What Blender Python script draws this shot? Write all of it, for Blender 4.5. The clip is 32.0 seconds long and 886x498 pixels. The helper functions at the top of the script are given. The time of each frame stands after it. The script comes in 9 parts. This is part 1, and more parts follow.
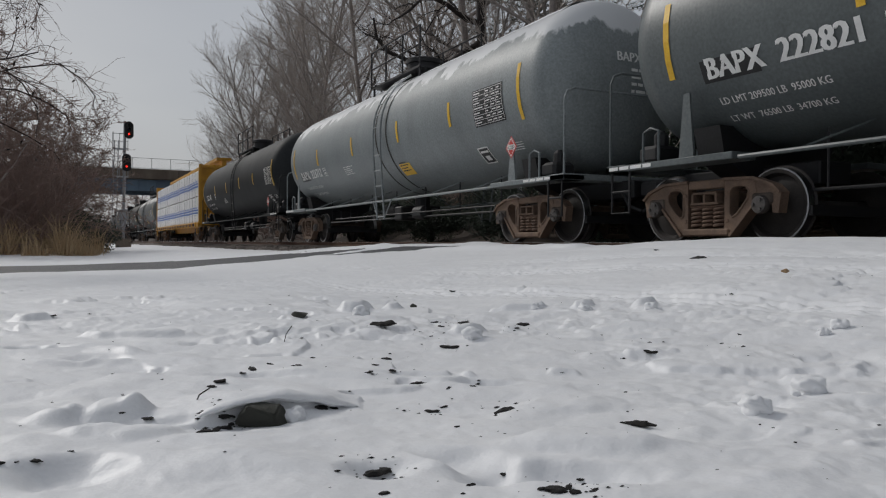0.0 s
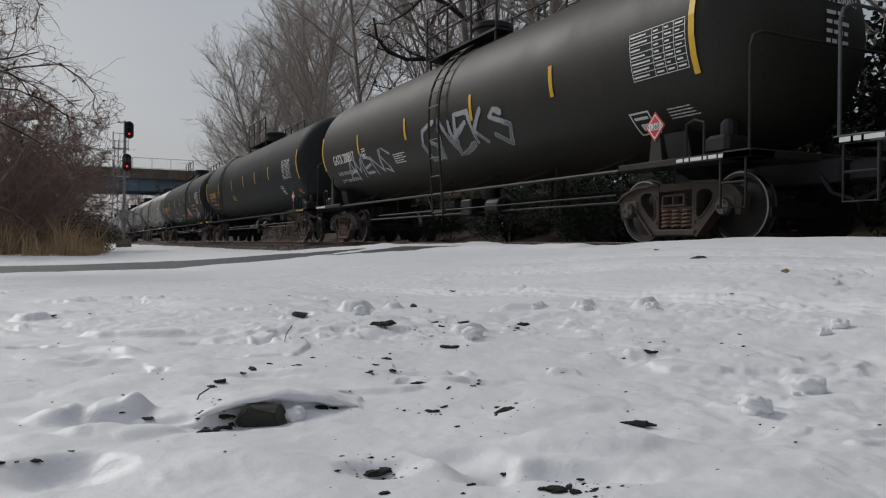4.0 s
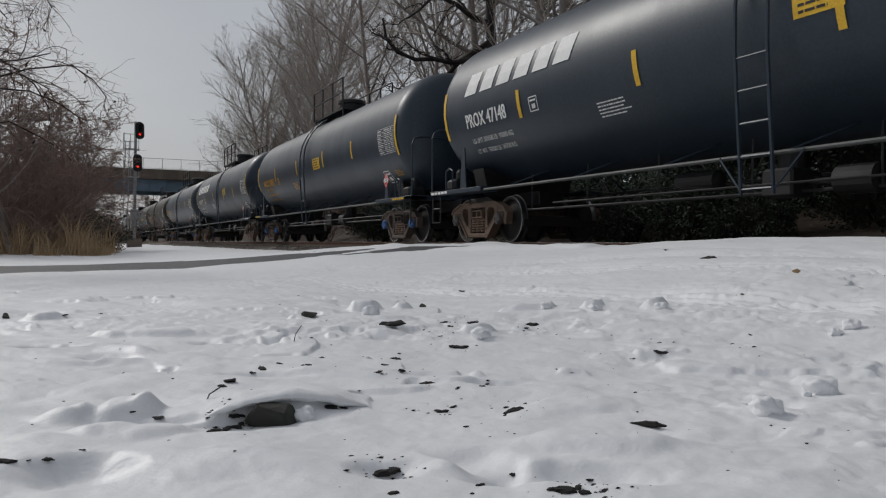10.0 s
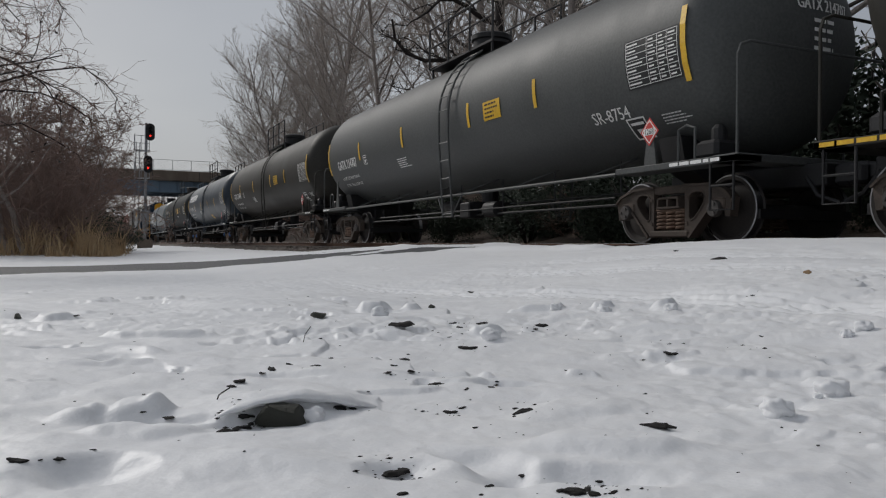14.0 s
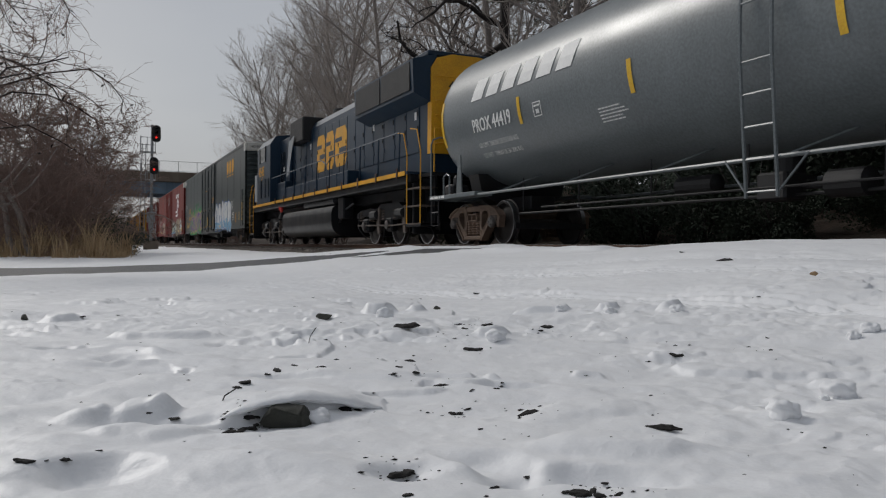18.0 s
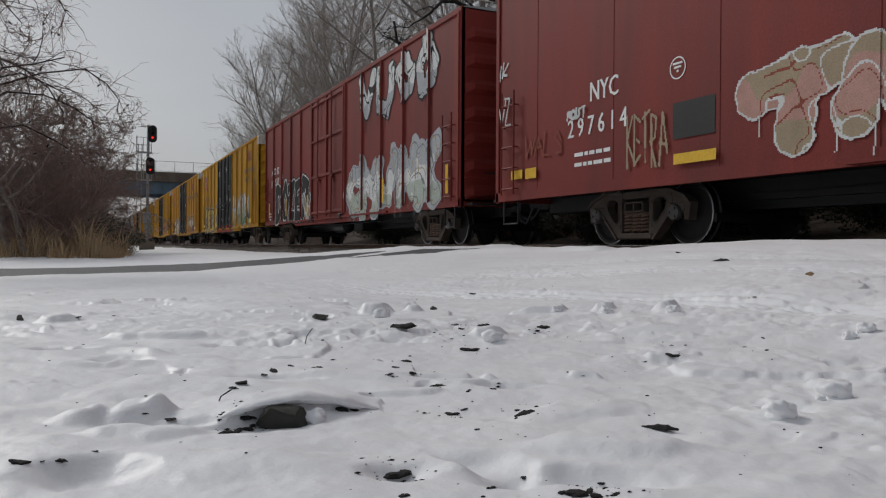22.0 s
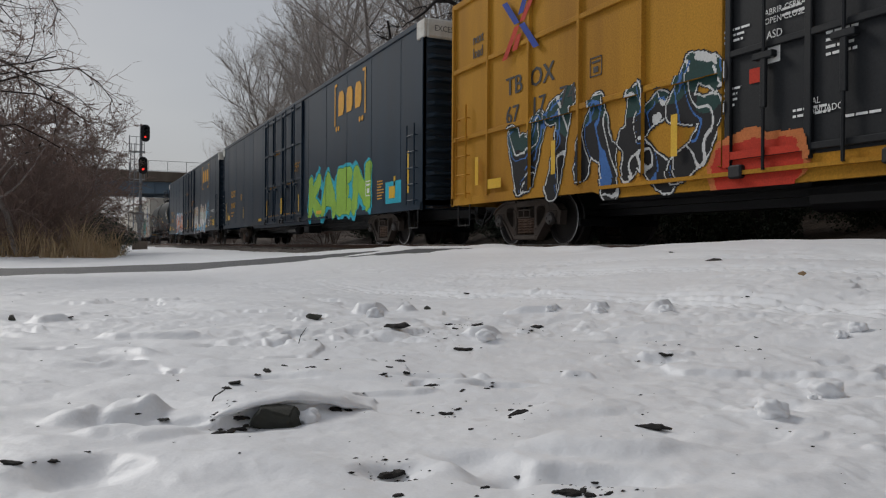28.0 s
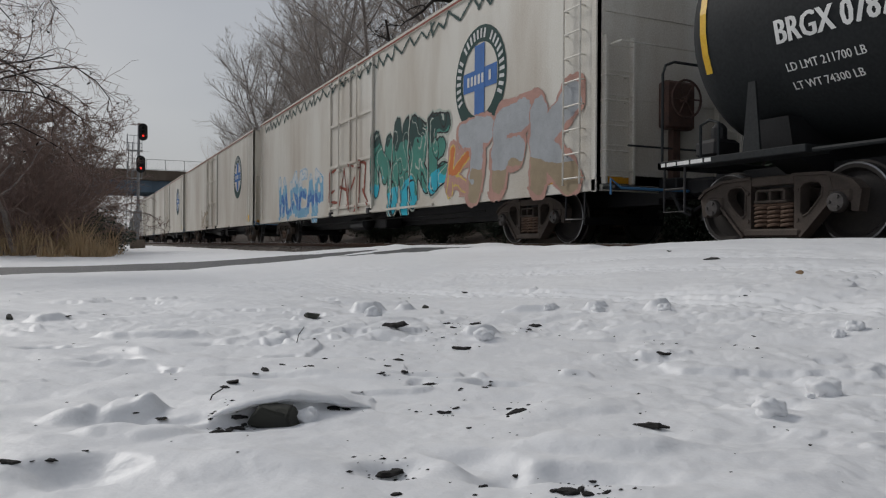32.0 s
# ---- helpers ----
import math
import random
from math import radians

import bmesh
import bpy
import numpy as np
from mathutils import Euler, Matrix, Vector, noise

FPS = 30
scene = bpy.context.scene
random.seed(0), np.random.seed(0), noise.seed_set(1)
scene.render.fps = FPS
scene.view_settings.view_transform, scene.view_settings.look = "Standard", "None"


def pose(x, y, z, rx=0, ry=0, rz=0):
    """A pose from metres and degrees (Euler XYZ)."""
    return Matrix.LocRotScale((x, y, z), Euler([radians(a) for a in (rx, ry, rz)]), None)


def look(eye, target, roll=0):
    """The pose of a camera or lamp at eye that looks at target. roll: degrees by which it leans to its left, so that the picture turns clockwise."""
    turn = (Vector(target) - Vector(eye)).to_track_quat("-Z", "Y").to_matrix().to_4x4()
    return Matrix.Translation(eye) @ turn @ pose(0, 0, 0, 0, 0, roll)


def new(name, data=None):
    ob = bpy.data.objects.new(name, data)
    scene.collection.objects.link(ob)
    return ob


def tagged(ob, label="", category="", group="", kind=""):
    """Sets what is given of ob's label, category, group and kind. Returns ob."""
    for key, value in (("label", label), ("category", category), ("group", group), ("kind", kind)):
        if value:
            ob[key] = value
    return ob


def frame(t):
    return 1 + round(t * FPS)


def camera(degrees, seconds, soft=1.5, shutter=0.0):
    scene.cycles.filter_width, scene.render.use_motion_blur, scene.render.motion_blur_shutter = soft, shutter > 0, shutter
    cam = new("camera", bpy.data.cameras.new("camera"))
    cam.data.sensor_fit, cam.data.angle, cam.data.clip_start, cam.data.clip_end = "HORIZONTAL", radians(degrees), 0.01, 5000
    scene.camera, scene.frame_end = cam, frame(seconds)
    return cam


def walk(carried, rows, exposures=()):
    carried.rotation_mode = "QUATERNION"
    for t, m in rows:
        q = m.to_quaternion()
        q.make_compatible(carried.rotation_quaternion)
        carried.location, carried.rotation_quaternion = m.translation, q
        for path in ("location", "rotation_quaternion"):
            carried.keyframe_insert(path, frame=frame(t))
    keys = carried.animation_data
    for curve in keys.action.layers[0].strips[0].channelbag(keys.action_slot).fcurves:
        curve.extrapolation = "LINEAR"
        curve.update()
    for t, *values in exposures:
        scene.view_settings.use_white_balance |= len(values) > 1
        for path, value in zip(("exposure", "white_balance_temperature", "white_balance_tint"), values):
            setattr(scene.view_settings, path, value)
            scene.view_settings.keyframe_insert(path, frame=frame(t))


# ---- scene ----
# The scene stands in metres: the rails run along y at x = TRACK_X, rail tops at z = 0, the camera near the origin.
TRACK_X = 8.55
SPEED = 20.31
EYE = (0.0, 0.0, -0.03)
PITCH = -0.42
ROLL = 0.35
YAWS = ((0, 26.668), (3.0, 26.668), (5.5, 26.628), (6.0, 26.62), (6.5, 26.43), (7.0, 26.311), (7.5, 26.153), (8.5, 26.192), (9.0, 26.014), (9.5, 26.034), (10.5, 25.896),
        (11.5, 25.955), (12.0, 25.995), (12.5, 25.757), (13.0, 25.559), (13.5, 25.44), (14.0, 25.28), (14.5, 25.143), (16.5, 24.728), (17.0, 24.648), (17.5, 24.79), (18.0, 24.886),
        (20.0, 24.807), (21.0, 24.827), (21.5, 24.96), (22.0, 25.143), (22.5, 25.381), (23.0, 25.46), (24.0, 25.58), (25.5, 25.638), (27.5, 25.599), (29.0, 25.678), (32.0, 25.757))
PITCHES = ((0, 0.0), (9, -0.02), (13, 0.02), (17, 0.16), (20, 0.14), (25, 0.24), (28, 0.16), (32, 0.08))


def pitch_at(t):
    return PITCH + float(np.interp(t, [p[0] for p in PITCHES], [p[1] for p in PITCHES]))


def aim(t, yaw):
    a, p = radians(yaw), radians(pitch_at(t))
    return look(EYE, (EYE[0] + math.sin(a) * math.cos(p), EYE[1] + math.cos(a) * math.cos(p), EYE[2] + math.sin(p)), ROLL)


cam = camera(60.66, 32.0, soft=1.2, shutter=0.0)
walk(cam, [(t, aim(t, yaw)) for t, yaw in YAWS])

# ---- world, sun, exposure ----
scene.view_settings.exposure = -0.4
world = bpy.data.worlds.new("overcast_sky")
scene.world = world
world.use_nodes = True
wn, wl = world.node_tree.nodes, world.node_tree.links
sky = wn.new("ShaderNodeTexSky")
sky.sky_type = "NISHITA"
sky.sun_disc = False
sky.sun_elevation, sky.sun_rotation = radians(37), radians(-24)
sky.air_density, sky.dust_density = 1.2, 3.0
w_coord = wn.new("ShaderNodeTexCoord")
w_map = wn.new("ShaderNodeMapping")
w_map.inputs["Scale"].default_value = (1.0, 1.0, 2.6)
wl.new(w_coord.outputs["Generated"], w_map.inputs["Vector"])
w_noise = wn.new("ShaderNodeTexNoise")
w_noise.inputs["Scale"].default_value, w_noise.inputs["Detail"].default_value = 1.6, 4
wl.new(w_map.outputs["Vector"], w_noise.inputs["Vector"])
w_ramp = wn.new("ShaderNodeValToRGB")
w_ramp.color_ramp.elements[0].position, w_ramp.color_ramp.elements[0].color = 0.3, (4.68, 5.0, 5.6, 1)
w_ramp.color_ramp.elements[1].position, w_ramp.color_ramp.elements[1].color = 0.72, (5.95, 6.2, 6.6, 1)
wl.new(w_noise.outputs["Fac"], w_ramp.inputs["Fac"])
w_mix = wn.new("ShaderNodeMixRGB")
w_mix.inputs["Fac"].default_value = 0.85
wl.new(sky.outputs["Color"], w_mix.inputs[1])
wl.new(w_ramp.outputs["Color"], w_mix.inputs[2])
# the overcast is brighter on the side of the hidden sun
w_dot = wn.new("ShaderNodeVectorMath")
w_dot.operation = "DOT_PRODUCT"
w_dot.inputs[1].default_value = (-0.15, 0.62, 0.3)
wl.new(w_coord.outputs["Generated"], w_dot.inputs[0])
w_side = wn.new("ShaderNodeMapRange")
w_side.inputs["From Min"].default_value, w_side.inputs["From Max"].default_value = -1.0, 0.8
w_side.inputs["To Min"].default_value, w_side.inputs["To Max"].default_value = 0.42, 1.12
wl.new(w_dot.outputs["Value"], w_side.inputs["Value"])
w_tone = wn.new("ShaderNodeVectorMath")
w_tone.operation = "SCALE"
wl.new(w_mix.outputs["Color"], w_tone.inputs[0])
wl.new(w_side.outputs["Result"], w_tone.inputs["Scale"])
wl.new(w_tone.outputs["Vector"], wn["Background"].inputs["Color"])
wn["Background"].inputs["Strength"].default_value = 0.0925

sun = new("sun", bpy.data.lights.new("sun", "SUN"))
sun.data.energy, sun.data.angle, sun.data.color = 1.65, radians(13), (1.0, 0.97, 0.93)
sun.matrix_world = look((0, 0, 0), (0.29, -0.63, -0.52))


# ---- materials ----
def material(name, color, rough=0.6, metal=0.0, dark=None, scale=2.0, amount=0.5, fine=40.0, bump=0.15, bump_scale=None, streak=None, spec=0.5, vary=0.0, distance=0.01, crown=None):
    """crown: rows of (colour, z from, z to, raggedness, drips a metre), stains, frost and a painted sunlit tint that
    spread down from the top. A surface with broad stains towards the colour dark, fine grain and relief. streak:
    stretch of the stains along z. vary: brightness spread from object to object.
    """
    m = bpy.data.materials.new(name)
    m.use_nodes = True
    n, l = m.node_tree.nodes, m.node_tree.links
    b = n["Principled BSDF"]
    b.inputs["Roughness"].default_value, b.inputs["Metallic"].default_value = rough, metal
    b.inputs["Specular IOR Level"].default_value = spec
    dark = dark or tuple(c * 0.55 for c in color)
    tc, mp = n.new("ShaderNodeTexCoord"), n.new("ShaderNodeMapping")
    l.new(tc.outputs["Object"], mp.inputs["Vector"])
    if streak:
        mp.inputs["Scale"].default_value = streak
    big, small = n.new("ShaderNodeTexNoise"), n.new("ShaderNodeTexNoise")
    big.inputs["Scale"].default_value, big.inputs["Detail"].default_value, big.inputs["Roughness"].default_value = scale, 6, 0.62
    small.inputs["Scale"].default_value, small.inputs["Detail"].default_value = fine, 3
    l.new(mp.outputs["Vector"], big.inputs["Vector"])
    l.new(tc.outputs["Object"], small.inputs["Vector"])
    ramp = n.new("ShaderNodeValToRGB")
    ramp.color_ramp.elements[0].position, ramp.color_ramp.elements[0].color = 0.5 - 0.22, (*dark, 1)
    ramp.color_ramp.elements[1].position, ramp.color_ramp.elements[1].color = 0.5 + 0.12, (*color, 1)
    l.new(big.outputs["Fac"], ramp.inputs["Fac"])
    base = n.new("ShaderNodeMixRGB")
    base.inputs[0].default_value = amount
    base.inputs[1].default_value = (*color, 1)
    l.new(ramp.outputs["Color"], base.inputs[2])
    grain = n.new("ShaderNodeMixRGB")
    grain.blend_type = "OVERLAY"
    grain.inputs[0].default_value = 0.4
    l.new(base.outputs["Color"], grain.inputs[1])
    l.new(small.outputs["Fac"], grain.inputs[2])
    out = grain.outputs["Color"]
    for tint, z0, z1, ragged, drip in crown or ():
        xyz, add, mul, cr, cm = n.new("ShaderNodeSeparateXYZ"), n.new("ShaderNodeMath"), n.new("ShaderNodeMath"), n.new("ShaderNodeMapRange"), n.new("ShaderNodeMixRGB")
        edge = big
        if drip:
            fit, edge = n.new("ShaderNodeMapping"), n.new("ShaderNodeTexNoise")
            fit.inputs["Scale"].default_value = (0.3, drip, drip * 0.08)
            edge.inputs["Scale"].default_value, edge.inputs["Detail"].default_value = 1.0, 6
            l.new(tc.outputs["Object"], fit.inputs["Vector"])
            l.new(fit.outputs["Vector"], edge.inputs["Vector"])
        l.new(tc.outputs["Object"], xyz.inputs[0])
        mul.operation = "MULTIPLY"
        mul.inputs[1].default_value = ragged
        l.new(edge.outputs["Fac"], mul.inputs[0])
        l.new(xyz.outputs["Z"], add.inputs[0])
        l.new(mul.outputs[0], add.inputs[1])
        cr.inputs["From Min"].default_value, cr.inputs["From Max"].default_value = z0 + ragged / 2, z1 + ragged / 2
        cr.inputs["To Max"].default_value = 0.85
        l.new(add.outputs[0], cr.inputs["Value"])
        l.new(cr.outputs["Result"], cm.inputs[0])
        l.new(out, cm.inputs[1])
        cm.inputs[2].default_value = (*tint, 1)
        out = cm.outputs["Color"]
    if vary:
        info, hsv, mr = n.new("ShaderNodeObjectInfo"), n.new("ShaderNodeHueSaturation"), n.new("ShaderNodeMapRange")
        mr.inputs["To Min"].default_value, mr.inputs["To Max"].default_value = 1 - vary, 1 + vary
        l.new(info.outputs["Random"], mr.inputs["Value"])
        l.new(mr.outputs["Result"], hsv.inputs["Value"])
        l.new(out, hsv.inputs["Color"])
        out = hsv.outputs["Color"]
    l.new(out, b.inputs["Base Color"])
    if bump:
        bp = n.new("ShaderNodeBump")
        bp.inputs["Strength"].default_value, bp.inputs["Distance"].default_value = bump, distance
        if bump_scale:
            nb = n.new("ShaderNodeTexNoise")
            nb.inputs["Scale"].default_value, nb.inputs["Detail"].default_value = bump_scale, 5
            l.new(tc.outputs["Object"], nb.inputs["Vector"])
            l.new(nb.outputs["Fac"], bp.inputs["Height"])
        else:
            l.new(small.outputs["Fac"], bp.inputs["Height"])
        l.new(bp.outputs["Normal"], b.inputs["Normal"])
    rr = n.new("ShaderNodeMapRange")
    rr.inputs["To Min"].default_value, rr.inputs["To Max"].default_value = max(0.05, rough - 0.12), min(1.0, rough + 0.12)
    l.new(big.outputs["Fac"], rr.inputs["Value"])
    l.new(rr.outputs["Result"], b.inputs["Roughness"])
    return m


def glow(name, color, strength):
    m = bpy.data.materials.new(name)
    m.use_nodes = True
    b = m.node_tree.nodes["Principled BSDF"]
    b.inputs["Base Color"].default_value = (*color, 1)
    b.inputs["Emission Color"].default_value, b.inputs["Emission Strength"].default_value = (*color, 1), strength
    return m


STREAK = (1.0, 1.0, 0.12)
M = {}
M["snow"] = material("snow", (0.88, 0.885, 0.895), 0.5, dark=(0.8, 0.81, 0.84), scale=2.2, amount=0.4, fine=160, bump=0.22, bump_scale=120, distance=0.005)
M["asphalt"] = material("wet_asphalt", (0.0525, 0.0546, 0.0581), 0.6, dark=(0.0245, 0.0252, 0.028), scale=0.9, amount=0.8, fine=120, bump=0.4)
M["ballast"] = material("ballast", (0.17, 0.145, 0.125), 0.9, dark=(0.06, 0.048, 0.04), scale=6, amount=0.8, fine=40, bump=1.0, bump_scale=18, distance=0.05)
M["ballast_stone"] = material("ballast_stone", (0.2, 0.175, 0.155), 0.9, dark=(0.09, 0.075, 0.065), scale=8, fine=50, bump=0.5, vary=0.45)
M["rail"] = material("rusty_rail", (0.16, 0.09, 0.06), 0.65, 0.3, dark=(0.08, 0.045, 0.035), scale=5)
M["railhead"] = material("worn_rail_head", (0.5, 0.5, 0.5), 0.25, 1.0)
M["tie"] = material("creosoted_wood", (0.075, 0.06, 0.05), 0.85, scale=8, streak=(0.2, 3, 1), bump=0.4, vary=0.3)
M["rock"] = material("dark_rock", (0.12, 0.122, 0.1), 0.85, dark=(0.03, 0.031, 0.028), scale=45, amount=0.9, fine=180, bump=0.9, distance=0.006)
M["bark_chip"] = material("wet_bark_chip", (0.024, 0.021, 0.019), 0.85, dark=(0.012, 0.011, 0.01), scale=40, fine=200, bump=0.6, distance=0.003, vary=0.3)
M["tan_chip"] = material("tan_wood_chip", (0.36, 0.24, 0.13), 0.75, scale=40, fine=200)
M["iron"] = material("black_iron", (0.022, 0.022, 0.024), 0.55, 0.2, dark=(0.012, 0.011, 0.011), scale=3, amount=0.7, bump=0.2)
M["truck_rust"] = material("rusty_cast_steel", (0.2, 0.135, 0.096), 0.85, 0.0, dark=(0.085, 0.058, 0.044), scale=3.5, amount=0.85, fine=60, bump=0.35, vary=0.25)
M["truck_grey"] = material("grimy_cast_steel", (0.1, 0.078, 0.064), 0.85, 0.0, dark=(0.048, 0.037, 0.031), scale=3.5, amount=0.85, fine=60, bump=0.35, vary=0.25)
M["spring"] = material("coil_spring_steel", (0.19, 0.12, 0.085), 0.75, 0.1, scale=5)
M["wheel"] = material("dark_wheel_steel", (0.035, 0.029, 0.026), 0.75, 0.0, dark=(0.02, 0.017, 0.016), scale=4, amount=0.8)
M["tread"] = material("polished_wheel_tread", (0.32, 0.32, 0.33), 0.3, 1.0, fine=90, bump=0.05)
M["cap_blue"] = material("blue_bearing_cap", (0.06, 0.16, 0.42), 0.5, scale=20)
M["cap_dark"] = material("greasy_bearing_cap", (0.11, 0.1, 0.095), 0.5, 0.4, scale=20)
M["white"] = material("white_stencil_paint", (0.85, 0.85, 0.83), 0.6, scale=6, amount=0.35, fine=120, bump=0)
M["yellow"] = material("yellow_reflective_sheet", (0.78, 0.47, 0.03), 0.4, scale=8, amount=0.25, bump=0)
M["orange_text"] = material("orange_yellow_stencil_paint", (0.78, 0.38, 0.025), 0.6, scale=6, amount=0.4, bump=0)
M["red"] = material("red_placard", (0.62, 0.05, 0.04), 0.45, scale=9, amount=0.2, bump=0)
M["black"] = material("black_paint", (0.015, 0.015, 0.016), 0.5, scale=5, bump=0)
M["grey_paint"] = material("weathered_grey_paint", (0.1144, 0.1307, 0.1324), 0.4, dark=(0.07379, 0.08523, 0.08686), scale=1.1, amount=0.7, streak=STREAK, fine=25, bump=0.06, spec=0.42)
# rust, drips and frost; the last crown row paints the tan of a sunlit top
M["rust_grey"] = material("rust_streaked_sunlit_grey_paint", (0.1302, 0.1478, 0.1602), 0.5, dark=(0.0968, 0.1038, 0.1056), scale=0.9, amount=0.75, streak=(1, 1, 0.3), fine=25, bump=0.08, crown=(((0.17, 0.12, 0.07), 3.3, 4.0, 2.0, 0), ((0.06, 0.066, 0.068), 3.3, 3.4, 1.7, 13), ((0.62, 0.63, 0.62), 3.56, 3.66, 1.5, 5), ((0.27, 0.2, 0.13), 3.93, 4.02, 0.5, 2)), spec=0.40)
# here too the last crown row is sunlight on the top, put into the colour
M["rust_tan"] = material("rust_stained_sunlit_tan_grey_paint", (0.138, 0.15, 0.152), 0.5, dark=(0.11, 0.105, 0.09), scale=0.9, amount=0.75, streak=(1, 1, 0.3), fine=25, bump=0.08, crown=(((0.27, 0.15, 0.06), 3.0, 3.7, 2.4, 0), ((0.06, 0.066, 0.068), 3.3, 3.4, 1.7, 13), ((0.62, 0.63, 0.62), 3.56, 3.66, 1.5, 5), ((0.27, 0.2, 0.13), 3.93, 4.02, 0.5, 2)), spec=0.40)
M["frost_grey"] = material("frosted_light_grey_paint", (0.246, 0.271, 0.275), 0.45, dark=(0.164, 0.18, 0.184), scale=1.6, amount=0.7, streak=(1, 1, 0.3), fine=25, bump=0.08, crown=(((0.7, 0.71, 0.72), 3.6, 3.68, 1.3, 0),), spec=0.3)
M["frost_dark"] = material("frosted_grey_paint", (0.1, 0.112, 0.116), 0.55, dark=(0.068, 0.076, 0.077), scale=1.6, amount=0.75, streak=(1, 1, 0.3), fine=25, bump=0.08, crown=(((0.62, 0.61, 0.59), 3.55, 3.63, 1.3, 0),), spec=0.40)
M["blue_grey"] = material("faded_blue_grey_paint", (0.1306, 0.1527, 0.1656), 0.36, dark=(0.0874, 0.103, 0.1132), scale=1.1, amount=0.6, streak=STREAK, fine=25, bump=0.05, spec=0.40)
M["pale_grey"] = material("pale_grey_tank_paint", (0.168, 0.188, 0.196), 0.34, dark=(0.12, 0.1344, 0.14), scale=1.0, amount=0.6, streak=STREAK, fine=25, bump=0.05, spec=0.42)
M["slate_tank"] = material("slate_grey_tank_paint", (0.085, 0.089, 0.088), 0.55, dark=(0.058, 0.061, 0.061), scale=1.2, amount=0.7, streak=STREAK, fine=25, bump=0.06, spec=0.35)
M["black_tank"] = material("black_tank_paint", (0.03, 0.0328, 0.0345), 0.62, dark=(0.02, 0.0217, 0.023), scale=1.2, amount=0.7, streak=STREAK, fine=25, bump=0.06, spec=0.14)
M["gloss_tank"] = material("glossy_blue_black_tank_paint", (0.020, 0.034, 0.052), 0.42, dark=(0.036, 0.050, 0.066), scale=0.9, amount=0.7, streak=STREAK, fine=25, bump=0.04, spec=0.42)
M["dirty_tank"] = material("dusty_black_tank_paint", (0.034, 0.0314, 0.0263), 0.55, dark=(0.0187, 0.0179, 0.0153), scale=1.2, amount=0.8, streak=STREAK, fine=25, bump=0.08, spec=0.3)


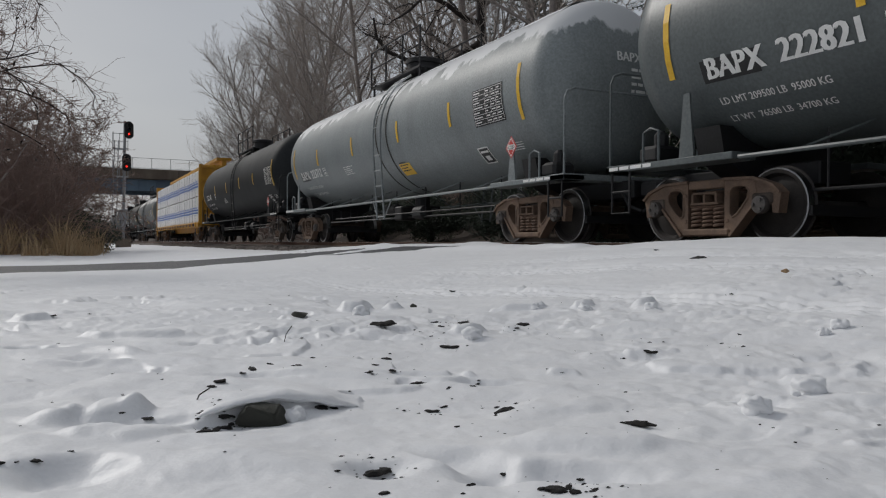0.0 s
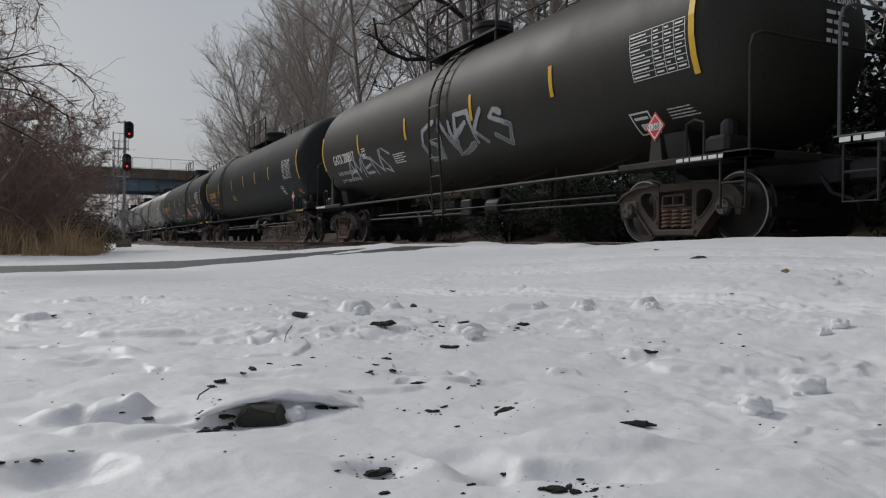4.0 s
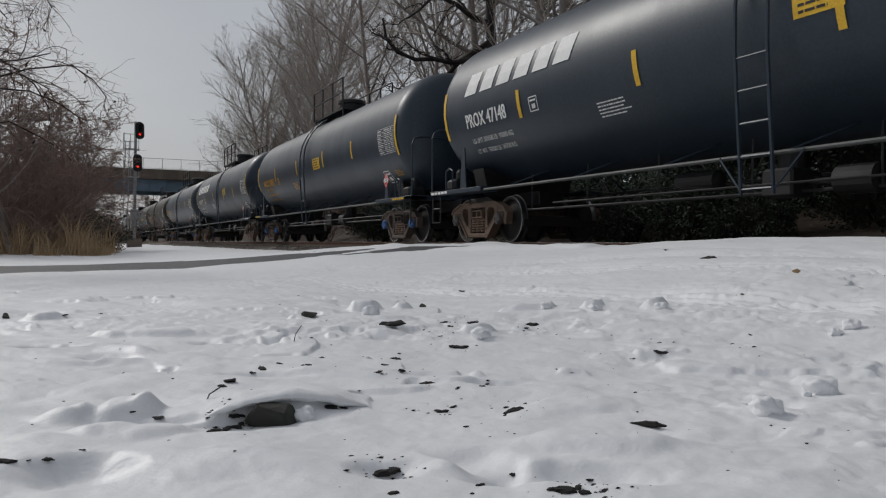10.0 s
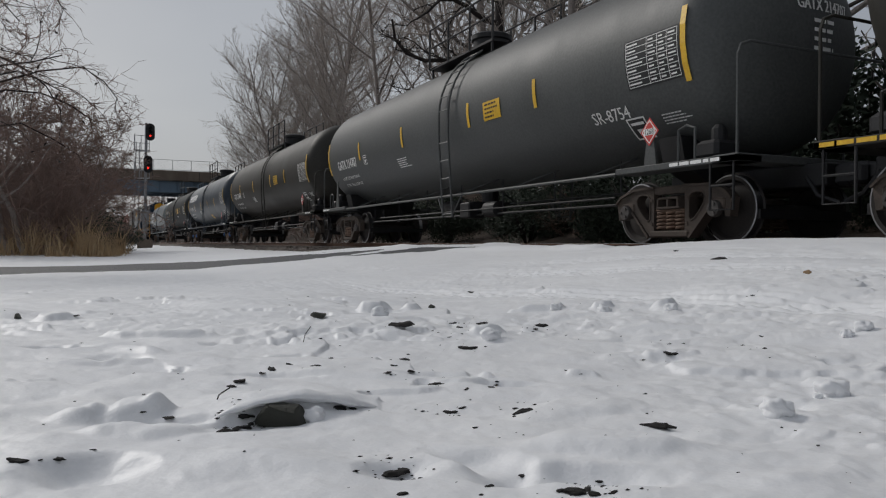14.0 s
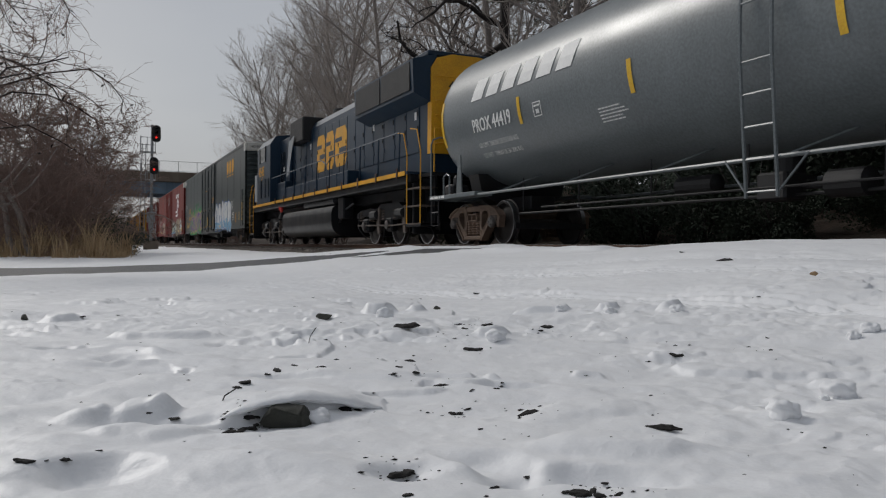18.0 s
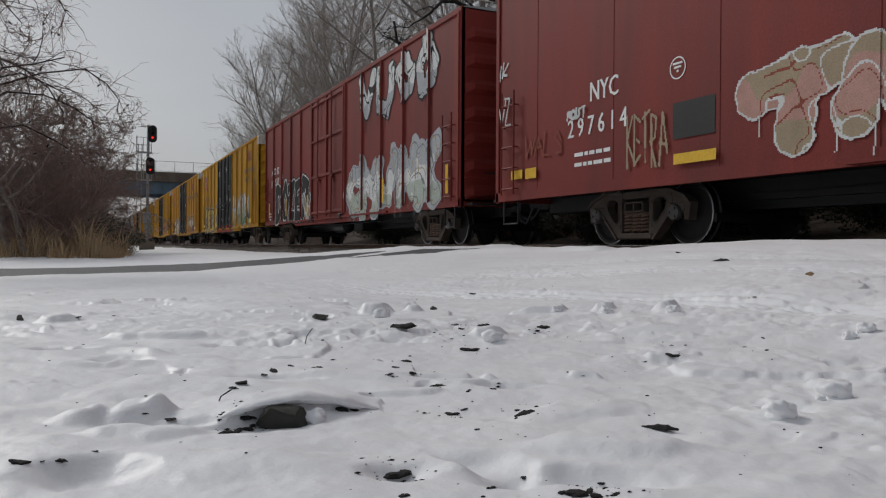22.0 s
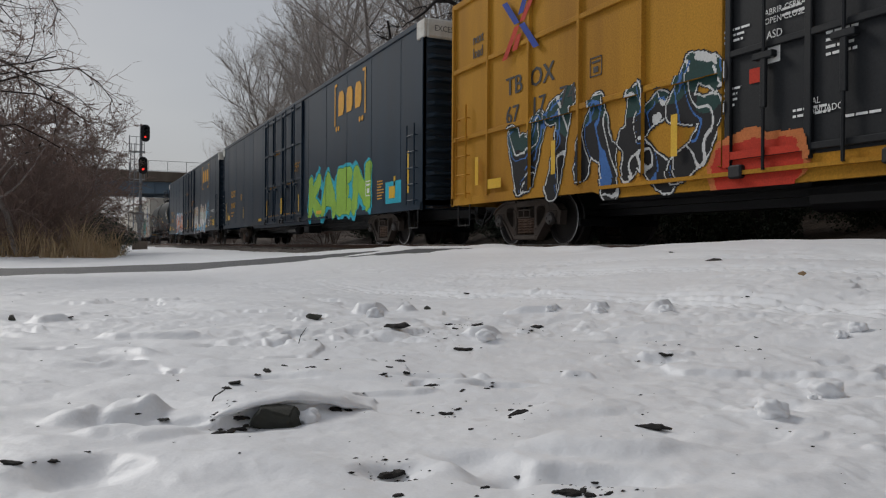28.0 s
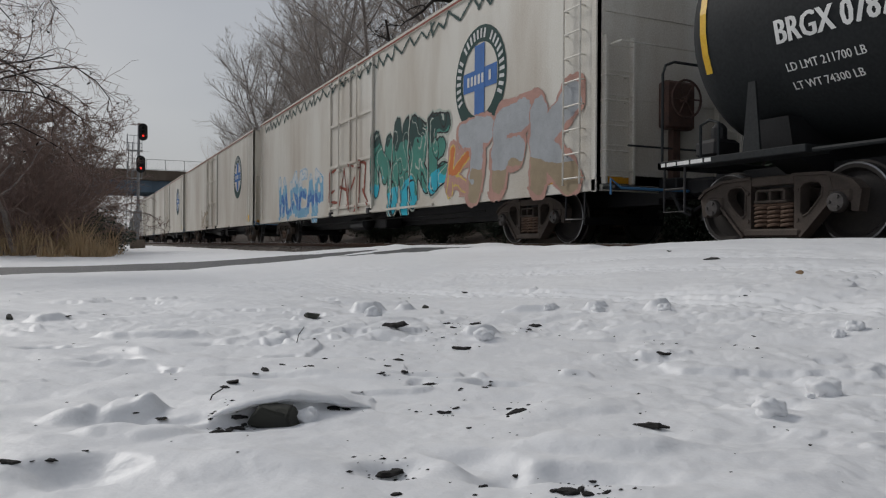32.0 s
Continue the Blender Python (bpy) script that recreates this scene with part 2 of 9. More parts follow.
# ---- mesh building ----
class Build:
    """Collects vertices and faces of one mesh."""

    def __init__(self):
        self.v, self.f = [], []

    def add(self, verts, faces):
        k = len(self.v)
        self.v.extend([tuple(p) for p in verts])
        self.f.extend([tuple(i + k for i in face) for face in faces])
        return self

    def box(self, x0, x1, y0, y1, z0, z1, bevel=0.0):
        """A box; with a bevel its four long vertical edges and its top edges are cut."""
        if bevel <= 0:
            vs = [(x, y, z) for z in (z0, z1) for y in (y0, y1) for x in (x0, x1)]
            return self.add(vs, [(0, 2, 3, 1), (4, 5, 7, 6), (0, 1, 5, 4), (2, 6, 7, 3), (0, 4, 6, 2), (1, 3, 7, 5)])
        b = min(bevel, (x1 - x0) * 0.4, (y1 - y0) * 0.4, (z1 - z0) * 0.4)
        ring = [(x0 + b, y0), (x1 - b, y0), (x1, y0 + b), (x1, y1 - b), (x1 - b, y1), (x0 + b, y1), (x0, y1 - b), (x0, y0 + b)]
        cx, cy = (x0 + x1) / 2, (y0 + y1) / 2
        tight = [(cx + (x - cx) * (1 - 2 * b / (x1 - x0)), cy + (y - cy) * (1 - 2 * b / (y1 - y0))) for x, y in ring]
        return self.loft([[(x, y, z0) for x, y in tight], [(x, y, z0 + b) for x, y in ring], [(x, y, z1 - b) for x, y in ring], [(x, y, z1) for x, y in tight]])

    def loft(self, rings, caps=True, closed=True):
        n, vs, fs = len(rings[0]), [p for r in rings for p in r], []
        for i in range(len(rings) - 1):
            for j in range(n if closed else n - 1):
                a, b = i * n + j, i * n + (j + 1) % n
                fs.append((a, b, b + n, a + n))
        if caps:
            fs.append(tuple(range(n - 1, -1, -1)))
            fs.append(tuple(range((len(rings) - 1) * n, len(rings) * n)))
        return self.add(vs, fs)

    def tube(self, pts, r, sides=6, r1=None, caps=True):
        """A round bar through the points, from radius r to r1."""
        pts = [Vector(p) for p in pts]
        rings = []
        side = None
        for i, p in enumerate(pts):
            d = (pts[min(i + 1, len(pts) - 1)] - pts[max(i - 1, 0)]).normalized()
            if side is None:
                side = d.orthogonal().normalized()
            side = (side - d * side.dot(d)).normalized()
            up = d.cross(side)
            rr = r if r1 is None else r + (r1 - r) * i / (len(pts) - 1)
            rings.append([p + (side * math.cos(2 * math.pi * j / sides) + up * math.sin(2 * math.pi * j / sides)) * rr for j in range(sides)])
        return self.loft(rings, caps)

    def lathe(self, profile, axis="x", n=24, center=(0, 0, 0), caps=True):
        """Turns (along, radius) points round an axis."""
        rings = []
        for a, r in profile:
            ring = []
            for j in range(n):
                c, s = math.cos(2 * math.pi * j / n) * r, math.sin(2 * math.pi * j / n) * r
                p = {"x": (a, c, s), "y": (c, a, s), "z": (c, s, a)}[axis]
                ring.append((p[0] + center[0], p[1] + center[1], p[2] + center[2]))
            rings.append(ring)
        return self.loft(rings, caps)

    def prism(self, outline, x0, x1, axis="x"):
        """Extrudes an outline of the plane across the axis from x0 to x1."""
        def at(a, p):
            return {"x": (a, p[0], p[1]), "y": (p[0], a, p[1]), "z": (p[0], p[1], a)}[axis]
        return self.loft([[at(x0, p) for p in outline], [at(x1, p) for p in outline]])

    def mesh(self, name, mats, smooth=False, angle=35):
        me = bpy.data.meshes.new(name)
        me.from_pydata(self.v, [], self.f)
        for m in mats if isinstance(mats, (list, tuple)) else [mats]:
            me.materials.append(m)
        bm = bmesh.new()
        bm.from_mesh(me)
        bmesh.ops.recalc_face_normals(bm, faces=bm.faces)
        if smooth:
            lim = radians(angle)
            for f in bm.faces:
                f.smooth = True
            for e in bm.edges:
                e.smooth = e.calc_face_angle(0.0) < lim
        bm.to_mesh(me)
        bm.free()
        return me


def part(name, b, mat, parent=None, label="", smooth=False, at=None):
    """Links what a Build (or a mesh) holds as one mesh object under a thing or a part."""
    me = b.mesh(name, mat, smooth) if isinstance(b, Build) else b
    ob = new(name, me)
    if parent:
        ob.parent = parent
    if at:
        ob.location = at
    return tagged(ob, label) if label else ob


def thing(name, label, category, group="", at=(0, 0, 0), kind=""):
    ob = new(name)
    ob.location = at
    ob.empty_display_size = 0.3
    return tagged(ob, label, category, group, kind)


def plain_mesh(name, b, mat):
    me = bpy.data.meshes.new(name)
    me.from_pydata([tuple(p) for p in b.v], [], b.f)
    me.materials.append(M[mat])
    me.polygons.foreach_set("use_smooth", [True] * len(me.polygons))
    return me


def smoothstep(a, b, x):
    t = np.clip((x - a) / (b - a), 0, 1)
    return t * t * (3 - 2 * t)


def grid_noise(x, y, cell, seed):
    """Smooth value noise of that cell size, about -1 to 1."""
    rng = np.random.RandomState(seed)
    table = rng.uniform(-1, 1, (256, 256))
    u, v = x / cell, y / cell
    i, j = np.floor(u).astype(int), np.floor(v).astype(int)
    fu, fv = u - i, v - j
    fu, fv = fu * fu * (3 - 2 * fu), fv * fv * (3 - 2 * fv)
    a, b = table[i % 256, j % 256], table[(i + 1) % 256, j % 256]
    c, d = table[i % 256, (j + 1) % 256], table[(i + 1) % 256, (j + 1) % 256]
    return (a * (1 - fu) + b * fu) * (1 - fv) + (c * (1 - fu) + d * fu) * fv


# ---- ground: snow, lane, track bed ----
def near_edge(y):
    """x at which the lane begins, going from the snow towards the track, at that y."""
    return np.interp(y, [-60, 8, 9.8, 10.9, 11.9, 12.25, 12.4], [5.6, 5.6, 5.2, 4.2, 3.5, 1.5, -40.0])


def far_edge(y):
    return np.interp(y, [-60, 11, 12.6, 14.6, 15.5, 15.9, 16.0], [6.75, 6.6, 5.0, 3.3, 2.2, 0.5, -40.0])


def lane(x, y):
    """Over 0 inside the lane, in metres from its edge."""
    return np.minimum(x - near_edge(y), far_edge(y) - x)


def bed(x, y):
    """The ground without the snow's relief."""
    a = -0.37 + 0.38 * smoothstep(1.4, 5.5, x) - 0.07 * smoothstep(5.6, 6.3, x)
    b = np.interp(x, [-3, -1, 1.5, 3.0, 4.2, 5.2, 6.5], [-0.5, -0.5, -0.44, -0.32, -0.2, -0.095, -0.06])
    c = -0.46 + 0.12 * smoothstep(2.0, 6.0, x)
    z = a + (b - a) * smoothstep(3.4, 8.8, y)
    z = z + (c - z) * smoothstep(14.0, 20.0, y)
    z = np.where(x > 6.6, z + (-0.30 - z) * smoothstep(6.6, 7.2, x), z)
    z = np.where(x > 10.5, z + 1.6 * smoothstep(11.0, 17.0, x), z)
    return np.where(x < -3, z + 0.25 * smoothstep(-3, -12, x), z)


# heaps and hollows of the trampled snow: x, y, width across, width along, height, turn in degrees
HEAPS = ((0.085, 1.51, 0.085, 0.075, 0.027, 0), (0.125, 1.50, 0.05, 0.05, 0.014, 20), (0.0, 1.50, 0.06, 0.05, 0.022, 20), (0.11, 1.345, 0.10, 0.05, 0.013, -8), (0.03, 1.37, 0.06, 0.05, 0.014, 15), (0.24, 2.92, 0.20, 0.06, 0.026, -25), (0.17, 2.47, 0.07, 0.14, 0.022, 30), (0.05, 2.28, 0.20, 0.07, 0.014, -10), (1.34, 3.62, 0.10, 0.07, 0.045, 0), (1.5, 3.55, 0.07, 0.06, 0.03, 0),
         (1.0, 2.56, 0.10, 0.07, 0.022, -20), (1.35, 2.46, 0.08, 0.05, 0.028, 0), (2.23, 2.94, 0.06, 0.04, 0.03, 0), (2.41, 2.7, 0.08, 0.04, 0.028, 10), (2.02, 3.15, 0.14, 0.05, 0.03, -15), (0.9, 1.28, 0.16, 0.10, 0.016, 30), (0.78, 0.98, 0.16, 0.07, 0.022, -30),
         (0.25, 1.06, 0.22, 0.09, 0.014, -15), (1.9, 2.2, 0.26, 0.10, 0.014, -30), (0.75, 2.95, 0.3, 0.10, 0.012, -20), (0.62, 1.86, 0.22, 0.08, 0.014, -28), (-0.12, 3.6, 0.10, 0.08, 0.03, 0), (-0.4, 2.0, 0.2, 0.14, 0.03, 0),
         (-0.07, 2.66, 0.14, 0.06, -0.030, -10), (0.10, 2.36, 0.10, 0.10, -0.020, 0), (1.0, 2.46, 0.12, 0.05, -0.022, -20), (1.33, 3.5, 0.14, 0.05, -0.018, 0), (0.62, 0.86, 0.18, 0.06, -0.034, -30), (0.41, 1.0, 0.08, 0.05, -0.022, 0), (0.54, 0.98, 0.06, 0.10, -0.026, 20), (0.0, 1.15, 0.10, 0.06, -0.024, 0), (0.16, 1.42, 0.12, 0.03, -0.014, -20), (0.45, 1.9, 0.16, 0.03, -0.016, -28), (0.85, 1.75, 0.2, 0.035, -0.014, -28),
         (1.33, 1.12, 0.07, 0.05, -0.016, -40), (1.75, 2.05, 0.16, 0.06, -0.014, -30), (0.95, 1.62, 0.12, 0.04, -0.014, -28), (0.5, 2.6, 0.2, 0.05, -0.014, -20))


def lip_line(x):
    """y of the edge of the snow shelf behind the rock."""
    return np.interp(x, [0.10, 0.22, 0.32, 0.46, 0.60], [1.34, 1.40, 1.425, 1.45, 1.50])


def snow_height(x, y):
    r = np.hypot(x, y)
    z = bed(x, y)
    near = (1 - smoothstep(4.0, 14.0, r)) * (1 - 0.6 * smoothstep(3.0, 4.6, x))
    warp = 0.10 * grid_noise(x, y, 0.5, 20)
    # across and along the old wheel tracks
    u, v = 0.9 * x - 0.44 * y, 0.44 * x + 0.9 * y
    swell = 0.022 * grid_noise(u * 0.7, v, 0.95, 1) + 0.010 * grid_noise(u * 0.8 + warp, v, 0.40, 2)
    z = z + swell * (0.4 + 0.6 * near)
    rough = grid_noise(u * 0.75 + 0.6 * warp, v, 0.085, 4)
    lumps = grid_noise(u * 0.6 + 0.8 * warp, v + 3, 0.16, 36) + 0.6 * grid_noise(u * 0.7 + 0.5 * warp, v - 5, 0.075, 37)
    z = z + 0.0105 * np.sign(lumps) * np.abs(lumps) ** 1.2 * (0.35 + 0.65 * near) * (0.8 + 0.35 * grid_noise(x, y, 0.7, 38)) * (1 - 0.6 * smoothstep(1.8, 2.3, x + 0.15 * y - 0.4))
    small = grid_noise(x + 0.4 * warp, y, 0.038, 5)
    fine = grid_noise(x, y, 0.017, 22)
    # trodden stretches are crumbly, the rest lies smooth
    trod = smoothstep(-0.05, 0.45, grid_noise(x + 2, y, 0.9, 15) + 0.25 * grid_noise(x, y, 0.3, 19)) * (1 - 0.55 * smoothstep(2.4, 4.0, r)) * (1 - 0.5 * (x > 0.9) * (y < 1.7))
    z = z + (0.0066 * rough * (0.45 + trod) + 0.0042 * small * (0.4 + trod) + 0.0015 * fine * (0.6 + trod)) * (0.2 + 0.8 * near)
    crumbs = smoothstep(0.45, 0.8, grid_noise(x + 8 + 0.3 * warp, y - 3, 0.06, 16)) * 0.012 * trod
    dents = smoothstep(0.3, 0.75, grid_noise(u * 0.7 + 15, v + 4, 0.24, 8) + 0.25 * rough) * 0.013 * (0.25 + 0.75 * trod)
    z = z + (crumbs - dents) * (0.15 + 0.85 * near)
    # broken crust: thin ledges with crisp edges
    shelf = smoothstep(0.05, 0.10, grid_noise(u * 0.55 + 6 + 0.5 * warp, v - 2, 0.36, 33) + 0.14 * rough + 0.06 * small)
    z = z + 0.013 * shelf * near * smoothstep(-0.25, 0.25, grid_noise(x - 3, y + 1, 0.7, 34))
    # wheel ruts with fine tread lines
    w = x - np.interp(y, [0.5, 1.8, 2.8, 4.0, 6.0], [2.74, 2.72, 2.64, 2.38, 1.9])
    for off, wide in ((0.0, 0.16), (0.95, 0.16), (1.55, 0.16)):
        g = np.exp(-((w - off) / wide) ** 2) * (1 - smoothstep(4.5, 7, y))
        z = z - g * (0.022 + 0.015 * np.sin((w - off) * 78 + 10 * warp) * (0.5 + 0.5 * small) + 0.006 * rough)
    for hx, hy, wa, wb, hz, turn in HEAPS:
        c, s = math.cos(radians(turn)), math.sin(radians(turn))
        p, q = ((x - hx) * c + (y - hy) * s) / wa, (-(x - hx) * s + (y - hy) * c) / wb
        e = np.hypot(p, q) + (0.34 * rough + 0.16 * small) * (1 if hz > 0 else 0.6)
        z = z + hz * (1 - smoothstep(0.55 if hz > 0.025 else 0.25, 1.12, e))
    # a dug trench under a thick overhanging lip, the rock lies in it
    q = y - lip_line(x) + 0.010 * rough + 0.006 * small
    along = smoothstep(0.15, 0.30, x) * (1 - smoothstep(0.44, 0.56, x))
    z = z - 0.014 * smoothstep(-0.11, -0.03, q) * (1 - smoothstep(-0.012, 0.0, q)) * along * (1 - 0.7 * smoothstep(0.35, 0.42, x))
    z = z + 0.024 * smoothstep(-0.022, 0.012, q) * (1 - smoothstep(0.03, 0.34, q)) * along
    z = z + 0.02 * grid_noise(x, y, 2.4, 9) * smoothstep(2, 5, r)
    for off in (4.35, 4.95):
        lined = np.exp(-((x - off - 0.008 * (y - 4) ** 2) / 0.16) ** 2) * (1 - smoothstep(6, 9, y))
        z = z - 0.018 * lined * (0.6 + 0.4 * grid_noise(x * 3, y, 0.2, 18))
    inside = lane(x, y)
    ragged = inside + 0.16 * grid_noise(x * 0.5, y * 0.5, 0.6, 10) + 0.12 * grid_noise(x, y, 0.25, 11)
    streak = smoothstep(0.2, 0.5, grid_noise(x * 0.4, y * 1.4, 0.9, 12) + 0.2 * grid_noise(x, y, 0.2, 14))
    z = z + 0.018 - 0.088 * smoothstep(-0.05, 0.2, ragged) * (1 - 0.75 * streak)
    # slush ploughed up along the near edge of the lane
    z = z + 0.05 * np.exp(-((inside + 0.35) / 0.22) ** 2) * smoothstep(0.1, 0.6, grid_noise(x * 0.6, y, 0.8, 35)) * (x > 0)
    z = np.where(x > 6.5, z - 0.25 * smoothstep(6.75, 7.0, x + 0.12 * grid_noise(x, y, 0.5, 13)), z)
    return z


def ground_sheet():
    az = np.concatenate([np.linspace(-7, 60, 720), np.linspace(60, 353, 270)[1:-1]])
    rad = np.concatenate([[0.12, 0.3], np.geomspace(0.6, 9, 520), np.geomspace(9, 70, 130)[1:], np.geomspace(70, 3500, 26)[1:]])
    a, r = np.meshgrid(np.radians(az), rad)
    x, y = r * np.sin(a), r * np.cos(a)
    z = snow_height(x, y)
    far = smoothstep(120, 400, r)
    z = z * (1 - far) - 0.3 * far
    n, k = len(az), len(rad)
    me = bpy.data.meshes.new("ground")
    i, j = np.meshgrid(np.arange(k - 1), np.arange(n), indexing="ij")
    q = np.stack([i * n + j, (i + 1) * n + j, (i + 1) * n + (j + 1) % n, i * n + (j + 1) % n], -1).reshape(-1, 4)
    verts = np.stack([x, y, z], -1).reshape(-1, 3)
    me.from_pydata(verts.tolist(), [], q[:, ::-1].tolist() + [tuple(range(n))])
    me.materials.append(M["snow"])
    me.polygons.foreach_set("use_smooth", [True] * len(me.polygons))
    ob = new("ground", me)
    return tagged(ob, "trampled white snow with lumps and footprints over the ground", "snow", kind="structure")


def lane_sheet():
    b = Build()
    xs = np.concatenate([np.linspace(-38, -6, 22), np.linspace(-5.75, 7.5, 54)])
    ys = np.concatenate([np.linspace(-40, 0, 30), np.linspace(0.3, 16.9, 68)])
    gx, gy = np.meshgrid(xs, ys)
    gz = bed(gx, gy) + 0.012 * grid_noise(gx, gy, 1.3, 21)
    n = len(xs)
    ok = lane(gx, gy) > -0.5
    faces = [(i * n + j, i * n + j + 1, (i + 1) * n + j + 1, (i + 1) * n + j) for i in range(len(ys) - 1) for j in range(n - 1) if ok[i, j] or ok[i + 1, j] or ok[i, j + 1] or ok[i + 1, j + 1]]
    used = sorted({k for f in faces for k in f})
    place = {k: q for q, k in enumerate(used)}
    verts = np.stack([gx, gy, gz], -1).reshape(-1, 3)
    b.add([verts[k] for k in used], [tuple(place[k] for k in f) for f in faces])
    return tagged(part("road", b, M["asphalt"], smooth=True), "wet dark asphalt lane with slush beside the track", "road", kind="structure")


def track():
    b = Build()
    ys = np.concatenate([np.linspace(-60, 0, 30), np.linspace(0.5, 70, 240), np.linspace(71, 900, 120)])
    prof = [(6.75, -0.42), (7.0, -0.30), (7.25, -0.20), (7.5, -0.16), (8.0, -0.17), (8.55, -0.19), (9.1, -0.17), (9.7, -0.16), (10.2, -0.22), (10.6, -0.36), (11.0, -0.5)]
    vs = []
    for y in ys:
        for x, z in prof:
            vs.append((x + 0.05 * noise.noise((x * 2, y, 3)), y, z + 0.03 * noise.noise((x * 3, y * 2.1, 0)) + 0.02 * noise.noise((x * 9, y * 8, 5))))
    n = len(prof)
    b.add(vs, [(i * n + j, (i + 1) * n + j, (i + 1) * n + j + 1, i * n + j + 1) for i in range(len(ys) - 1) for j in range(n - 1)])
    tagged(part("track_bed", b, M["ballast"], smooth=True), "brown-grey crushed stone ballast bed of the railway", "ballast", kind="structure")
    rng = np.random.RandomState(5)
    b = Build()
    for _ in range(5200):
        y = 4 + 62 * rng.rand() ** 1.3
        x = 6.72 + 1.15 * rng.rand() ** 0.8
        z = float(np.interp(x, [p[0] for p in prof], [p[1] for p in prof]))
        s = 0.025 + 0.03 * rng.rand()
        c = [(dx * s * (0.6 + 0.6 * rng.rand()) + x, dy * s * (0.6 + 0.6 * rng.rand()) + y, dz * s * (0.5 + 0.5 * rng.rand()) + z + 0.01) for dx, dy, dz in ((1, 0, 0), (-1, 0, 0), (0, 1, 0), (0, -1, 0), (0, 0, 1), (0, 0, -1))]
        b.add(c, [(0, 2, 4), (2, 1, 4), (1, 3, 4), (3, 0, 4), (2, 0, 5), (1, 2, 5), (3, 1, 5), (0, 3, 5)])
    tagged(part("ballast_stones", b, M["ballast_stone"]), "loose crushed stones on the shoulder of the track", "gravel", kind="stuff")
    rail = thing("rail_track", "pair of rusty steel rails with bright worn heads", "rail", at=(TRACK_X, 0, 0), kind="structure")
    for side in (-1, 1):
        c = side * 0.7525
        b = Build().prism([(c - 0.07, -0.16), (c + 0.07, -0.16), (c + 0.07, -0.145), (c + 0.012, -0.12), (c + 0.012, -0.045), (c + 0.036, -0.03), (c + 0.036, -0.008), (c - 0.036, -0.008), (c - 0.036, -0.03), (c - 0.012, -0.045), (c - 0.012, -0.12), (c - 0.07, -0.145)], -60, 900, "y")
        r = part("rail", b, M["rail"], rail)
        part("rail_head", Build().box(c - 0.03, c + 0.03, -60, 900, -0.009, 0.0), M["railhead"], r)
    tie = Build().box(-1.3, 1.3, -0.115, 0.115, -0.34, -0.155, 0.01).mesh("tie", M["tie"])
    for i in range(150):
        part("tie", tie, None, rail, at=(0, -2 + i * 0.5, -0.004 * (i % 3)))


ground_sheet()
lane_sheet()
track()


# ---- lettering and paint on the cars ----
TEXTS = {}


def text_mesh(s):
    """Vertices and faces of a line of the built-in font, one unit high."""
    if s not in TEXTS:
        cu = bpy.data.curves.new("line", "FONT")
        cu.body, cu.size, cu.resolution_u = s, 1.0, 2
        ob = bpy.data.objects.new("line", cu)
        me = bpy.data.meshes.new_from_object(ob)
        TEXTS[s] = ([(v.co.x / 0.7, v.co.y / 0.7) for v in me.vertices], [tuple(p.vertices) for p in me.polygons])
        bpy.data.objects.remove(ob)
        bpy.data.curves.remove(cu)
        bpy.data.meshes.remove(me)
    return TEXTS[s]


def flat_side(half, y0, z0):
    """Maps (right, up) on the near side wall to the car's space."""
    return lambda a, b: (-half, y0 - a, z0 + b)


def round_side(radius, zc, y0, z0):
    s0 = math.asin(max(-0.99, min(0.99, (z0 - zc) / radius)))
    return lambda a, b: (-radius * math.cos(s0 + b / radius), y0 - a, zc + radius * math.sin(s0 + b / radius))


def lettering(parent, s, size, where, mat, bold=0.0, width=0.92, name="lettering"):
    vs, fs = text_mesh(s)
    b = Build()
    for q, dx in enumerate((0.0, bold, bold * 2) if bold else (0.0,)):
        k = len(b.v)
        b.v.extend([where((x * width + dx) * size, y * size) for x, y in vs])
        if dx:
            b.v[k:] = [(p[0] - 0.0012 * q, p[1], p[2]) for p in b.v[k:]]
        b.f.extend([tuple(i + k for i in f) for f in fs])
    me = bpy.data.meshes.new(name)
    me.from_pydata(b.v, [], b.f)
    me.materials.append(M[mat])
    ob = new(name, me)
    ob.parent = parent
    return tagged(ob, kind="stuff")


def patch(b, where, a0, a1, b0, b1, steps=4):
    """A thin sheet that follows the wall, from (a0, b0) to (a1, b1)."""
    rows = [[where(a, b0 + (b1 - b0) * i / steps) for a in (a0, a1)] for i in range(steps + 1)]
    vs = [p for r in rows for p in r]
    b.add(vs, [(2 * i, 2 * i + 1, 2 * i + 3, 2 * i + 2) for i in range(steps)])
    return b


def sheet(name, parent, where, a0, a1, b0, b1, mat, label=""):
    b = patch(Build(), where, a0, a1, b0, b1)
    me = bpy.data.meshes.new(name)
    me.from_pydata(b.v, [], b.f)
    me.materials.append(M[mat])
    ob = new(name, me)
    ob.parent = parent
    return tagged(ob, label) if label else ob


def bars(name, parent, where, rows, height, gap, mat):
    """Lines of small stencilling: each row a list of (start, end)."""
    b = Build()
    for i, row in enumerate(rows):
        for a0, a1 in row:
            patch(b, where, a0, a1, -i * gap, -i * gap + height, 1)
    me = bpy.data.meshes.new(name)
    me.from_pydata(b.v, [], b.f)
    me.materials.append(M[mat])
    ob = new(name, me)
    ob.parent = parent
    return tagged(ob, kind="stuff")


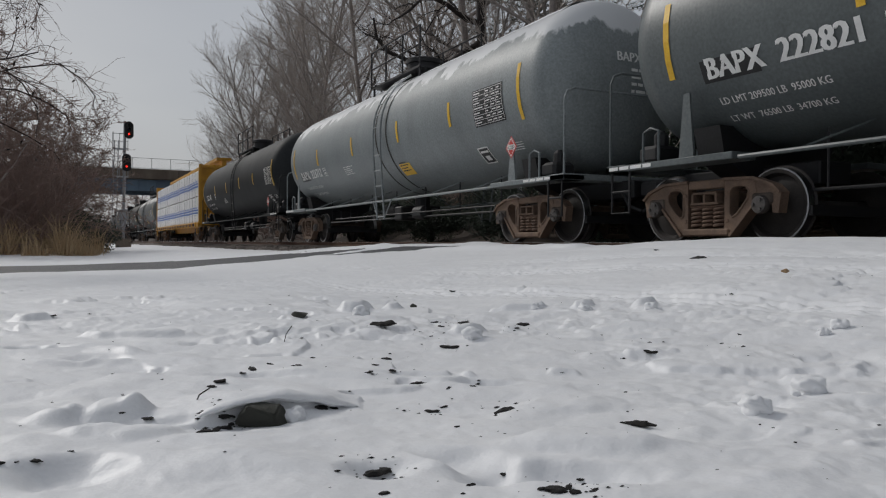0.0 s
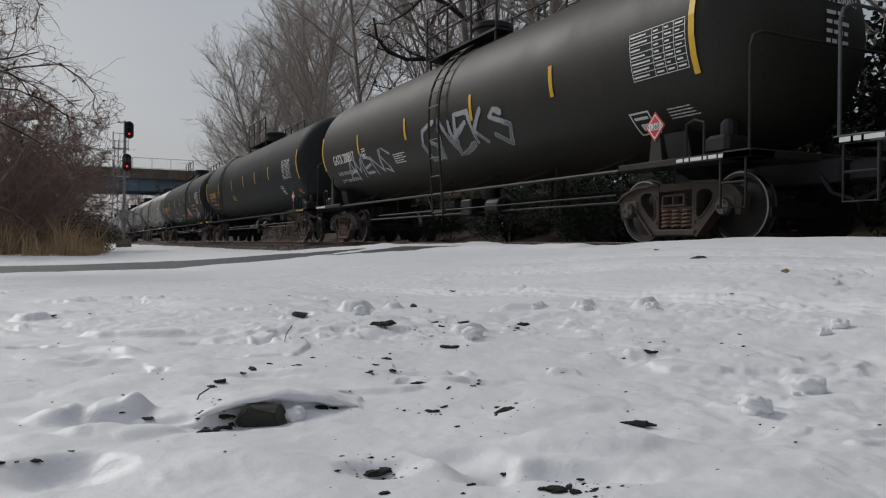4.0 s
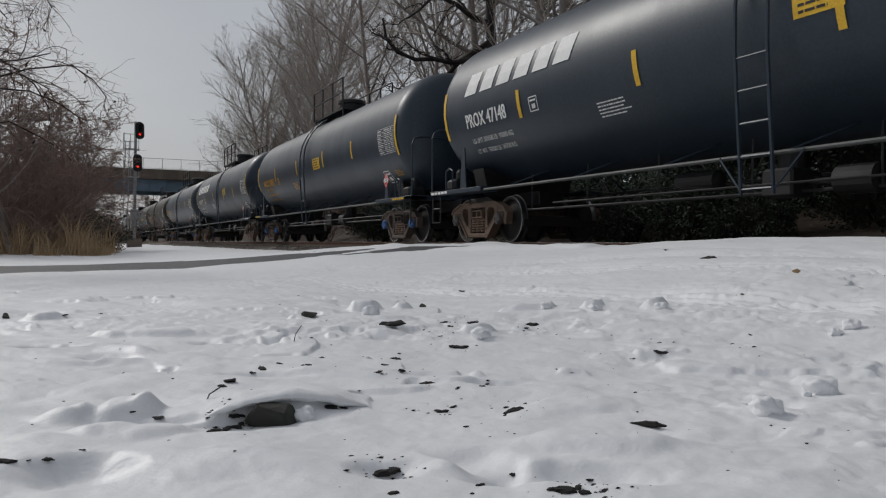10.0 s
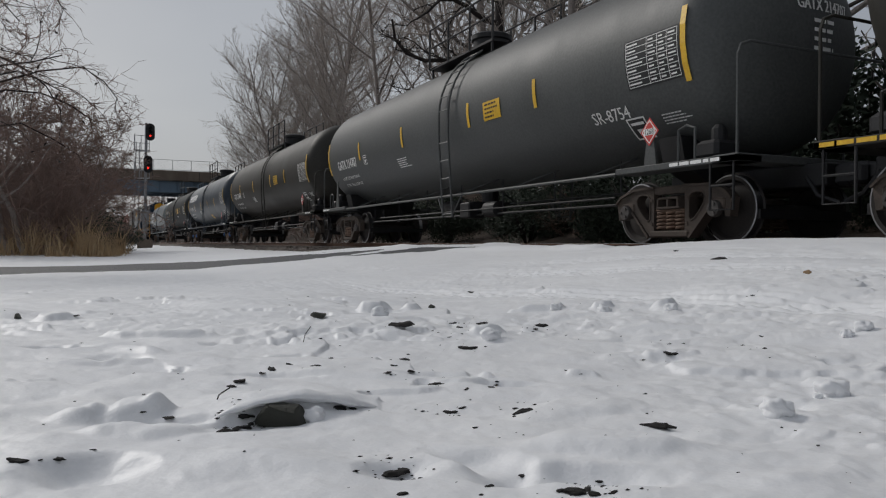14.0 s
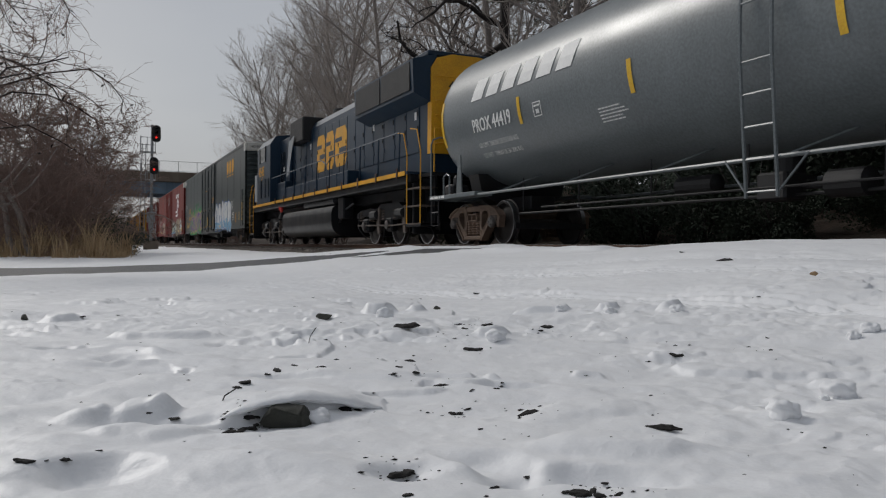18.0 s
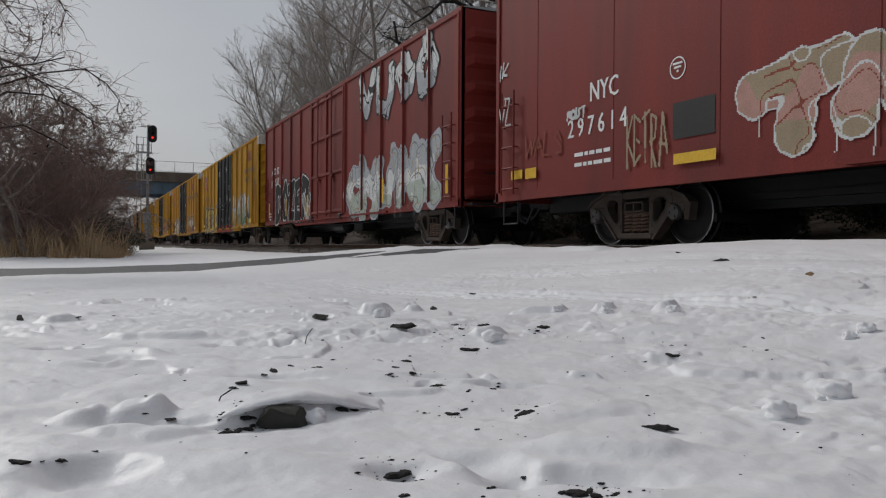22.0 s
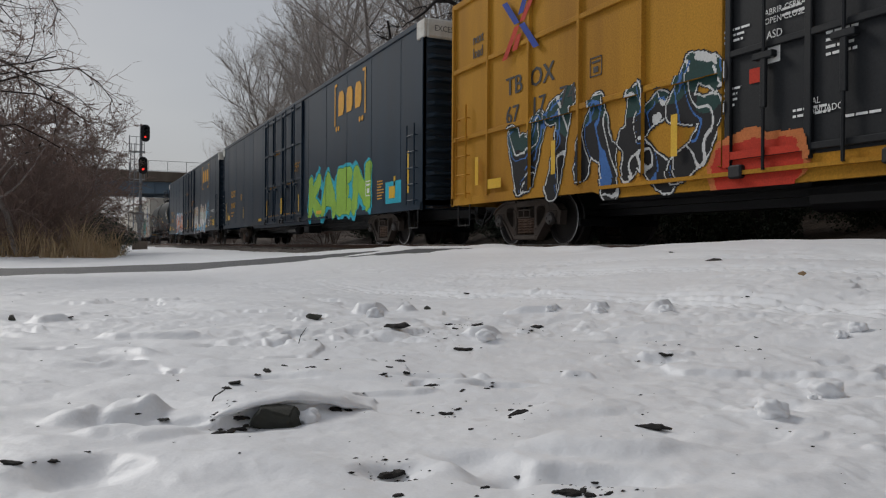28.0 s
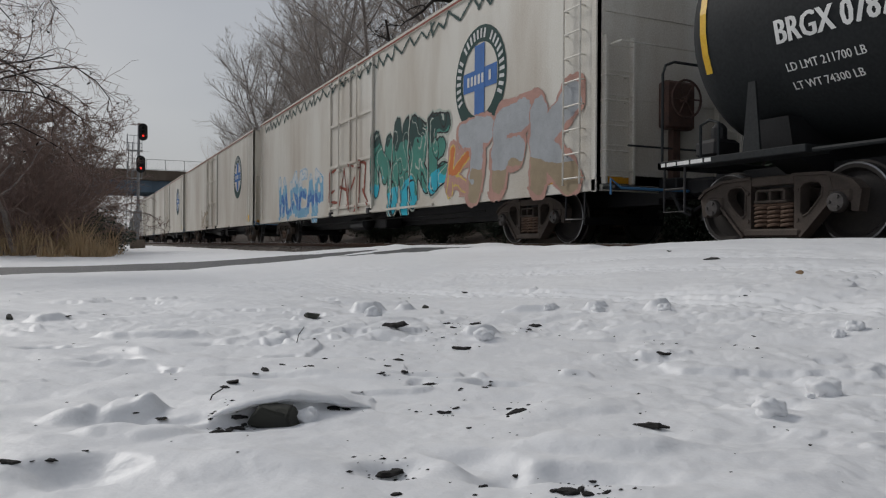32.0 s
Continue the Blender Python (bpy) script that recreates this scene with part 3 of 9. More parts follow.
def small_print(name, parent, where, lines, length, height, gap, mat, seed):
    rng = random.Random(seed)
    rows = []
    for _ in range(lines):
        a, row, end = 0.0, [], length * (0.65 + 0.35 * rng.random())
        while a < end:
            w = height * (1.2 + 3.5 * rng.random())
            row.append((a, min(a + w, end)))
            a += w + height * 0.6
        rows.append(row)
    return bars(name, parent, where, rows, height, gap, mat)


def data_panel(parent, where, w, h, mat, seed, rows=7):
    """A stencilled test table: a frame, ruled lines and small entries."""
    b = Build()
    t = 0.009
    for i in range(rows + 1):
        patch(b, where, 0, w, h * i / rows - t / 2, h * i / rows + t / 2, 1)
    for a in (0, w * 0.42, w * 0.62, w * 0.8, w - t):
        patch(b, where, a, a + t, 0, h, 4)
    rng = random.Random(seed)
    for i in range(rows):
        for a0, a1 in ((0.02, 0.38), (0.45, 0.6), (0.65, 0.78), (0.83, 0.97)):
            patch(b, where, w * a0, w * (a0 + (a1 - a0) * (0.5 + 0.5 * rng.random())), h * (i + 0.36) / rows, h * (i + 0.62) / rows, 1)
    me = bpy.data.meshes.new("stencil_table")
    me.from_pydata(b.v, [], b.f)
    me.materials.append(M[mat])
    ob = new("stencil_table", me)
    ob.parent = parent
    return tagged(ob, kind="stuff")


def framed_mark(parent, where, s, mat, name="stencil_box"):
    b = Build()
    t = s * 0.07
    patch(b, where, 0, s, 0, t), patch(b, where, 0, s, s - t, s), patch(b, where, 0, t, 0, s), patch(b, where, s - t, s, 0, s)
    patch(b, where, s * 0.3, s * 0.7, s * 0.2, s * 0.5), patch(b, where, s * 0.15, s * 0.85, s * 0.68, s * 0.8)
    me = bpy.data.meshes.new(name)
    me.from_pydata(b.v, [], b.f)
    me.materials.append(M[mat])
    ob = new(name, me)
    ob.parent = parent
    return ob


def placard(parent, x, y, z, number):
    """A red diamond on the near side, with a white field for its number."""
    s = 0.185
    b = Build().prism([(y, z - s * 1.08), (y + s, z), (y, z + s * 1.08), (y - s, z)], x, x + 0.006)
    p = part("placard", b, M["red"], parent, "red diamond hazard placard")
    part("number_field", Build().box(x - 0.004, x, y - 0.11, y + 0.11, z - 0.045, z + 0.045), M["white"], p)
    if number:
        lettering(p, number, 0.075, lambda a, c: (x - 0.007, y + 0.1 - a, z - 0.036 + c), "black")
    e = s * 1.0
    b = Build()
    for k in (-1, 1):
        for m in (-1, 1):
            b.add([(x - 0.003, y + k * e * 0.94 * 0.9, z), (x - 0.003, y + k * e * 0.82 * 0.9, z), (x - 0.003, y, z + m * e * 0.82 * 0.97), (x - 0.003, y, z + m * e * 0.94 * 0.97)], [(0, 1, 2, 3)])
    part("border", b, M["white"], p)
    return p


# ---- running gear, shared by all cars ----
WHEEL_R = 0.457


def wheelset_mesh(r=WHEEL_R):
    b = Build()
    mats = []

    def mark(i):
        while len(mats) < len(b.f):
            mats.append(i)
    for s in (-1, 1):
        c = s * 0.80
        b.lathe([(c - s * 0.07, 0.10), (c - s * 0.06, 0.13), (c - s * 0.035, r * 0.45), (c - s * 0.02, r * 0.80), (c - s * 0.06, r * 0.86), (c - s * 0.066, r + 0.018), (c - s * 0.05, r + 0.026), (c - s * 0.035, r)], "x", 32, caps=False)
        mark(0)
        b.lathe([(c - s * 0.036, r + 0.001), (c + s * 0.065, r - 0.004), (c + s * 0.068, r * 0.95)], "x", 32, caps=False)
        mark(1)
        b.lathe([(c + s * 0.067, r * 0.955), (c + s * 0.06, r * 0.86), (c + s * 0.0, r * 0.78), (c + s * 0.03, r * 0.42), (c + s * 0.08, 0.14), (c + s * 0.09, 0.1)], "x", 32, caps=False)
        mark(0)
    b.lathe([(-1.05, 0.08), (1.05, 0.08)], "x", 12)
    mark(0)
    me = b.mesh("wheelset", [M["wheel"], M["tread"]], True)
    for p, i in zip(me.polygons, mats):
        p.material_index = i
    return me


def cap_mesh():
    b = Build().lathe([(0, 0.115), (-0.05, 0.115), (-0.075, 0.1), (-0.08, 0.04), (-0.08, 0.0)], "x", 18)
    for k in range(3):
        a = 2 * math.pi * k / 3
        b.lathe([(-0.075, 0.024), (-0.098, 0.02)], "x", 6, (0, 0.066 * math.cos(a), 0.066 * math.sin(a)))
    return b


def pierced(b, outer, hole, x0, x1, n=40):
    """A plate between x0 and x1 with one rounded opening; both outlines surround the hole's middle."""
    cy, cz = sum(p[0] for p in hole) / len(hole), sum(p[1] for p in hole) / len(hole)

    def cut(poly, a):
        dy, dz = math.cos(a), math.sin(a)
        best = 0.0
        for (ay, az), (by, bz) in zip(poly, poly[1:] + poly[:1]):
            det = dy * (az - bz) - dz * (ay - by)
            if abs(det) < 1e-9:
                continue
            r = ((ay - cy) * (az - bz) - (az - cz) * (ay - by)) / det
            t = (dy * (az - cz) - dz * (ay - cy)) / det
            if r > 0 and -1e-6 <= t <= 1 + 1e-6:
                best = max(best, r)
        return cy + dy * best, cz + dz * best
    angles = sorted([2 * math.pi * k / n for k in range(n)] + [math.atan2(z - cz, y - cy) % (2 * math.pi) for y, z in outer])
    rim, eye = [cut(outer, a) for a in angles], [cut(hole, a) for a in angles]
    m = len(angles)
    vs = [(x, y, z) for x, ring in ((x0, rim), (x0, eye), (x1, eye), (x1, rim)) for y, z in ring]
    b.add(vs, [(r * m + k, r * m + (k + 1) % m, ((r + 1) % 4) * m + (k + 1) % m, ((r + 1) % 4) * m + k) for r in range(4) for k in range(m)])
    return b


def side_frame_build():
    """A cast truck side: flat top chord, two rounded windows, sloping arms to a narrow spring seat, pedestals. The near face at x = -1.1."""
    b = Build()
    x0, x1 = -1.10, -0.95
    hole = [(0.40, 0.64), (0.45, 0.69), (0.54, 0.705), (0.63, 0.69), (0.68, 0.63), (0.66, 0.54), (0.58, 0.44), (0.50, 0.36), (0.44, 0.33), (0.40, 0.37)]
    outer = [(0.31, 0.10), (0.42, 0.08), (0.60, 0.27), (0.78, 0.46), (0.80, 0.62), (0.76, 0.80), (0.31, 0.81)]
    horn = [(0.765, 0.60), (1.0, 0.585), (1.03, 0.36), (1.11, 0.35), (1.15, 0.60), (1.04, 0.70), (0.76, 0.795)]
    for s in (-1, 1):
        pierced(b, [(s * y, z) for y, z in outer], [(s * y, z) for y, z in hole], x0, x1)
        b.prism([(s * y, z) for y, z in horn], x0 + 0.006, x1 - 0.004)
        for lip in ([(0.42, 0.07), (0.60, 0.26), (0.785, 0.455), (0.76, 0.475), (0.58, 0.285), (0.40, 0.10)],
                    [(1.16, 0.60), (1.05, 0.705), (0.76, 0.805), (0.3, 0.82), (0.3, 0.785), (0.75, 0.77), (1.03, 0.675), (1.14, 0.585)]):
            b.prism([(s * y, z) for y, z in lip], x0 - 0.035, x0 + 0.002)
        rim = [(s * (0.54 + (y - 0.54) * 1.06), 0.54 + (z - 0.54) * 1.06) for y, z in hole]
        b.tube([(x0, y, z) for y, z in rim + rim[:1]], 0.014, 5)
        b.lathe([(x0 - 0.014, 0.026), (x0 + 0.02, 0.026)], "x", 8, (0, s * 0.355, 0.28))
        b.lathe([(x0 - 0.014, 0.026), (x0 + 0.02, 0.026)], "x", 8, (0, s * 0.355, 0.62))
        b.box(x0 + 0.02, x1, min(s * 0.74, s * 0.8), max(s * 0.74, s * 0.8), 0.36, 0.5, 0.012)
    b.box(x0, x1, -0.31, 0.31, 0.70, 0.812, 0.012)
    b.box(x0 - 0.03, x1, -0.40, 0.40, 0.085, 0.18, 0.02)
    return b


def spring_build():
    b = Build()
    for y in (-0.19, 0.0, 0.19):
        pts = [(-1.03 + 0.075 * math.cos(a), y + 0.085 * math.sin(a), 0.20 + 0.26 * a / (10 * math.pi)) for a in np.linspace(0, 10 * math.pi, 61)]
        b.tube(pts, 0.02, 6)
    b.box(-1.09, -0.95, -0.29, 0.29, 0.458, 0.485, 0.008)
    return b


def bolster_build():
    """The cross beam, with an open grid at each end above the springs."""
    b = Build().box(-0.98, 0.98, -0.2, 0.2, 0.5, 0.68, 0.03).box(-0.3, 0.3, -0.3, 0.3, 0.7, 0.8, 0.03)
    for k in (-1, 1):
        lo, hi = min(k * 0.98, k * 1.14), max(k * 0.98, k * 1.14)
        b.box(lo, hi, -0.24, 0.24, 0.488, 0.52, 0.008).box(lo, hi, -0.20, 0.20, 0.625, 0.655, 0.008)
        for y in (-0.2, 0.0, 0.2):
            b.box(lo, hi, y - 0.018, y + 0.018, 0.515, 0.63, 0.006)
    return b


def mirrored(b):
    m = Build()
    m.v, m.f = [(-x, y, z) for x, y, z in b.v], [tuple(reversed(f)) for f in b.f]
    return m


GEAR = {}
GEAR["wheelset"] = wheelset_mesh()
for paint in ("truck_rust", "truck_grey"):
    GEAR[paint, "side", -1] = side_frame_build().mesh("side_frame", M[paint])
    GEAR[paint, "side", 1] = mirrored(side_frame_build()).mesh("side_frame", M[paint])
    GEAR[paint, "bolster"] = bolster_build().mesh("bolster", M[paint])
for paint in ("cap_blue", "cap_dark"):
    GEAR[paint] = cap_mesh().mesh("bearing_cap", M[paint], True)
GEAR["spring", -1] = spring_build().mesh("spring_nest", M["spring"])
GEAR["spring", 1] = mirrored(spring_build()).mesh("spring_nest", M["spring"])
GEAR["adapter"] = Build().box(-1.12, -0.94, -0.15, 0.15, 0.46, 0.60, 0.02).mesh("bearing_adapter", M["truck_grey"])
GEAR["rigging"] = Build().tube([(-0.6, -1.35, 0.42), (-0.6, 1.35, 0.42)], 0.04).box(-0.85, 0.85, -1.38, -1.3, 0.32, 0.44).box(-0.85, 0.85, 1.3, 1.38, 0.32, 0.44).mesh("brake_beam", M["iron"])
WHEELS = []


def truck(car, y, paint="truck_rust", cap="cap_dark"):
    t = part("truck", GEAR[paint, "bolster"], None, car, at=(0, y, 0))
    for s in (-1, 1):
        part("side_frame", GEAR[paint, "side", s], None, t)
        part("spring_nest", GEAR["spring", s], None, t)
    part("brake_beam", GEAR["rigging"], None, t)
    for y1 in (-0.889, 0.889):
        w = part("wheelset", GEAR["wheelset"], None, t, at=(0, y1, WHEEL_R))
        WHEELS.append((w, car, y, y1))
        part("bearing_adapter", GEAR["adapter"], None, t, at=(0, y1, 0))
        part("bearing_cap", GEAR[cap], None, t, at=(-1.10, y1, WHEEL_R))
    return t


def coupler(car, y, s):
    """The knuckle coupler at a car's end; s: the way it points."""
    b = Build().box(-0.1, 0.1, min(y, y - s * 0.9), max(y, y - s * 0.9), 0.78, 0.98, 0.03)
    b.box(-0.19, 0.17, min(y - s * 0.22, y + s * 0.05), max(y - s * 0.22, y + s * 0.05), 0.72, 1.0, 0.05)
    b.tube([(-0.3, y - s * 0.5, 0.85), (-0.33, y - s * 0.3, 0.6), (-0.3, y - s * 0.02, 0.5)], 0.03, 6)
    return part("coupler", b, M["iron"], car)


# ---- tank cars ----
def tank_car(y0, y1, paint, label, mark="", mark_mat="white", capacity=(), stripes="yellow", truck_paint="truck_rust", cap="cap_dark", radius=1.52, zc=2.75, number="1268", decal=(-1.2, 1.55, 0.62, 0.36), mark_z=2.03, ladder_y=-0.35, brand=None, strips=(4.5, 1.4, -1.75, -4.45), strip_z=2.35, mark_y=None, panel_y=None, square_y=None, square_z=1.56, snow=False, lines=(), seed=0):
    L = y1 - y0
    car = thing("tank_car", label, "tank car", "cars of the freight train")
    h = L / 2 - 0.95
    d = 0.8
    reach = L / 2 - 0.66
    pale = mark.startswith("BAPX")
    strip_y = L / 2 - (1.8 if pale else 1.4)
    shell = Build()
    prof = [(-reach + d * (1 - math.cos(a)), radius * max(0.02, math.sin(a) ** 0.85)) for a in np.linspace(0, math.pi / 2, 12)]
    prof = prof + [(y, radius) for y in np.linspace(-reach + d + 0.01, reach - d - 0.01, 12)] + [(-p[0], p[1]) for p in reversed(prof)]
    shell.lathe(prof, "y", 56, (0, 0, zc))
    body = part("tank_shell", shell, M[paint], car, smooth=True)
    if paint in ("grey_paint", "rust_tan", "rust_grey", "frost_grey", "frost_dark"):
        for y in (ladder_y - 0.34, ladder_y + 0.34):
            b = Build().lathe([(y - 0.03, radius + 0.002), (y - 0.03, radius + 0.008), (y + 0.03, radius + 0.008), (y + 0.03, radius + 0.002)], "y", 56, (0, 0, zc), caps=False)
            part("jacket_band", b, M["dirty_tank"], body, smooth=True)
    tc = L / 2 - 2.1
    for y in (-tc, tc):
        truck(car, y, truck_paint, cap)
        s = 1 if y > 0 else -1
        b = Build()
        b.loft([[(-w, y - 0.22, z), (w, y - 0.22, z), (w, y + 0.22, z), (-w, y + 0.22, z)] for w, z in ((0.4, 0.78), (0.75, 0.95), (1.0, 1.08), (1.1, 1.5))])
        part("saddle", b, M["iron"], car)
        coupler(car, s * L / 2, s)
        e, inner = L / 2 - 0.52, tc - 0.75
        lo, hi = min(s * e, s * inner), max(s * e, s * inner)
        p = part("end_platform", Build().box(-1.46, -1.05, lo, hi, 1.0, 1.09, 0.01).box(1.05, 1.46, lo, hi, 1.0, 1.09, 0.01).box(-1.46, 1.46, min(s * (e - 0.42), s * e), max(s * (e - 0.42), s * e), 1.0, 1.1, 0.01), M[paint if paint not in ("rust_tan", "rust_grey",) else "grey_paint"], car)
        part("center_sill", Build().box(-0.3, 0.3, lo - 0.3, hi + 0.1, 0.72, 1.02, 0.02), M["iron"], car)
        for k in (-1, 1):
            x = k * 1.42
            part("handrail", Build().tube([(x, s * (e - 0.75), 1.05), (x, s * (e - 0.75), 1.5), (x, s * (e - 0.9), 1.55), (x, s * (e - 1.05), 1.5), (x, s * (e - 1.05), 1.05)], 0.02, 6), M[paint], p)
            part("step", Build().tube([(x, s * (e - 0.1), 1.02), (x, s * (e - 0.1), 0.42), (x, s * (e - 0.48), 0.42), (x, s * (e - 0.48), 1.02)], 0.018, 6).tube([(x, s * (e - 0.1), 0.72), (x, s * (e - 0.48), 0.72)], 0.016, 6), M["iron"], p)
        part("end_rail", Build().tube([(-1.42, s * (e - 0.05), 1.05), (-1.42, s * (e - 0.05), 2.3), (-1.37, s * (e - 0.05), 2.42), (-1.22, s * (e - 0.05), 2.48), (1.22, s * (e - 0.05), 2.48), (1.37, s * (e - 0.05), 2.42), (1.42, s * (e - 0.05), 2.3), (1.42, s * (e - 0.05), 1.05)], 0.02, 6), M[paint], p)
        part("end_valve", Build().box(-1.3, -0.85, s * (e - 0.7) - 0.2, s * (e - 0.7) + 0.2, 1.1, 1.34, 0.05).lathe([(1.34, 0.1), (1.5, 0.1), (1.56, 0.05)], "z", 10, (-1.05, s * (e - 0.7), 0)), M["iron"], p)
    # side pipes with their hangers
    for k in (-1, 1):
        x = k * 1.40
        pipe = part("side_rail", Build().tube([(x, -tc + 0.8, 1.02), (x, tc - 0.8, 1.02)], 0.028, 8), M["slate_tank" if paint == "gloss_tank" else paint], car)
        for y in np.linspace(-tc + 1.6, tc - 1.6, 6):
            part("hanger", Build().tube([(x, y, 1.02), (k * 0.6, y - 0.36, zc - math.sqrt(radius ** 2 - 0.6 ** 2) + 0.01)], 0.018, 5), M[paint], pipe)
    # brake gear below
    b = Build().tube([(-0.75, -tc + 1.2, 0.62), (-0.75, tc - 1.2, 0.62)], 0.022, 6).tube([(-0.95, -tc + 1.4, 0.72), (-0.95, tc - 2.5, 0.70)], 0.016, 6)
    for y in np.linspace(-tc + 1.5, tc - 1.5, 7):
        b.tube([(-0.75, y, 0.62), (-0.75, y, 1.32)], 0.015, 5)
    part("brake_pipe", b, M["iron"], car)
    part("brake_cylinder", Build().lathe([(-1.7, 0.1), (-1.68, 0.17), (-1.2, 0.17), (-1.18, 0.05), (-0.8, 0.04)], "y", 14, (-0.7, 0, 0.72)).box(-0.95, -0.55, -0.75, -0.3, 0.55, 0.9, 0.03), M["iron"], car)
    part("air_tank", Build().lathe([(1.0, 0.05), (1.05, 0.15), (1.8, 0.15), (1.85, 0.05)], "y", 14, (-0.25, 0, 0.9)), M["iron"], car)
    part("outlet_valve", Build().lathe([(zc - radius + 0.02, 0.2), (0.85, 0.2), (0.78, 0.12), (0.66, 0.12)], "z", 14).box(-0.5, 0.5, -0.03, 0.03, 0.9, 0.96), M["iron"], car)
    # manway, top platform and its railing
    top = zc + radius
    part("manway", Build().lathe([(top - 0.06, 0.42), (top + 0.42, 0.42), (top + 0.44, 0.47), (top + 0.54, 0.47), (top + 0.58, 0.40), (top + 0.6, 0.0)], "z", 22, (0, 0.0, 0)), M["iron"], car, smooth=True)
    deck = part("top_platform", Build().box(-0.85, -0.45, -1.6, 1.6, top - 0.02, top + 0.03).box(0.45, 0.85, -1.6, 1.6, top - 0.02, top + 0.03).box(-0.85, 0.85, 1.2, 1.6, top + 0.001, top + 0.034).tube([(-0.8, -1.5, top), (-0.8, -1.5, top - 0.35)], 0.03).tube([(-0.8, 1.5, top), (-0.8, 1.5, top - 0.35)], 0.03), M["iron"], car)
    for k in (-1, 1):
        for y in (-1.6, -0.55, 0.55, 1.6):
            part("rail_post", Build().tube([(k * 0.85, y, top), (k * 0.85, y, top + 0.98)], 0.025, 6), M["iron"], deck)
        for z in (0.52, 0.98):
            part("top_rail", Build().tube([(k * 0.85, -1.6, top + z), (k * 0.85, 1.6, top + z)], 0.022, 6), M["iron"], deck)
    # ladder up the near side and its twin
    for k in (-1, 1):
        lad = Build()
        for y in (-0.23, 0.23):
            pts = [(k * 1.5, y, 0.55), (k * (radius + 0.1), y, zc - 0.5)] + [(k * (radius + 0.1) * math.cos(a), y, zc + (radius + 0.1) * math.sin(a)) for a in np.linspace(0.0, 1.05, 8)]
            lad.tube(pts, 0.025, 6)
        for z in np.arange(0.62, zc - 0.3, 0.38):
            f = min(1, (z - 0.55) / (zc - 1.05))
            lad.tube([(k * (1.5 + (radius + 0.1 - 1.5) * f), -0.23, z), (k * (1.5 + (radius + 0.1 - 1.5) * f), 0.23, z)], 0.016, 5)
        for a in np.linspace(0.05, 1.0, 6):
            lad.tube([(k * (radius + 0.1) * math.cos(a), -0.23, zc + (radius + 0.1) * math.sin(a)), (k * (radius + 0.1) * math.cos(a), 0.23, zc + (radius + 0.1) * math.sin(a))], 0.016, 5)
        lad.tube([(k * 1.46, -0.6, 1.02), (k * 1.5, -0.23, 0.6)], 0.016, 5).tube([(k * 1.46, 0.6, 1.02), (k * 1.5, 0.23, 0.6)], 0.016, 5)
        part("ladder", lad, M["iron" if paint == "black_tank" else paint], car, at=(0, ladder_y, 0))
    # reflective strips
    R = radius + 0.011
    spots = [(-strip_y, 1.0)] + [(y, 0.5) for y in strips] + [(strip_y, 1.0)]
    for i, (y, t) in enumerate(spots):
        if stripes == "white" and t < 1:
            sheet("reflector", car, round_side(R, zc, y, strip_z), -0.03, 0.03, 0, 0.4, "white")
        else:
            sheet("reflector", car, round_side(R, zc, y, zc - 0.62 if t > 0.9 else strip_z), -0.05, 0.05, 0, t, "yellow")
    ym = mark_y or (h - 1.4 if pale else h - 1.32)
    if brand:
        mark_z = 2.27
    if mark:
        wide, bold = (0.92, 0.07) if pale else (0.74, 0.05)
        if pale:
            sheet("mark_backing", car, round_side(R - 0.004, zc, ym + 0.05, mark_z - 0.04), 0, 0.86, 0, 0.29, "black", "dark paint patch behind the mark")
        lettering(car, mark, 0.27, round_side(R, zc, ym, mark_z), mark_mat, bold, wide)
        slogan = mark.startswith(("NATX", "UTLX"))
        if slogan:
            lettering(car, "THE TANK CAR PEOPLE", 0.11, round_side(R, zc, ym, mark_z - 0.17), mark_mat, 0.03, 0.72)
        for i, row in enumerate(capacity or ("LD LMT 209500 LB  95000 KG", "LT WT  76500 LB  34700 KG")):
            lettering(car, row, 0.1, round_side(R, zc, ym - 0.05, mark_z - (0.37 if slogan else 0.3) - 0.19 * i), mark_mat, 0.03, width=0.85)
        framed_mark(car, round_side(R, zc, ym - 2.35, mark_z - 0.02), 0.26, mark_mat)

        def head(a, c):
            x, z = -0.3 + a, 3.05 + c
            q = min(0.98, math.hypot(x, z - zc) / radius)
            return (x, -reach + d * (1 - math.sqrt(1 - q ** 2.35)) - 0.02, z)
        lettering(car, mark, 0.16, head, mark_mat, 0.05, wide)
        small_print("stencilling", car, lambda a, c: head(a + 0.3, c - 0.16), 4, 0.5, 0.05, 0.12, mark_mat, seed + 9)
    if brand:
        # the owner's name as plain slanted blocks
        b = Build()
        w = round_side(R, zc, ym, 2.9)
        for i in range(6):
            a = i * 0.62
            b.add([w(a, 0), w(a + 0.46, 0), w(a + 0.53, 0.2), w(a + 0.6, 0.44), w(a + 0.14, 0.44), w(a + 0.07, 0.2)], [(0, 1, 2, 5), (5, 2, 3, 4)])
        me = bpy.data.meshes.new("owner_mark")
        me.from_pydata(b.v, [], b.f)
        me.materials.append(M["white"])
        mk = new("owner_mark", me)
        mk.parent = car
        tagged(mk, kind="stuff")
    for i, (s, size, y, z) in enumerate(lines):
        lettering(car, s, size, round_side(R, zc, y, z), mark_mat, 0.02)
    panel = panel_y or -strip_y + (1.6 if pale else 1.15)
    square = square_y or -strip_y + (1.95 if pale else 1.5)
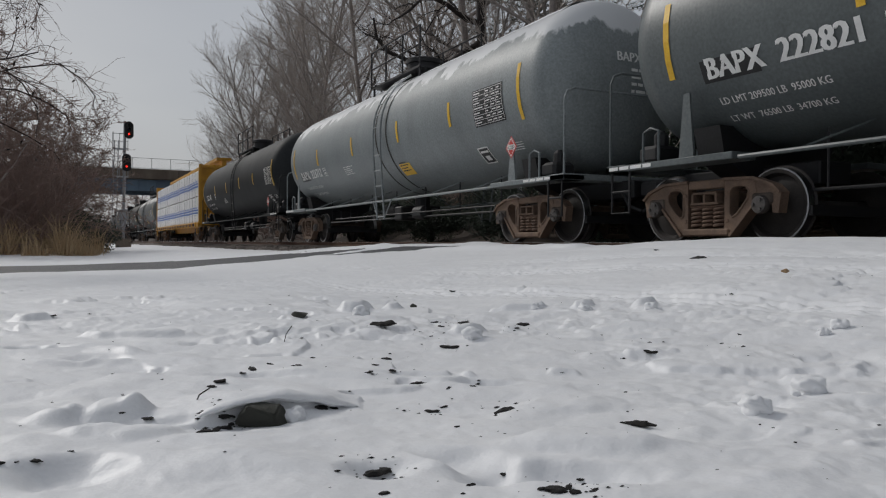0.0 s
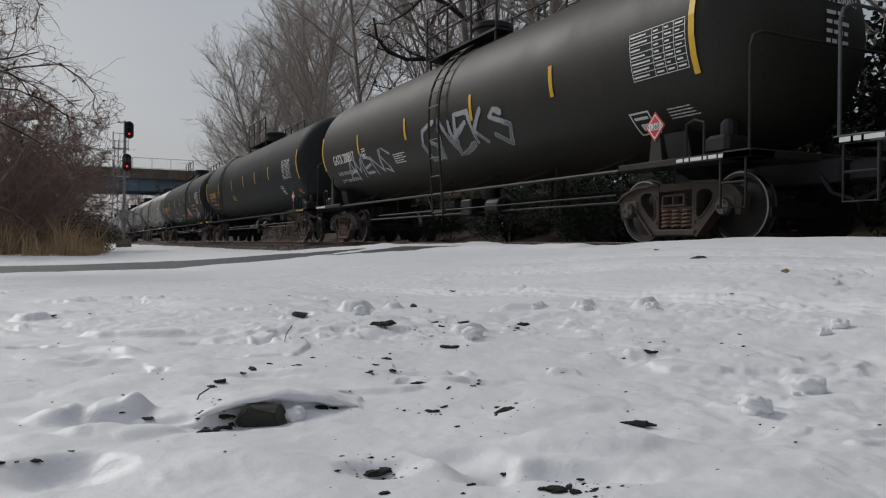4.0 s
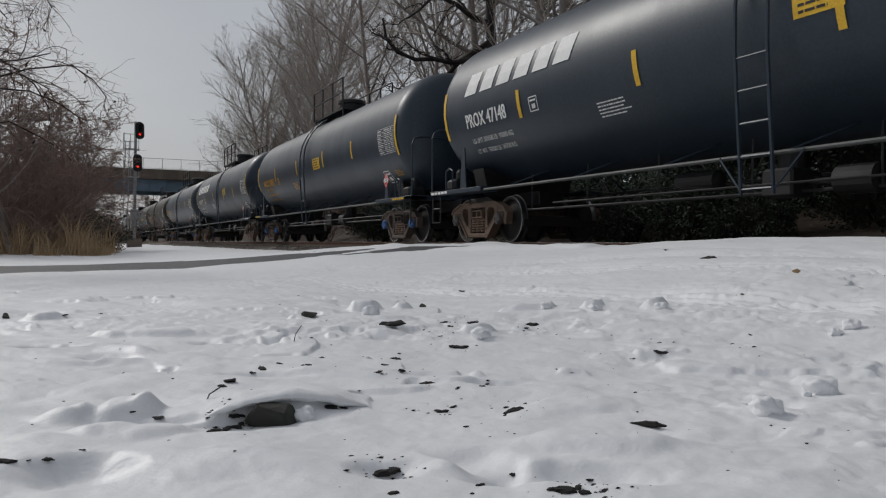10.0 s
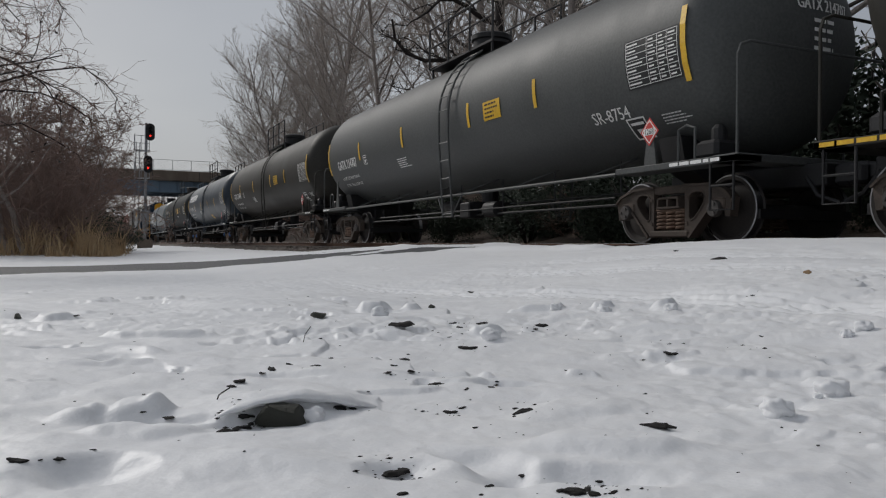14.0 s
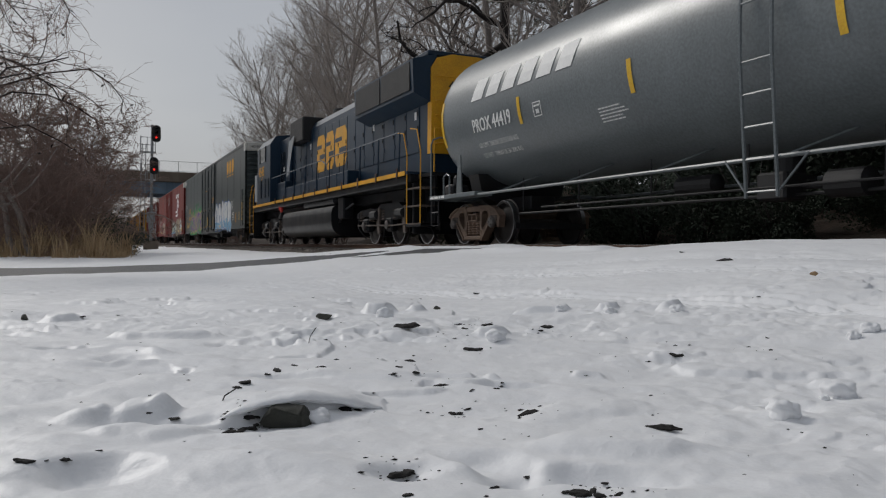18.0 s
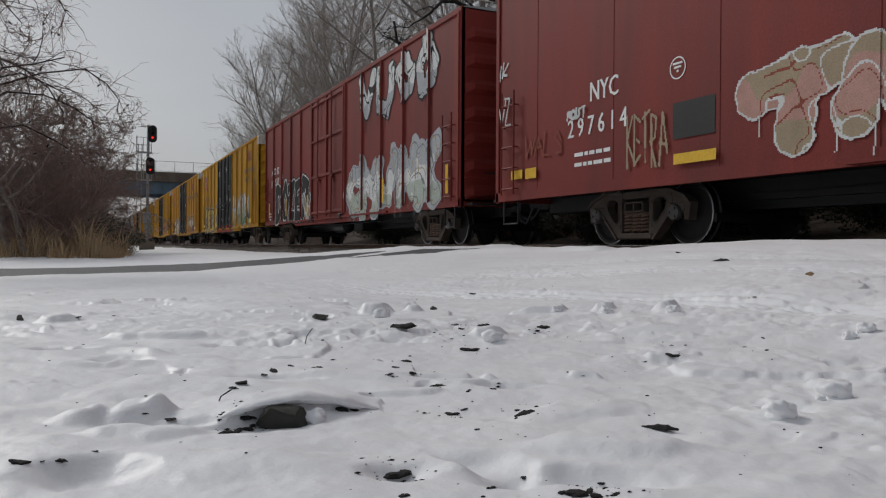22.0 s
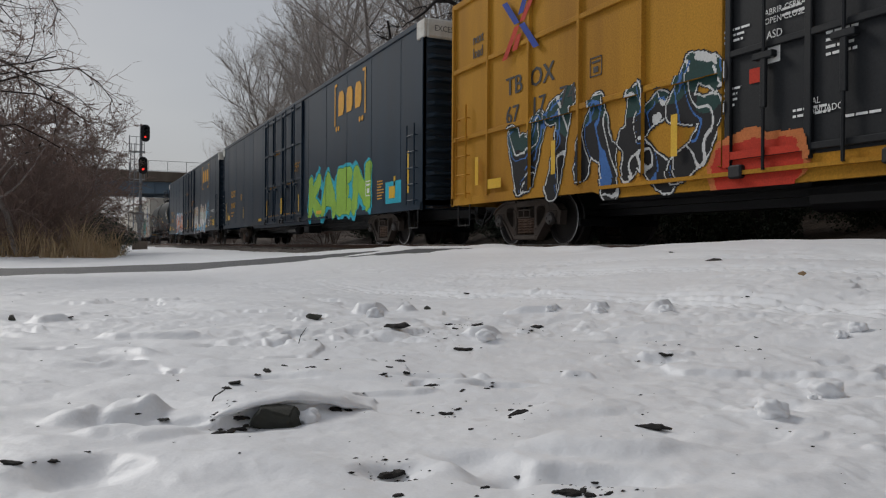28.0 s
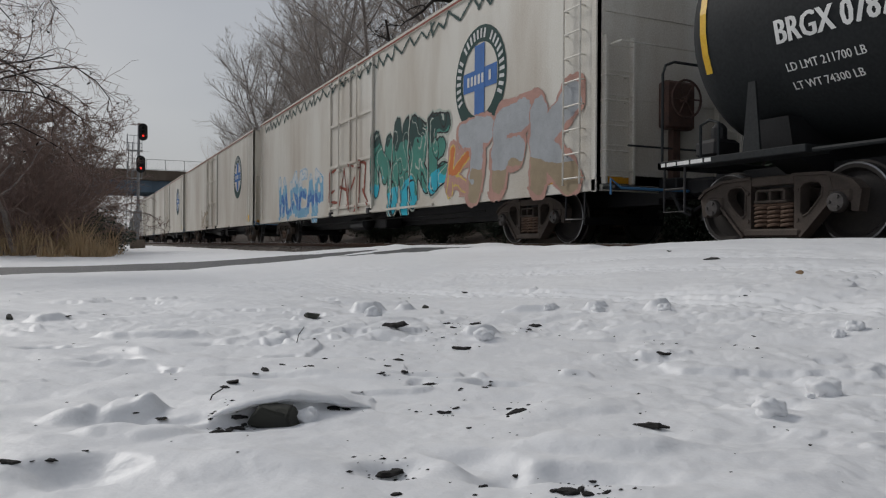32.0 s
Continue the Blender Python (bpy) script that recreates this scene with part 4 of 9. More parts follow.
    if paint not in ("black_tank", "gloss_tank", "dirty_tank"):
        sheet("panel_backing", car, round_side(R - 0.004, zc, panel + 0.03, 2.2), 0, 1.11, 0, 0.7, "black")
        sheet("panel_backing", car, round_side(R - 0.004, zc, square, 1.56), 0, 0.4, 0, 0.4, "black")
    data_panel(car, round_side(R, zc, panel, 2.23), 1.05, 0.64, "white", seed)
    framed_mark(car, round_side(R, zc, square, square_z), 0.4 if square_z < 1.6 else 0.33, "white")
    small_print("stencilling", car, round_side(R, zc, 2.4, 2.1), 5, 0.75, 0.022, 0.055, mark_mat, seed + 1)
    small_print("stencilling", car, round_side(R, zc, -strip_y + 0.75, 1.8), 4, 0.55, 0.02, 0.05, mark_mat, seed + 2)
    if decal:
        dy, dz, dw, dh = decal
        sheet("emergency_decal", car, round_side(R, zc, dy, dz), 0, dw, 0, dh, "yellow", "yellow decal with lines of small print")
        small_print("decal_print", car, round_side(R + 0.004, zc, dy - 0.07, dz + dh * 0.78), 4, dw - 0.16, dh * 0.09, dh * 0.22, "black", seed + 3)
    e = L / 2 - 0.52
    for s in (-1, 1):
        ps = s * (L / 2 - 2.1)
        st = part("placard_stand", Build().prism([(ps - 0.13, 1.05), (ps + 0.13, 1.05), (ps + 0.05, 1.9 if s > 0 else 1.62), (ps - 0.05, 1.9 if s > 0 else 1.62)], -1.45, -1.42), M[paint], car)
        if s < 0:
            placard(st, -1.462, ps, 1.68 if pale else 1.55, number)
    small_print("platform_print", car, flat_side(1.464, -tc - 0.4, 1.025), 1, 0.95, 0.045, 0.1, "white" if mark_mat == "white" else "yellow", seed + 4)
    small_print("platform_print", car, flat_side(1.464, tc + 1.5, 1.025), 1, 1.0, 0.05, 0.1, "white" if mark_mat == "white" else "yellow", seed + 5)
    if snow:
        b = Build()
        n = 60
        vs, fs = [], []
        ys = np.linspace(-h + d * 0.6, h - d * 0.6, n)
        for i, y in enumerate(ys):
            wide = 0.30 + 0.10 * noise.noise((y * 1.3, 7.0, seed))
            for j in range(9):
                a = math.pi / 2 + wide + 0.30 * (1 - j / 4) * 0.9
                rr = radius + 0.005 + 0.035 * max(0, 1 - abs(j - 4) / 4) * (0.7 + 0.5 * noise.noise((y * 2, j, 1)))
                vs.append((rr * math.cos(a), y, zc + rr * math.sin(a)))
        fs = [(i * 9 + j, i * 9 + j + 1, (i + 1) * 9 + j + 1, (i + 1) * 9 + j) for i in range(n - 1) for j in range(8)]
        b.add(vs, fs)
        part("snow_crust", b, M["snow"], body, "thin crust of frozen snow", smooth=True)
    return car, L, h


TRAIN = []


def run(made, y0, y1):
    TRAIN.append((made[0] if isinstance(made, tuple) else made, (y0 + y1) / 2))
    return made


# ---- box cars ----
M["box_green"] = material("dark_green_grey_box_car_paint", (0.048, 0.061, 0.061), 0.4, dark=(0.018, 0.025, 0.026), scale=1.0, amount=0.9, streak=STREAK, bump=0.05, spec=0.5)
M["box_navy"] = material("navy_box_car_paint", (0.024, 0.042, 0.064), 0.38, dark=(0.008, 0.016, 0.027), scale=1.0, amount=0.9, streak=STREAK, bump=0.05, spec=0.22)
M["box_red"] = material("faded_red_box_car_paint", (0.215, 0.027, 0.0195), 0.62, dark=(0.105, 0.0155, 0.013), scale=0.9, amount=0.9, streak=STREAK, bump=0.08, spec=0.32)
M["box_yellow"] = material("yellow_box_car_paint", (0.56, 0.295, 0.026), 0.68, dark=(0.27, 0.125, 0.014), scale=0.9, amount=0.9, streak=STREAK, bump=0.14, spec=0.1)
M["box_ochre"] = material("ochre_box_car_paint", (0.5, 0.25, 0.03), 0.68, dark=(0.29, 0.13, 0.018), scale=0.9, amount=0.9, streak=STREAK, bump=0.14, spec=0.1)
M["box_black"] = material("black_door_paint", (0.015, 0.017, 0.02), 0.55, dark=(0.024, 0.024, 0.024), scale=1.4, amount=0.9, streak=STREAK, bump=0.08, spec=0.22)
M["rusty_gear"] = material("rust_brown_brake_gear", (0.11, 0.06, 0.045), 0.8, dark=(0.05, 0.032, 0.028), scale=6, amount=0.8, bump=0.4)
M["lever_blue"] = material("blue_painted_lever", (0.06, 0.2, 0.4), 0.55, scale=8)
M["loco_yellow_strip"] = material("orange_reflective_strip", (0.75, 0.34, 0.02), 0.4, scale=8, bump=0)
M["reefer_white"] = material("grimy_white_reefer_paint", (0.68, 0.655, 0.59), 0.5, dark=(0.42, 0.35, 0.27), scale=0.8, amount=0.75, streak=(1, 1, 0.2), bump=0.08)
M["roof_metal"] = material("galvanized_roof", (0.4, 0.41, 0.42), 0.45, 0.5, scale=2)
M["cap_white"] = material("white_end_panel", (0.66, 0.65, 0.6), 0.55, dark=(0.42, 0.38, 0.3), scale=3, amount=0.6)


PROUD = {}


def reefer_end(end, car, half, sill, e, s, paint):
    """Fittings of a refrigerator car's end: seams, a wide ladder, and on one end the brake wheel on its housing."""
    for z in (sill + 1.45, sill + 2.75):
        part("end_seam", Build().box(-half + 0.12, half - 0.12, min(e, e + s * 0.012), max(e, e + s * 0.012), z - 0.03, z + 0.03), M[paint], end)
    for k in (-1, 1):
        b = Build()
        for x in (k * (half - 0.1), k * (half - 0.62)):
            b.box(x - 0.03, x + 0.03, min(e, e + s * 0.1), max(e, e + s * 0.1), sill + 0.1, sill + 2.35, 0.01)
        ladder = part("end_ladder", b, M[paint], car)
        for z in np.arange(sill + 0.3, sill + 2.3, 0.38):
            part("rung", Build().tube([(k * (half - 0.62), e + s * 0.09, z), (k * (half - 0.1), e + s * 0.09, z)], 0.014, 5), M[paint], ladder)
        part("reflector", Build().box(min(k * (half - 0.15), k * (half - 0.6)), max(k * (half - 0.15), k * (half - 0.6)), min(e, e + s * 0.006), max(e, e + s * 0.006), sill + 0.12, sill + 0.24), M["loco_yellow_strip"], end, "orange reflective strip")
    part("crossover_rail", Build().tube([(-half + 0.15, e, sill + 2.2), (-half + 0.15, e + s * 0.35, sill + 2.2), (half - 0.15, e + s * 0.35, sill + 2.2), (half - 0.15, e, sill + 2.2)], 0.016, 6), M[paint], car)
    if s < 0:
        part("brake_housing", Build().box(-0.35, 0.25, e - 0.22, e, sill + 1.0, sill + 1.75, 0.04).box(-0.12, 0.02, e - 0.12, e, sill - 0.1, sill + 1.0), M["rusty_gear"], car)
        rim = part("brake_wheel", Build().tube([(-0.05 + 0.29 * math.cos(a), e - 0.33, sill + 1.45 + 0.29 * math.sin(a)) for a in np.linspace(0, 2 * math.pi, 25)], 0.02, 6), M["rusty_gear"], car)
        for a in np.arange(0, 2 * math.pi, math.pi / 3):
            part("spoke", Build().tube([(-0.05, e - 0.3, sill + 1.45), (-0.05 + 0.29 * math.cos(a), e - 0.33, sill + 1.45 + 0.29 * math.sin(a))], 0.012, 5), M["rusty_gear"], rim)
        part("hub", Build().lathe([(e - 0.2, 0.04), (e - 0.34, 0.05), (e - 0.36, 0.02)], "y", 10, (-0.05, 0, sill + 1.45)), M["rusty_gear"], rim)
        part("uncoupling_lever", Build().tube([(-half - 0.02, e - 0.35, 0.72), (-half - 0.02, e - 0.35, 0.95), (-half + 0.15, e - 0.38, 0.82), (-0.2, e - 0.55, 0.8)], 0.02, 6), M["lever_blue"], car, "blue uncoupling lever")


def box_car(y0, y1, paint, label, style="smooth", top=5.08, sill=0.80, half=1.50, door=(0.0, 4.9), door_paint=None, doors=2, end_cap=None, truck_paint="truck_grey", truck_in=3.0, ribs=13, name="box_car", category="box car", frame=None):
    L = y1 - y0
    car = thing(name, label, category, "cars of the freight train")
    h = L / 2 - 0.75
    frame = frame or paint
    tc = L / 2 - truck_in
    d0, d1 = door[0] - door[1] / 2, door[0] + door[1] / 2
    eave = top - 0.12
    # side sheets on both sides of the doorway, the far side whole
    for lo, hi in ((-h, d0), (d1, h)):
        part("side_panel", Build().box(-half, -half + 0.06, lo, hi, sill + 0.16, eave), M[paint], car)
    part("far_side", Build().box(half - 0.06, half, -h, h, sill, eave), M[paint], car)
    drop = 0.22 if style != "reefer" else 0.1
    s0, s1 = d0 - 2.2, d1 + 2.2
    b = Build().loft([[(-half - 0.03, y, lo), (-half + 0.05, y, lo), (-half + 0.05, y, sill + 0.17), (-half - 0.03, y, sill + 0.17)] for y, lo in ((-h, sill), (s0 - 0.4, sill), (s0, sill - drop + 0.1), (d0, sill - drop + 0.1), (d1, sill - drop + 0.1), (s1, sill - drop + 0.1), (s1 + 0.4, sill), (h, sill))])
    part("side_sill", b, M[frame], car)
    PROUD.setdefault(car.name, []).append((-h, h, sill - 0.3, sill + 0.175, 0.034))
    part("top_chord", Build().box(-half - 0.035, -half + 0.05, -h, h, eave - 0.11, eave + 0.02, 0.015), M[frame], car)
    b = Build()
    n = 8
    b.loft([[(x, y, top - 0.09 * (x / half) ** 2 - 0.02) for x in np.linspace(-half - 0.02, half + 0.02, n)] + [(half, y, eave - 0.03), (-half, y, eave - 0.03)] for y in (-h, h)])
    part("roof", b, M["roof_metal"] if style != "reefer" else M[paint], car)
    part("floor", Build().box(-half + 0.05, half - 0.05, -h, h, sill + 0.1, sill + 0.25).box(-0.3, 0.3, -h, h, 0.62, sill + 0.1), M["iron"], car)
    # ends with their pressed ribs
    for s in (-1, 1):
        e = s * h
        end = part("end_wall", Build().box(-half, half, min(e, e - s * 0.05), max(e, e - s * 0.05), sill, eave), M[paint if style != "smooth" else frame], car)
        if style != "reefer":
            count = 14 if style == "smooth" else 7
            zs = np.linspace(sill + 0.3, eave - 0.55, count)
            gap = (zs[1] - zs[0])
            for z in zs:
                part("end_rib", Build().loft([[(x, e, z - gap * 0.28), (x, e + s * dep, z - gap * 0.1), (x, e + s * dep, z + gap * 0.1), (x, e, z + gap * 0.28)] for x, dep in ((-half + 0.08, 0.01), (-half + 0.25, 0.09), (half - 0.25, 0.09), (half - 0.08, 0.01))]), M[paint if style != "smooth" else frame], end)
        for k in (-1, 1):
            part("corner_post", Build().box(min(k * half, k * (half + 0.03)), max(k * half, k * (half + 0.03)), min(e, e - s * 0.12), max(e, e - s * 0.12), sill - 0.02, eave - 0.02, 0.012), M[frame], car)
        if end_cap:
            c = part("end_cap", Build().box(-half + 0.02, half - 0.02, min(e, e + s * 0.12), max(e, e + s * 0.12), eave - 0.42, top - 0.1, 0.04).box(-half - 0.04, -half + 0.02, min(e + s * 0.1, e - s * 0.35), max(e + s * 0.1, e - s * 0.35), eave - 0.42, eave + 0.01, 0.02), M[end_cap], car, "white panel with a black warning line")
            if s < 0:
                lettering(c, "NO RUNNING BOARDS" if paint == "box_green" else "EXCESS HEIGHT CAR", 0.13, lambda a, z: (-half + 0.2 + a, -h - 0.126, eave - 0.27 + z), "black")
        ladder = Build()
        lx, ly = -half - 0.09, e - s * 0.55
        for y in (ly - 0.22, ly + 0.22):
            ladder.tube([(lx, y, sill + 0.12), (lx, y, sill + 2.0 if style != "reefer" else eave - 0.1)], 0.018, 5)
        for z in np.arange(sill + 0.22, sill + 2.0 if style != "reefer" else eave - 0.15, 0.38):
            ladder.tube([(-half, ly - 0.22, z), (lx, ly - 0.22, z), (lx, ly + 0.22, z), (-half, ly + 0.22, z)], 0.014, 5)
        part("side_ladder", ladder, M[frame], car)
        for z in np.arange(sill + 0.22, sill + 2.0, 0.38):
            part("end_rung", Build().tube([(-half + 0.06, e, z), (-half + 0.06, e + s * 0.12, z), (-half + 0.5, e + s * 0.12, z), (-half + 0.5, e, z)], 0.014, 5), M[frame], car)
        if style == "reefer":
            reefer_end(end, car, half, sill, e, s, paint)
        part("end_platform", Build().box(-half + 0.1, half - 0.1, min(e, e + s * 0.3), max(e, e + s * 0.3), sill + 0.02, sill + 0.06), M["iron"], car)
        part("brake_wheel" if s > 0 and style != "reefer" else "end_handhold", Build().lathe([(e + s * 0.16, 0.27), (e + s * 0.19, 0.28), (e + s * 0.2, 0.25)], "y", 18, (0.5, 0, 2.6)) if s > 0 and style != "reefer" else Build().tube([(-half + 0.5, e + s * 0.1, 1.5), (half - 0.5, e + s * 0.1, 1.5)], 0.016, 5), M["iron"], car)
        part("step", Build().tube([(-half, e - s * 0.3, sill), (-half, e - s * 0.3, sill - 0.42), (-half, e - s * 0.8, sill - 0.42), (-half, e - s * 0.8, sill)], 0.018, 5), M["iron"], car)
        coupler(car, s * L / 2, s)
        part("draft_sill", Build().box(-0.32, 0.32, min(e, s * (L / 2 - 0.35)), max(e, s * (L / 2 - 0.35)), 0.7, 1.02, 0.02), M["iron"], car)
        part("hose", Build().tube([(-0.4, s * (L / 2 - 0.3), 0.75), (-0.42, s * (L / 2 - 0.15), 0.5), (-0.36, s * (L / 2 + 0.02), 0.42)], 0.025, 5), M["iron"], car)
        truck(car, s * tc, truck_paint)
    proud = PROUD.setdefault(car.name, [])
    proud.append((d0, d1, sill, eave, 0.026))
    # side posts
    if style in ("ribbed", "frame"):
        for lo, hi in ((-h + 0.1, d0 - 0.05), (d1 + 0.05, h - 0.1)):
            for y in np.linspace(lo, hi, max(2, ribs // 2)):
                w = 0.05
                proud.append((y - w * 0.8, y + w * 0.8, sill + 0.15, eave, 0.065))
                part("side_post", Build().loft([[(-half, y - w, z), (-half - 0.06, y - w * 0.6, z), (-half - 0.06, y + w * 0.6, z), (-half, y + w, z)] for z in (sill + 0.15, eave - 0.08)]), M[paint], car)
    if style == "frame":
        for lo, hi in ((-h + 0.1, d0 - 0.05), (d1 + 0.05, h - 0.1)):
            for z in (sill + 1.35, sill + 2.75):
                proud.append((lo, hi, z - 0.05, z + 0.05, 0.058))
                part("side_belt", Build().box(-half - 0.052, -half, lo, hi, z - 0.045, z + 0.045, 0.01), M[paint], car)
    if style == "smooth":
        for lo, hi in ((-h + 1.4, d0 - 0.6), (d1 + 0.6, h - 1.4)):
            for y in np.linspace(lo, hi, 5):
                proud.append((y - 0.04, y + 0.04, sill, eave, 0.011))
                part("panel_seam", Build().box(-half - 0.006, -half, y - 0.035, y + 0.035, sill + 0.17, eave - 0.1), M[paint], car)
    # doors: each with its frame, bars and handle
    dp = door_paint or paint
    w = (d1 - d0) / doors
    for i in range(doors):
        lo, hi = d0 + i * w + 0.03, d0 + (i + 1) * w - 0.03
        xo = -half - 0.02
        dr = part("door", Build().box(xo, xo + 0.06, lo, hi, sill + 0.12, eave - 0.12), M[dp], car, "plug door with lock bars")
        for z in np.linspace(sill + 0.25, eave - 0.25, 4):
            proud.append((lo, hi, z - 0.045, z + 0.045, 0.076))
            part("door_stiffener", Build().box(xo - 0.05, xo, lo, hi, z - 0.04, z + 0.04, 0.01), M[dp], dr)
        for y in (lo + 0.05, (lo + hi) / 2, hi - 0.05):
            proud.append((y - 0.05, y + 0.05, sill + 0.12, eave - 0.1, 0.08))
            part("door_stile", Build().box(xo - 0.055, xo, y - 0.045, y + 0.045, sill + 0.12, eave - 0.12, 0.01), M[dp], dr)
        for y in (lo + w * 0.3, lo + w * 0.72):
            part("lock_rod", Build().tube([(xo - 0.08, y, sill + 0.05), (xo - 0.08, y, eave - 0.1)], 0.022, 6), M[dp], dr)
            part("lock_handle", Build().box(xo - 0.11, xo - 0.02, y - 0.14, y + 0.14, sill + 1.3, sill + 1.38, 0.01).box(xo - 0.1, xo - 0.05, y - 0.04, y + 0.04, sill + 0.75, sill + 1.35, 0.01), M[dp], dr)
        for y in (lo + 0.1, hi - 0.3):
            part("door_roller", Build().box(xo - 0.1, xo, y, y + 0.2, sill - 0.02, sill + 0.14, 0.02), M["iron"], dr)
    part("door_track", Build().box(-half - 0.09, -half, d0 - w, d1 + w, sill + 0.02, sill + 0.07), M[frame], car)
    b = Build().tube([(-0.9, -tc + 2, 0.68), (-0.9, tc - 2, 0.66)], 0.02, 5).box(-0.8, -0.3, -1.2, -0.5, 0.42, 0.8, 0.03).lathe([(0.4, 0.06), (0.45, 0.2), (1.6, 0.2), (1.65, 0.06)], "y", 12, (-0.7, 0, 0.58))
    part("brake_gear", b, M["iron"], car)
    part("center_sill", Build().box(-0.18, 0.18, -tc, tc, 0.5, 0.78), M["iron"], car)
    return car, L, h


def reflectors(car, half, spots, z, tall=0.6):
    for y in spots:
        sheet("reflector", car, flat_side(half, y, z), 0, 0.12, 0, tall, "yellow")


# ---- centre-beam flat car with wrapped lumber ----
M["flat_yellow"] = material("yellow_orange_flat_car_paint", (0.6, 0.31, 0.03), 0.5, dark=(0.36, 0.17, 0.02), scale=1.2, amount=0.7, bump=0.1)
M["wrap"] = material("white_lumber_wrap", (0.837, 0.837, 0.837), 0.35, dark=(0.725, 0.735, 0.744), scale=2.0, amount=0.5, fine=14, bump=1.0, bump_scale=3.0, distance=0.06, vary=0.06)
M["wrap_blue"] = material("blue_wrap_print", (0.05, 0.17, 0.55), 0.4, scale=6, amount=0.25, bump=0)


def lumber_car(y0, y1):
    L = y1 - y0
    car = thing("centerbeam_flat_car", "yellow centre-beam flat car loaded with white-wrapped lumber", "flat car", "cars of the freight train")
    h = L / 2 - 0.7
    tc = L / 2 - 3.2
    b = Build()
    b.box(-1.42, 1.42, -h, h, 0.98, 1.12).box(-0.3, 0.3, -tc, tc, 0.62, 1.0)
    part("deck", b, M["flat_yellow"], car)
    for k in (-1, 1):
        part("side_sill", Build().box(min(k * 1.42, k * 1.5), max(k * 1.42, k * 1.5), -h, h, 0.86, 1.13, 0.02), M["flat_yellow"], car)
    for s in (-1, 1):
        e = s * h
        bh = part("bulkhead", Build().box(-1.45, 1.45, min(e, e - s * 0.12), max(e, e - s * 0.12), 1.1, 4.5, 0.02), M["flat_yellow"], car)
        for x in (-1.36, -0.6, 0.6, 1.36):
            part("bulkhead_post", Build().loft([[(x - 0.1, e, 1.1), (x + 0.1, e, 1.1), (x + 0.1, e + s * dp, 1.1), (x - 0.1, e + s * dp, 1.1)] if z < 2 else [(x - 0.1, e, z), (x + 0.1, e, z), (x + 0.1, e + s * dp, z), (x - 0.1, e + s * dp, z)] for z, dp in ((1.1, 0.2), (4.52, 0.12))]), M["flat_yellow"], bh)
        for z in (1.9, 2.8, 3.6, 4.38):
            part("bulkhead_beam", Build().box(-1.4, 1.4, min(e, e + s * 0.12), max(e, e + s * 0.12), z - 0.07, z + 0.07, 0.02), M["flat_yellow"], bh)
        coupler(car, s * L / 2, s)
        truck(car, s * tc, "truck_rust")
        part("step", Build().tube([(-1.45, e - s * 0.2, 0.9), (-1.45, e - s * 0.2, 0.45), (-1.45, e - s * 0.7, 0.45), (-1.45, e - s * 0.7, 0.9)], 0.02, 5), M["flat_yellow"], car)
    part("center_beam", Build().box(-0.12, 0.12, -h, h, 1.1, 4.84), M["flat_yellow"], car)
    part("top_chord", Build().box(-0.42, 0.42, -h, h, 4.81, 4.97), M["flat_yellow"], car)
    for i, y in enumerate(np.linspace(-h + 0.8, h - 0.8, 16)):
        part("stake_pocket", Build().box(-1.56, -1.48, y - 0.12, y + 0.12, 0.84, 1.1, 0.02), M["flat_yellow"], car)
        part("strap_winch", Build().lathe([(y + 0.3, 0.07), (y + 0.34, 0.09), (y + 0.52, 0.09), (y + 0.56, 0.05)], "y", 10, (-1.56, 0, 0.98)).box(-1.62, -1.5, y + 0.36, y + 0.46, 0.9, 1.04, 0.01), M["truck_rust"], car)
    nb, zs = 19, (1.14, 2.68)
    w = (2 * h - 0.5) / nb
    rng = random.Random(3)
    for i in range(nb):
        for j, z in enumerate(zs):
            for k in (-1, 1):
                yc = -h + 0.25 + (i + 0.5) * w
                dx, dz = 0.02 * (rng.random() - 0.5), 0.015 * rng.random()
                bundle = thing("lumber_bundle", "bundle of lumber in white plastic wrap with blue stripes", "lumber bundle", "lumber bundles on the flat car")
                x0, x1 = (-1.44, -0.14) if k < 0 else (0.14, 1.44)
                body = part("wrap", Build().box(x0 + dx, x1 + dx, yc - w / 2 + 0.012, yc + w / 2 - 0.012, z + 0.004, z + 1.49 + dz, 0.045), M["wrap"], bundle)
                if k < 0:
                    f = flat_side(-x0 - dx + 0.004, yc + w / 2 - 0.05, z)
                    up = 0.02 * rng.uniform(-1, 1)
                    for a, c in ((0.5, 0.6), (0.66, 0.76)):
                        sheet("printed_stripe", body, f, 0.0, w * 0.92, a + up, c + up, "wrap_blue")
                    bars("printed_name", body, flat_side(-x0 - dx + 0.004, yc + w / 2 - 0.07, z + 0.81 + up), [[(0.1, w * 0.42), (w * 0.45, w * 0.75)]], 0.08, 0.2, "wrap_blue")
                    bars("printed_dash", body, flat_side(-x0 - dx + 0.004, yc + w / 2 - 0.06, z + 0.4 + up), [[(0.06 + q * 0.09, 0.12 + q * 0.09) for q in range(int(w * 9))]], 0.01, 0.2, "wrap_blue")
                    part("strap", Build().box(x0 + dx - 0.006, x0 + dx, yc + w * 0.47, yc + w * 0.47 + 0.025, z + 0.0, z + 1.5), M["black"], body)
                    part("dunnage", Build().box(x0 + 0.02, x1 - 0.02, yc + w * 0.2, yc + w * 0.28, z - 0.045, z + 0.004), M["tie"], bundle)
                LUMBER.append((bundle, 0.0))
    small_print("car_mark", car, flat_side(1.506, h * 0.35, 0.96), 1, 1.2, 0.12, 0.2, "black", 5)
